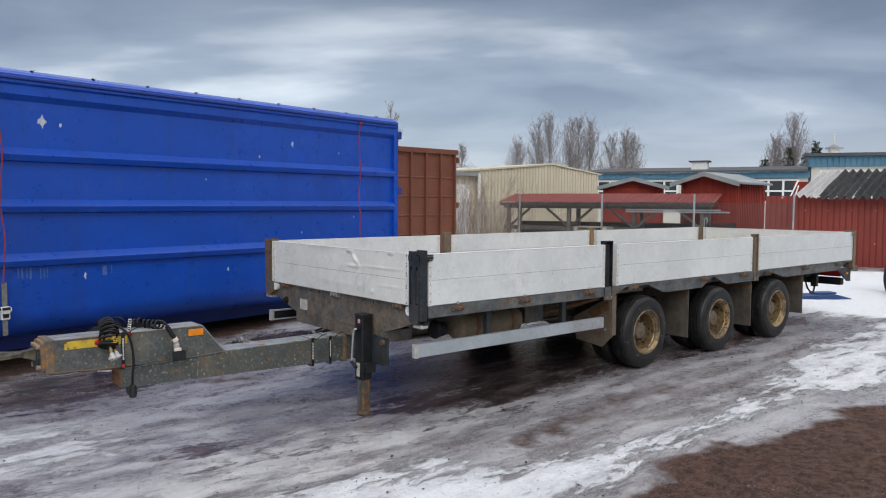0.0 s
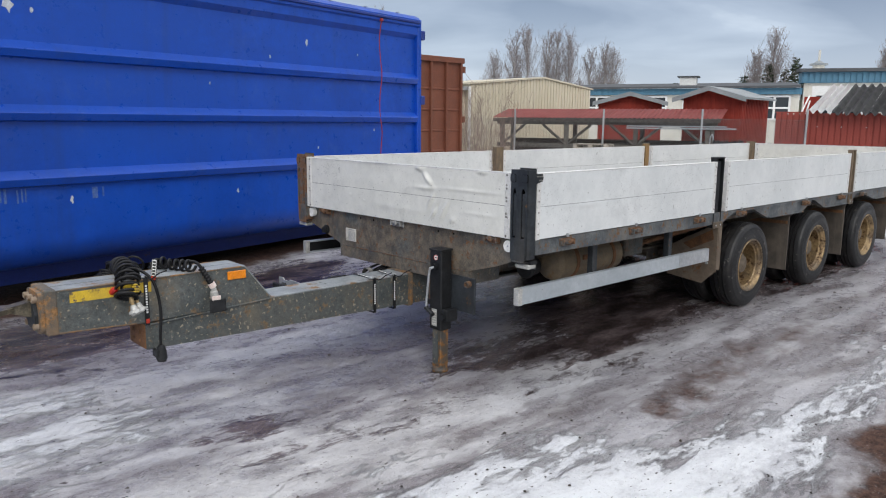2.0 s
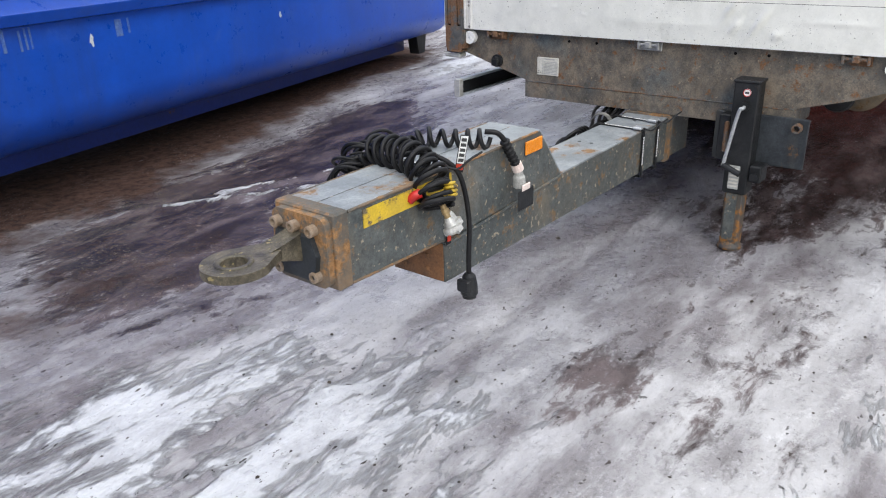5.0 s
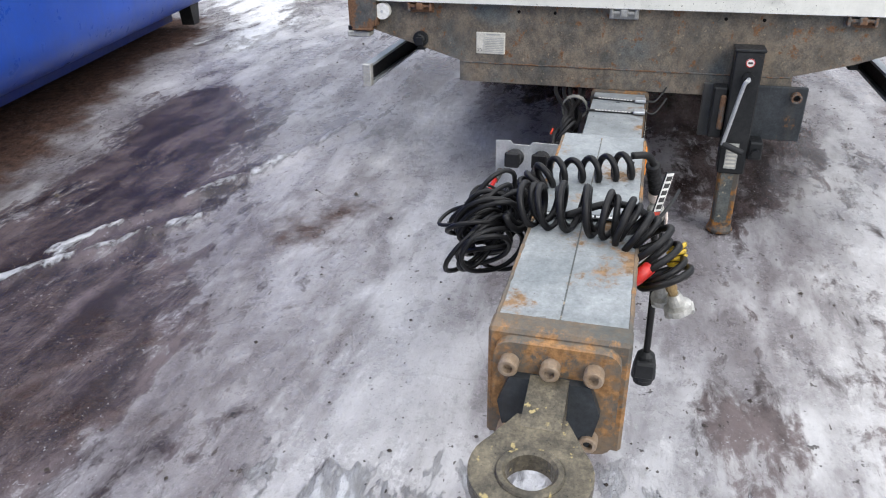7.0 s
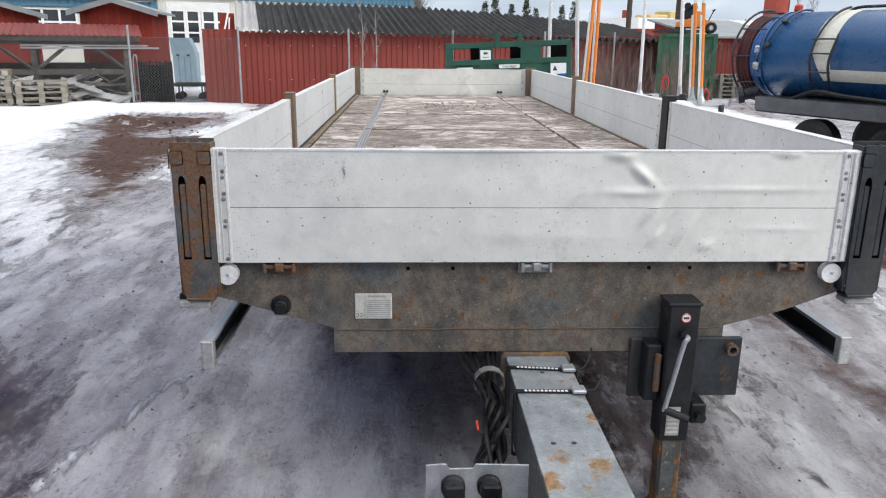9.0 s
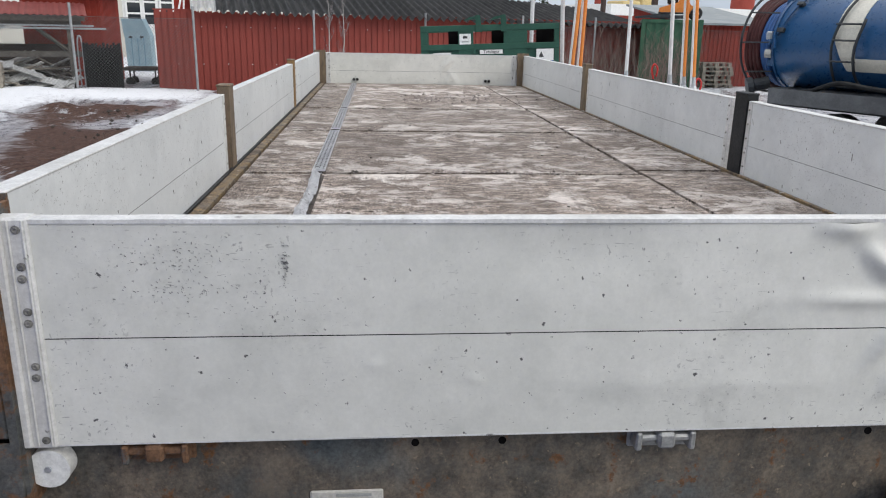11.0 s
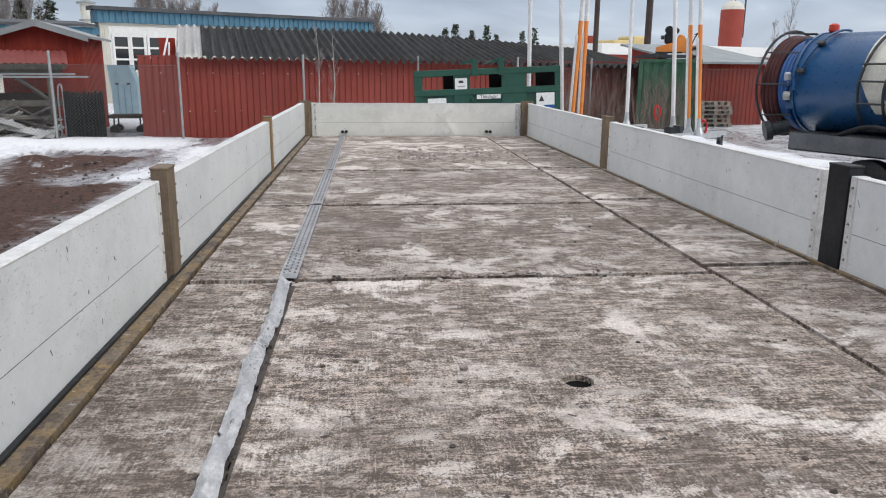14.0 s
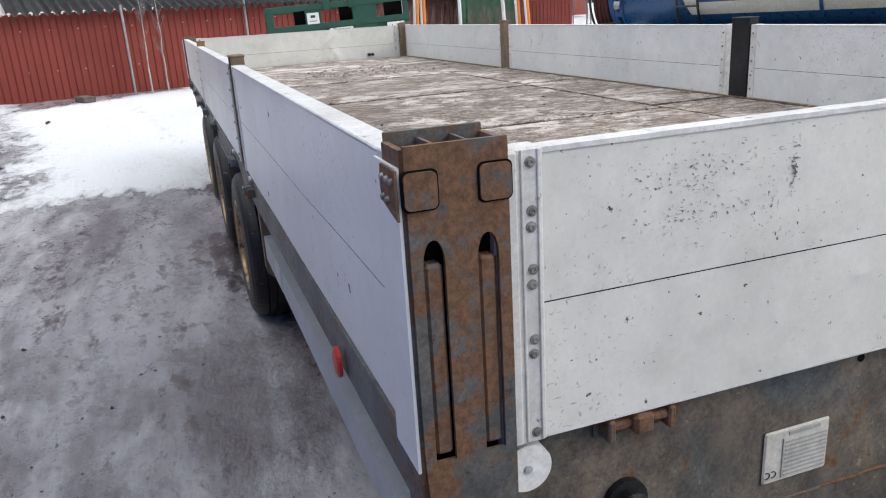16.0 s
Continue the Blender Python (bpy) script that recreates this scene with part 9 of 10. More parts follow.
ZP = 0.45
for x, y, lean, orange, ln in ((15.5, -2.83, 0.012, False, 2.93), (14.6, -3.33, 0.045, False, 5.2), (14.0, -3.34, -0.055, True, 5.2), (14.1, -3.55, -0.02, True, 5.2), (17.0, -5.48, 0.006, False, 3.1), (15.6, -6.04, 0.05, False, 5.2),
                           (14.9, -6.08, 0.05, True, 5.2), (14.7, -6.22, 0.06, True, 5.2)):
    pole("snow_pole" if orange else "silver_pole", x, y, ZP, lean, ln, 0.043, orange, "tall silver pole with an orange lower half" if orange else "tall bare silver steel pole")
for x, y, z in ((14.0, -3.35, 0.75), (15.6, -5.65, 0.85), (14.8, -6.35, 0.60)):
    solo("red_hook", tube(bmesh.new(), smooth_path([(x, y, z - 0.2), (x, y + 0.05, z), (x, y, z + 0.12), (x, y - 0.08, z + 0.02), (x, y - 0.06, z - 0.15)], 5), 0.022, 7), REDP, "red steel hook hanging at the poles", "hook", "red hooks")
rack = empty("flat_rack", "low grey steel rack standing in the snow behind the trailer", "rack", m=yard(13.0, -3.0, 0.0, -62))
for y in (0.0, 2.2):
    part("side_beam", bx(-0.5, 4.6, y, y + 0.12, 0.34, 0.46), GALV, rack)
for x in (-0.4, 0.8, 2.0, 3.2, 4.4):
    part("cross_beam", bx(x, x + 0.10, 0, 2.3, 0.28, 0.38), GALV, rack)
    for y in (0.0, 2.2):
        part("leg", bx(x, x + 0.08, y, y + 0.10, -0.2, 0.34), DARK, rack)
for k in range(8):
    part("clamp", bx(0.3 + 0.5 * k, 0.42 + 0.5 * k, 0.4 + 0.2 * (k % 3), 0.6 + 0.2 * (k % 3), 0.38, 0.56, bevel=0.01), DARK, rack)

green = empty("paper_container", "dark green steel newspaper container on a wheeled carrier", "container", m=yard(12.484, -0.306, -0.03, -97) @ Matrix.Rotation(radians(-2.6), 4, "Y"))
W = 2.43
for z in (1.60, 1.28, 0.78):
    part("beam", bx(0, W, 0.0, 0.09, z, z + 0.10, bevel=0.006), GREENP, green)
for x0, x1 in ((0.0, 0.13), (0.66, 0.93), (1.46, 1.87), (W - 0.09, W)):
    part("upright", bx(x0, x1, 0.012, 0.08, 0.75, 1.61, bevel=0.006), GREENP, green)
part("panel", bx(0.08, W - 0.08, 0.04, 0.06, 0.80, 1.29), GREENP, green)
for x0, x1 in ((0.48, 0.80), (1.26, 1.60), (2.05, W - 0.06)):
    part("dark_inside", bx(x0, x1, 0.30, 0.34, 1.30, 1.62), VOID, green, "unlit inside of the container")
for x in (0.98, 1.42):
    part("lifting_lug", prism(bmesh.new(), [(x, 1.58), (x + 0.10, 1.58), (x + 0.07, 1.86), (x - 0.02, 1.86)], "y", -0.02, 0.05), GREENP, green)
    part("lug_arm", prism(bmesh.new(), [(x - 0.02, 1.80), (x + 0.07, 1.86), (x - 0.12, 1.83), (x - 0.22, 1.77)], "y", 0.0, 0.6), GREENP, green)
part("rear_frame", bx(0, W, 0.9, 0.99, 1.58, 1.66), GREENP, green)
for x in (0.0, W - 0.09):
    part("side_beam", bx(x, x + 0.09, 0.09, 0.9, 1.60, 1.68), GREENP, green)
    part("rear_post", bx(x, x + 0.09, 0.9, 0.99, 0.7, 1.60), GREENP, green)
for x in (0.86, 1.62):
    part("brace", prism(bmesh.new(), [(x, 1.30), (x + 0.07, 1.30), (x + 0.28, 1.05), (x + 0.21, 1.05)], "y", 0.0, 0.03), GREENP, green)
s1 = part("notice", bx(0.685, 0.885, -0.002, 0.010, 1.375, 1.555), WHITEP, green, "white notice")
part("bar", bx(0.745, 0.825, -0.006, -0.002, 1.475, 1.515), INK, s1)
part("bar", bx(0.725, 0.845, -0.006, -0.002, 1.41, 1.43), INKGREY, s1)
s2 = part("name_sign", bx(1.04, 1.44, -0.012, 0.0, 1.205, 1.275), WHITEP, green, "white name sign")
fc = bpy.data.curves.new("sign_text", "FONT")
fc.body, fc.size, fc.align_x, fc.align_y, fc.extrude = "Tidningar", 0.075, "CENTER", "CENTER", 0.001
txt = new("sign_text", fc)
txt.parent = s2
txt.matrix_basis = Matrix.Translation((1.24, -0.0145, 1.240)) @ Matrix.Rotation(radians(90), 4, "X")
txt.data.materials.append(INK)
s3 = part("poster", bx(2.03, 2.33, -0.012, 0.0, 1.00, 1.27), WHITEP, green, "white and blue poster")
part("blue_field", bx(2.16, 2.33, -0.016, -0.0125, 1.00, 1.07), HOSEB, s3)
part("emblem", prism(bmesh.new(), [(2.07, 1.13), (2.16, 1.13), (2.115, 1.23)], "y", -0.016, -0.0125), INK, s3)
s4 = part("notice", bx(0.22, 0.53, -0.012, 0.0, 1.14, 1.24), WHITEP, green, "white notice")
part("carrier", bx(-0.2, W + 0.2, 0.2, 3.0, 0.60, 0.74), DARK, green)
for x in (-0.28, W + 0.28):
    for y in (0.55, 1.7):
        w0 = part("carrier_tyre", lathe(bmesh.new(), (x, y, 0.34), (1, 0, 0), [(-0.13, 0.24), (-0.14, 0.36), (-0.10, 0.46), (0.10, 0.46), (0.14, 0.36), (0.13, 0.24)], 32), RUBBER, green, "large black tyre")
        part("carrier_rim", lathe(bmesh.new(), (x, y, 0.34), (1, 0, 0), [(-0.135, 0.22), (-0.12, 0.24), (0.12, 0.24), (0.135, 0.22)], 24), HUBM, w0)

# tank truck, its tail towards the sheds
TM = Matrix.Translation((9.25, -5.62, 0.0)) @ Matrix.Rotation(radians(180 + 24), 4, "Z")
tt = empty("vacuum_tanker", "blue vacuum tank truck with cream band and wound hoses", "truck", m=TM)
R, ZC = 0.65, 1.55
part("shell", lathe(bmesh.new(), (0, 0, ZC), (1, 0, 0), [(-0.27, 0.05), (-0.27, R * 0.86), (-0.25, R * 0.97), (-0.22, R), (5.2, R), (5.3, R * 0.9), (5.4, R * 0.5)], 48), TANKB, tt, smooth=True)


def tank_patch(x0, x1, a0, a1, seg=16, cut=0.0):
    """A curved sheet on the shell's near side between two angles; cut slants its lower left corner."""
    bm = bmesh.new()
    rows = []
    for r_ in (R - 0.004, R + 0.007):
        rows.append([])
        for i in range(seg + 1):
            a = a0 + (a1 - a0) * i / seg
            xl = x0 + cut * max(0.0, 1 - (a - a0) / 38)
            rows[-1].append([bm.verts.new((xx, -r_ * math.cos(radians(a)), ZC + r_ * math.sin(radians(a)))) for xx in (xl, x1)])
    for lay in rows:
        for a, c in zip(lay, lay[1:]):
            bm.faces.new((a[0], a[1], c[1], c[0]))
    for k in (0, seg):
        bm.faces.new((rows[0][k][0], rows[0][k][1], rows[1][k][1], rows[1][k][0]))
    for q in (0, 1):
        for i in range(seg):
            bm.faces.new((rows[0][i][q], rows[0][i + 1][q], rows[1][i + 1][q], rows[1][i][q]))
    return bm


part("cream_band", tank_patch(0.70, 1.02, -30, 96, 32, 0.20), TANKW, tt, "cream painted band", smooth=False)
part("cream_stripe", tank_patch(1.022, 5.0, -30, -15, 6), TANKW, tt, "cream painted stripe")
for x, h in ((-0.22, 0.012), (2.6, 0.03), (4.2, 0.03)):
    part("hoop", lathe(bmesh.new(), (x, 0, ZC), (1, 0, 0), [(0, R), (0, R + h), (0.04, R + h), (0.04, R)], 48, True), TANKB, tt)
# lines strapped round the tail of the shell
part("shell_line", tube(bmesh.new(), [(-0.16 + 0.20 * max(0.0, math.sin(radians(a))), -(R + 0.03) * math.cos(radians(a)), ZC + (R + 0.03) * math.sin(radians(a))) for a in range(8, 100, 6)], 0.016, 7), TANKB, tt, "dark blue pipe round the shell", smooth=True)
for a in (14, 48):
    ca, sa = math.cos(radians(a)), math.sin(radians(a))
    part("pipe_clip", bx(-0.05, 0.05, -0.03, 0.03, -0.03, 0.03, bevel=0.008, m=Matrix.Translation((-0.14 + 0.2 * sa, -(R + 0.03) * ca, ZC + (R + 0.03) * sa)) @ Matrix.Rotation(radians(-a), 4, "X")), DARK, tt)
part("valve_handle", tube(bmesh.new(), [(-0.15, -R - 0.05, ZC + 0.10), (-0.12, -R - 0.06, ZC - 0.08)], 0.022, 7), TANKB, tt)
part("valve_body", bx(-0.36, -0.26, -R + 0.02, -R + 0.12, ZC + 0.03, ZC + 0.15, bevel=0.02), GALV, tt, "grey cast valve")
part("tail_line", tube(bmesh.new(), smooth_path([(-0.30, -R + 0.06, ZC + 0.05), (-0.22, -R - 0.04, ZC - 0.02), (-0.15, -R - 0.04, ZC + 0.10)], 5), 0.016, 7), TANKB, tt)
for k in range(7):
    rr_ = R - 0.06 - 0.010 * (k % 3) if k < 3 else R - 0.045 + 0.006 * (k - 3)
    part("wound_hose", tube(bmesh.new(), [(-0.315 - 0.056 * k + 0.008 * math.sin(3 * a + k), rr_ * math.cos(a), ZC - 0.02 + rr_ * math.sin(a)) for a in (2 * math.pi * i / 40 for i in range(40))], 0.035, 8, True),
         HOSEB if k < 3 else HOSER, tt, "wound blue hose" if k < 3 else "wound dark red hose", smooth=True)
part("reel_drum", lathe(bmesh.new(), (-0.68, 0, ZC - 0.02), (1, 0, 0), [(0, 0.1), (0, R - 0.11), (0.41, R - 0.13), (0.42, 0.1)], 32), DARK, tt)
part("guard_hoop", tube(bmesh.new(), [(-0.70, (R + 0.05) * math.cos(a), ZC - 0.01 + (R + 0.05) * math.sin(a)) for a in (2 * math.pi * i / 40 for i in range(40))], 0.018, 7, True), DARK, tt)
for k in range(10):
    a = 2 * math.pi * k / 10
    part("guard_bar", tube(bmesh.new(), [(-0.70, (R + 0.05) * math.cos(a), ZC - 0.01 + (R + 0.05) * math.sin(a)), (-0.24, (R + 0.02) * math.cos(a), ZC + (R + 0.02) * math.sin(a))], 0.012, 6), DARK, tt)
part("beacon", lathe(bmesh.new(), (-0.16, 0.02, ZC + R), (0, 0, 1), [(0, 0.04), (0.03, 0.065), (0.10, 0.06), (0.12, 0.03)], 14), REDTAPE, tt, "orange-red beacon")
part("top_pipe", tube(bmesh.new(), smooth_path([(0.5, 0.25, ZC + 0.62), (0.7, 0.22, ZC + 0.70), (1.2, 0.2, ZC + 0.71), (3.0, 0.15, ZC + 0.71)], 6), 0.022, 8), DARK, tt)
for k in range(4):
    part("end_clamp", bx(-0.30, -0.20, (R - 0.03) * math.cos(0.6 + 1.5 * k) - 0.04, (R - 0.03) * math.cos(0.6 + 1.5 * k) + 0.04, ZC + (R - 0.03) * math.sin(0.6 + 1.5 * k) - 0.05, ZC + (R - 0.03) * math.sin(0.6 + 1.5 * k) + 0.05, bevel=0.01), TANKB, tt)
part("chassis", bx(-0.1, 6.0, -0.75, 0.75, 0.72, 0.95, bevel=0.02), DARK, tt)
part("side_tray", prism(bmesh.new(), [(-0.50, 0.78), (-0.92, 0.76), (-0.94, 0.96), (-0.50, 0.90)], "x", 0.05, 5.4), TRAYM, tt, "grey sheet side tray")
for x in (1.0, 2.2):
    for s in (-1, 1):
        part("tyre", lathe(bmesh.new(), (x, s * 0.70, 0.34), (0, 1, 0), [(-0.10, 0.2), (-0.11, 0.30), (-0.09, 0.36), (0.09, 0.36), (0.11, 0.30), (0.10, 0.2)], 28), RUBBER, tt)
part("ladder_rail", tube(bmesh.new(), [(0.72 + 0.10 * max(0.0, math.sin(radians(a))), -(R + 0.05) * math.cos(radians(a)), ZC + (R + 0.05) * math.sin(radians(a))) for a in range(-56, 86, 6)], 0.018, 7), DARK, tt, smooth=True)
part("ladder_rail", tube(bmesh.new(), smooth_path([(1.06, -0.45, 1.0), (1.06, -0.66, 1.2), (1.06, -0.74, 1.5), (1.10, -0.66, 1.86)], 6), 0.018, 7), DARK, tt, smooth=True)
for z, y in ((1.34, 0.69), (1.60, 0.72), (1.80, 0.68)):
    part("rung", tube(bmesh.new(), [(0.73, -y, z), (1.07, -y - 0.01, z)], 0.014, 6), DARK, tt)
part("ladder_foot", tube(bmesh.new(), [(0.70, -0.46, 1.02), (1.08, -0.46, 1.02)], 0.02, 7), DARK, tt)
part("suction_hose", tube(bmesh.new(), smooth_path([(0.25, -0.80, 0.90), (0.6, -0.84, 0.95), (1.0, -0.84, 1.08), (1.5, -0.84, 1.04), (2.8, -0.82, 0.98), (3.8, -0.82, 0.98)], 8), 0.032, 10), HOSE, tt, smooth=True)
part("valve", lathe(bmesh.new(), (-0.30, -0.50, 1.0), (-0.5, -0.6, -0.2), [(0, 0.09), (0.2, 0.09), (0.22, 0.13), (0.3, 0.13)], 14), DARK, tt)
part("work_lamp", cyl(bmesh.new(), (-0.22, -0.62, ZC - 0.15), (-0.30, -0.65, ZC - 0.15), 0.06, 14), LAMPW, tt)

solo("snow_heap", lathe(bmesh.new(), (0, 0, 0), (0, 0, 1), [(0, 0.9), (0.10, 0.75), (0.20, 0.45), (0.25, 0.15)], 20), SNOWM, "small heap of snow beside the tank truck", "snow", m=yard(10.6, -4.3, 0.0) @ Matrix.Diagonal((1.5, 0.8, 3.0, 1)), smooth=True)
# blue body shell in the snow behind the trailer
bs = empty("blue_shell", "dark blue plastic shell lying in the snow", "part", m=yard(10.3, 0.3, -0.02, -30) @ Matrix.Diagonal((0.85, 0.85, 0.6, 1)))
part("shell", prism(bmesh.new(), [(-0.7, 0.10), (-0.62, 0.24), (0.3, 0.26), (0.62, 0.14), (0.62, 0.0), (-0.5, 0.02)], "y", -0.2, 0.25), PURPLE, bs)
part("dark_mouth", bx(0.60, 0.63, -0.15, 0.2, 0.03, 0.13), BLACKP, bs)
part("top_hump", bx(-0.1, 0.4, -0.05, 0.2, 0.25, 0.31, bevel=0.02), PURPLE, bs)
solo("grey_slab", bx(-0.3, 0.3, -0.15, 0.15, 0, 0.14, bevel=0.02), TIMBER, "grey concrete block on the snow by the shed", "block", m=yard(19.6, 3.4, -0.17, 25))


# ---- trees ----
def bare_tree(name, x, y, z, h, seed, bark, label, spread=0.28, dens=90, tw=0.02, thick=0.018):
    rng = random.Random(seed)
    o = empty(name, label, "tree", "bare trees", m=yard(x, y, z))
    trunk = [Vector((0, 0, 0))]
    for k in range(1, 9):
        trunk.append(Vector((rng.uniform(-0.02, 0.02) * h * k / 8, rng.uniform(-0.02, 0.02) * h * k / 8, h * k / 8)))
    part("trunk", tube(bmesh.new(), trunk, lambda f: thick * h * (1 - f) + thick * 0.6, 7), bark, o)
    verts, faces = [], []

    def stick(p, q, r0, r1):
        d, u, v = frame_axes(q - p)
        n0 = len(verts)
        for c, r in ((p, r0), (q, r1)):
            for i in range(3):
                a = 2 * math.pi * i / 3
                verts.append(c + (u * math.cos(a) + v * math.sin(a)) * r)
        for i in range(3):
            faces.append((n0 + i, n0 + (i + 1) % 3, n0 + 3 + (i + 1) % 3, n0 + 3 + i))
    for k in range(dens):
        f = rng.uniform(0.18, 0.97)
        i = min(int(f * 8), 7)
        p = trunk[i].lerp(trunk[i + 1], f * 8 - i)
        a = rng.uniform(0, 6.283)
        ln = h * spread * (1.15 - f) * rng.uniform(0.5, 1.2) + 0.04 * h
        q = p + Vector((math.cos(a) * ln * 0.42, math.sin(a) * ln * 0.42, ln * rng.uniform(0.8, 1.3)))
        stick(p, q, tw * 1.2, tw * 0.5)
        for j in range(7):
            g = rng.uniform(0.25, 1.0)
            b = p.lerp(q, g)
            c = b + Vector((rng.uniform(-1, 1), rng.uniform(-1, 1), rng.uniform(0.5, 2.0))) * ln * 0.24
            stick(b, c, tw * 0.55, tw * 0.25)
            for j2 in range(3):
                e2 = b.lerp(c, rng.uniform(0.3, 1))
                stick(e2, e2 + Vector((rng.uniform(-1, 1), rng.uniform(-1, 1), rng.uniform(-0.4, 1.5))) * ln * 0.14, tw * 0.4, tw * 0.2)
    me = bpy.data.meshes.new("crown")
    me.from_pydata([tuple(v) for v in verts], [], faces)
    me.materials.append(TWIG)
    cr = new("crown", me)
    cr.parent = o
    return o


def pine_tree(x, y, z, h, seed):
    rng = random.Random(seed)
    o = empty("pine_tree", "dark green pine among bare birches", "tree", "far trees", m=yard(x, y, z))
    part("trunk", cyl(bmesh.new(), (0, 0, 0), (0, 0, h * 0.95), 0.02 * h, 8, 0.005 * h), BARK, o)
    verts, faces = [], []
    for k in range(420):
        f = rng.uniform(0.25, 1.0)
        rr = h * 0.22 * (1.12 - f) * rng.uniform(0.2, 1.0) + 0.01 * h
        a = rng.uniform(0, 6.283)
        c = Vector((math.cos(a) * rr, math.sin(a) * rr, f * h + rng.uniform(-0.02, 0.02) * h))
        s = h * rng.uniform(0.018, 0.04)
        n0 = len(verts)
        for _ in range(6):
            verts.append(tuple(c + Vector((rng.uniform(-1, 1), rng.uniform(-1, 1), rng.uniform(-0.6, 0.6))) * s))
        faces += [(n0, n0 + 1, n0 + 2), (n0 + 3, n0 + 4, n0 + 5), (n0 + 1, n0 + 3, n0 + 5)]
    me = bpy.data.meshes.new("crown")
    me.from_pydata(verts, [], faces)
    me.materials.append(PINE)
    cr = new("crown", me)
    cr.parent = o
    return o


TREES = [(61.7, 58.2, 9.4), (63.6, 56.8, 11.3), (64.6, 55.8, 11.9), (66.6, 54.2, 11.2), (67.4, 53.5, 11.6), (68.4, 52.6, 11.3), (70.3, 51.0, 9.6), (71.6, 49.9, 10.2), (72.4, 49.2, 9.6), (56.5, 62.5, 8.4)]
for k, (x, y, h) in enumerate(TREES):
    bare_tree("birch_tree", x, y, -0.3, h, 20 + k, BIRCH, "tall bare birch far behind the halls", 0.36, 85, 0.020)
for k, (x, y, h) in enumerate(((87.6, 37.0, 12.2), (86.0, 38.6, 9.6), (92.0, 2.0, 9.2), (93.8, -0.5, 9.0), (92.5, 4.6, 9.9), (93, 3.4, 9.4), (93, 0.8, 9.8), (90, 25.6, 9.6), (90, 24.8, 10.3), (90.5, 23.7, 9.7), (91, 22.5, 9.0), (90.5, 21.4, 9.0), (91, 20.0, 8.7), (92, 18.2, 8.4))):
    bare_tree("birch_tree", x, y, -0.3, h, 40 + k, BARK, "bare birch far behind the halls", 0.40, 80, 0.028)
for k, (x, y, h) in enumerate(((87.0, 37.4, 8.8), (89.2, 35.2, 9.4), (88.3, 36.0, 8.0), (85.2, 39.5, 7.4), (98.0, 42.0, 9.2), (79, 45, 6.4), (97, 43.5, 8.0), (112, -10.5, 7.6), (112, -12.0, 8.2), (113, -14.5, 7.4), (112, -16.6, 8.0), (112, -18.0, 6.9), (113, -22.0, 7.3), (114, -24.0, 7.8))):
    pine_tree(x, y, -0.3, h, 60 + k)
bare_tree("bare_sapling", 11.3, 14.6, -0.1, 4.9, 91, BARK, "thin bare sapling behind the rust-red container", 0.20, 40, 0.008, 0.007)
for k, (x, y, h) in enumerate(((29.5, -16.3, 4.7), (30.2, -16.0, 3.7))):
    bare_tree("bare_sapling", x, y, -0.15, h, 98 + k, BARK, "thin bare sapling behind the tank truck", 0.24, 26, 0.006, 0.007)
for k, (x, y, h) in enumerate(((20.35, 1.85, 2.9), (20.5, 1.45, 2.8))):
    bare_tree("bare_sapling", x, y, -0.15, h, 95 + k, BIRCH, "thin bare birch sapling before the red shed", 0.16, 14, 0.005, 0.007)


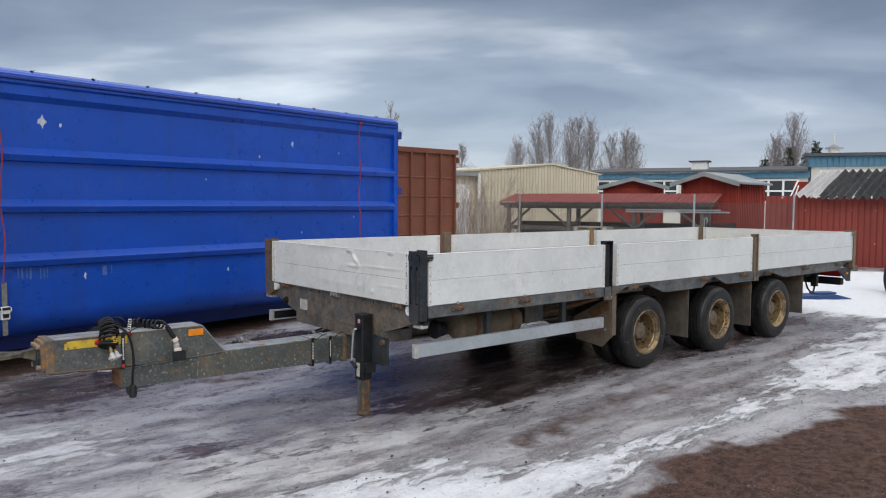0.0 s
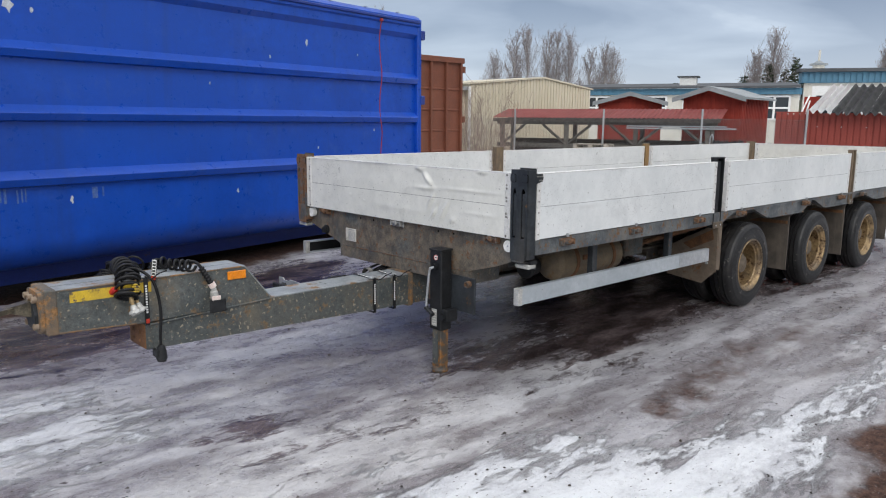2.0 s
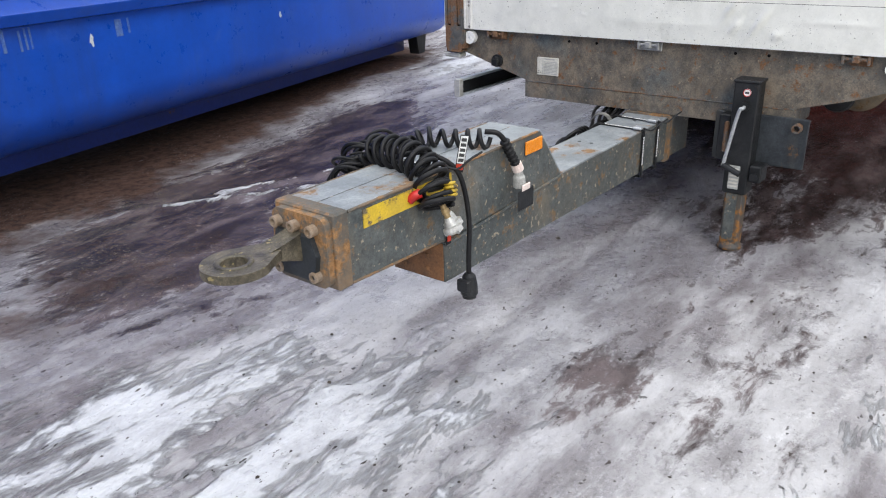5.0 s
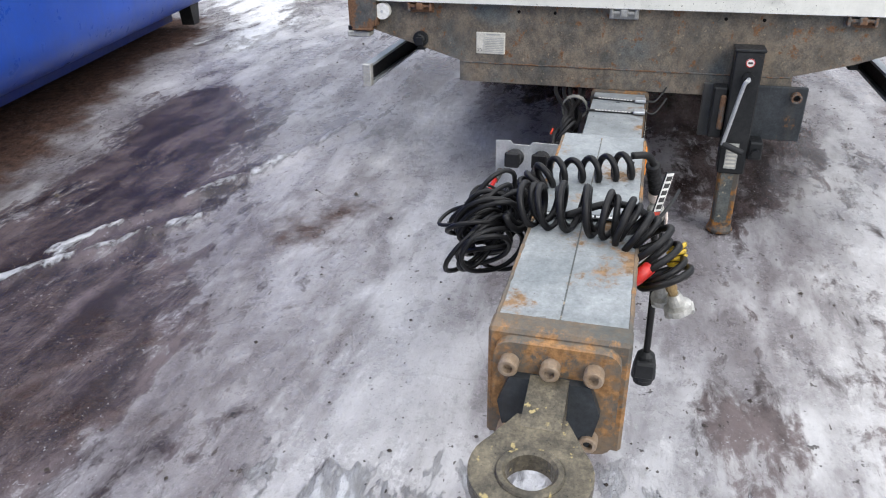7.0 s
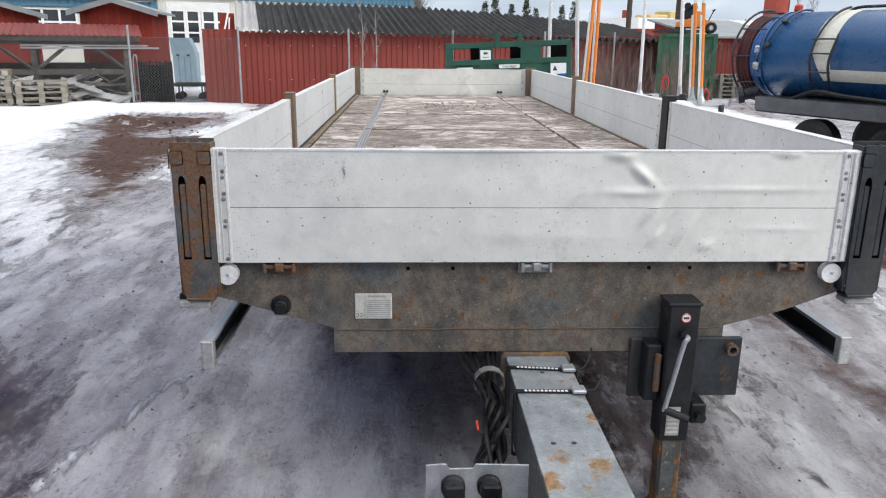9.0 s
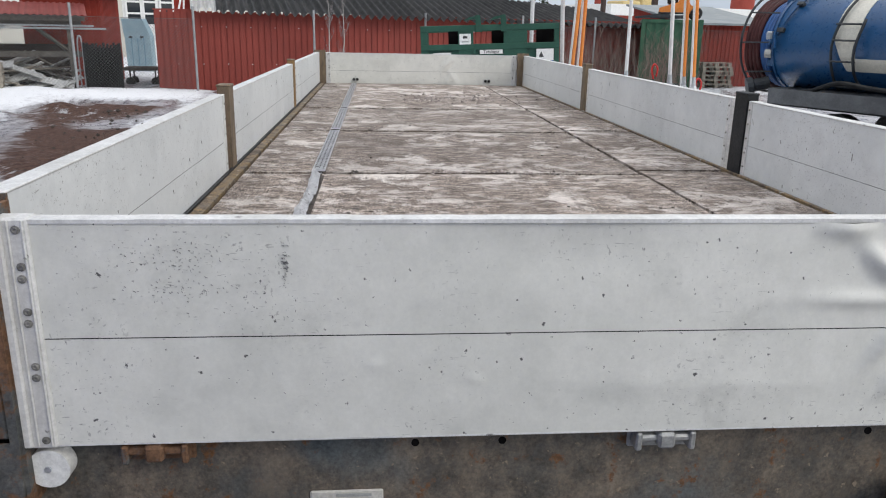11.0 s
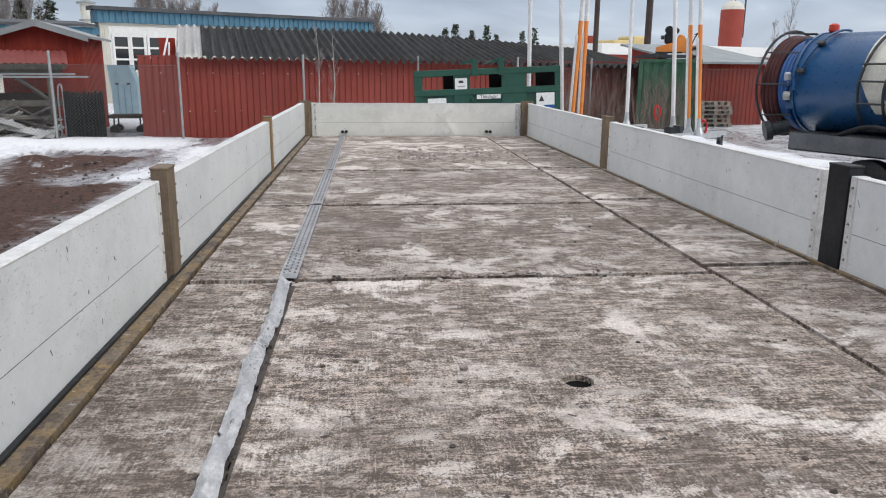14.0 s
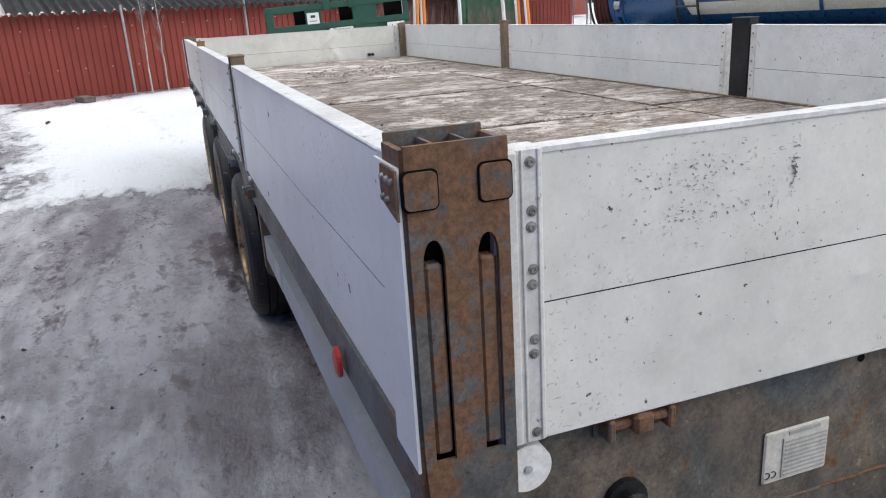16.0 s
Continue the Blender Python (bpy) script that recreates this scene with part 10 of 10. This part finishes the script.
def thicket(name, x0, y0, x1, y1, n, h, seed, label, material=SHRUB, tw=0.008):
    """Bare shrubs as one mass of thin upright twigs."""
    rng = random.Random(seed)
    verts, faces = [], []

    def stick(p, q, r0):
        d, u, v = frame_axes(q - p)
        n0 = len(verts)
        for c, r in ((p, r0), (q, r0 * 0.5)):
            for i in range(3):
                a = 2 * math.pi * i / 3
                verts.append(tuple(c + (u * math.cos(a) + v * math.sin(a)) * r))
        for i in range(3):
            faces.append((n0 + i, n0 + (i + 1) % 3, n0 + 3 + (i + 1) % 3, n0 + 3 + i))
    for k in range(n):
        f = rng.random()
        p = Vector((x0 + (x1 - x0) * f + rng.uniform(-0.5, 0.5), y0 + (y1 - y0) * f + rng.uniform(-0.5, 0.5), -0.2))
        hh_ = h * rng.uniform(0.45, 1.1)
        cur = p
        d = Vector((rng.uniform(-0.3, 0.3), rng.uniform(-0.3, 0.3), 1))
        for s in range(4):
            nxt = cur + (d + Vector((rng.uniform(-0.2, 0.2), rng.uniform(-0.2, 0.2), 0))) * hh_ / 4
            stick(cur, nxt, tw * (1 - s * 0.2))
            for j in range(2):
                b = cur.lerp(nxt, rng.random())
                stick(b, b + Vector((rng.uniform(-1, 1), rng.uniform(-1, 1), rng.uniform(0.6, 1.6))).normalized() * hh_ * rng.uniform(0.12, 0.3), tw * 0.55)
            cur = nxt
    me = bpy.data.meshes.new(name)
    me.from_pydata(verts, [], faces)
    me.materials.append(material)
    return tagged(new(name, me), label, "shrub", kind="stuff")


thicket("bare_shrubs", 12.0, 13.2, 16.3, 14.0, 190, 2.7, 7, "thicket of bare brown shrubs before the beige hall")
thicket("bare_shrubs", 21.3, -7.4, 21.6, -9.0, 130, 1.75, 12, "bare weeds before the green shipping container")
thicket("bare_shrubs", 21.7, -4.7, 22.3, -7.2, 170, 1.7, 9, "bare shrubs and weeds at the end of the red shed")
# dark treeline on the horizon
verts, faces = [], []
rng = random.Random(2)
for k in range(900):
    a = radians(-75 + 160 * k / 900)
    dist = 330 + rng.uniform(-25, 40)
    x, y, s, h = dist * math.cos(a), dist * math.sin(a), rng.uniform(1.2, 3.0), rng.uniform(9.0, 15.0) * (0.75 + 0.4 * noise.noise(Vector((k * 0.03, 0, 0))))
    n0 = len(verts)
    verts += [(x - s * math.sin(a), y + s * math.cos(a), -2), (x + s * math.sin(a), y - s * math.cos(a), -2), (x + 0.9 * s * math.sin(a), y - 0.9 * s * math.cos(a), h * 0.45), (x, y, h), (x - 0.9 * s * math.sin(a), y + 0.9 * s * math.cos(a), h * 0.5),
              (x + s * math.cos(a), y + s * math.sin(a), h * 0.4)]
    faces += [(n0, n0 + 1, n0 + 2, n0 + 3, n0 + 4), (n0 + 1, n0 + 5, n0 + 3), (n0, n0 + 5, n0 + 3)]
me = bpy.data.meshes.new("far_forest")
me.from_pydata(verts, [], faces)
me.materials.append(PINE)
tagged(new("far_forest", me), "dark spruce forest along the horizon", "forest", kind="stuff")
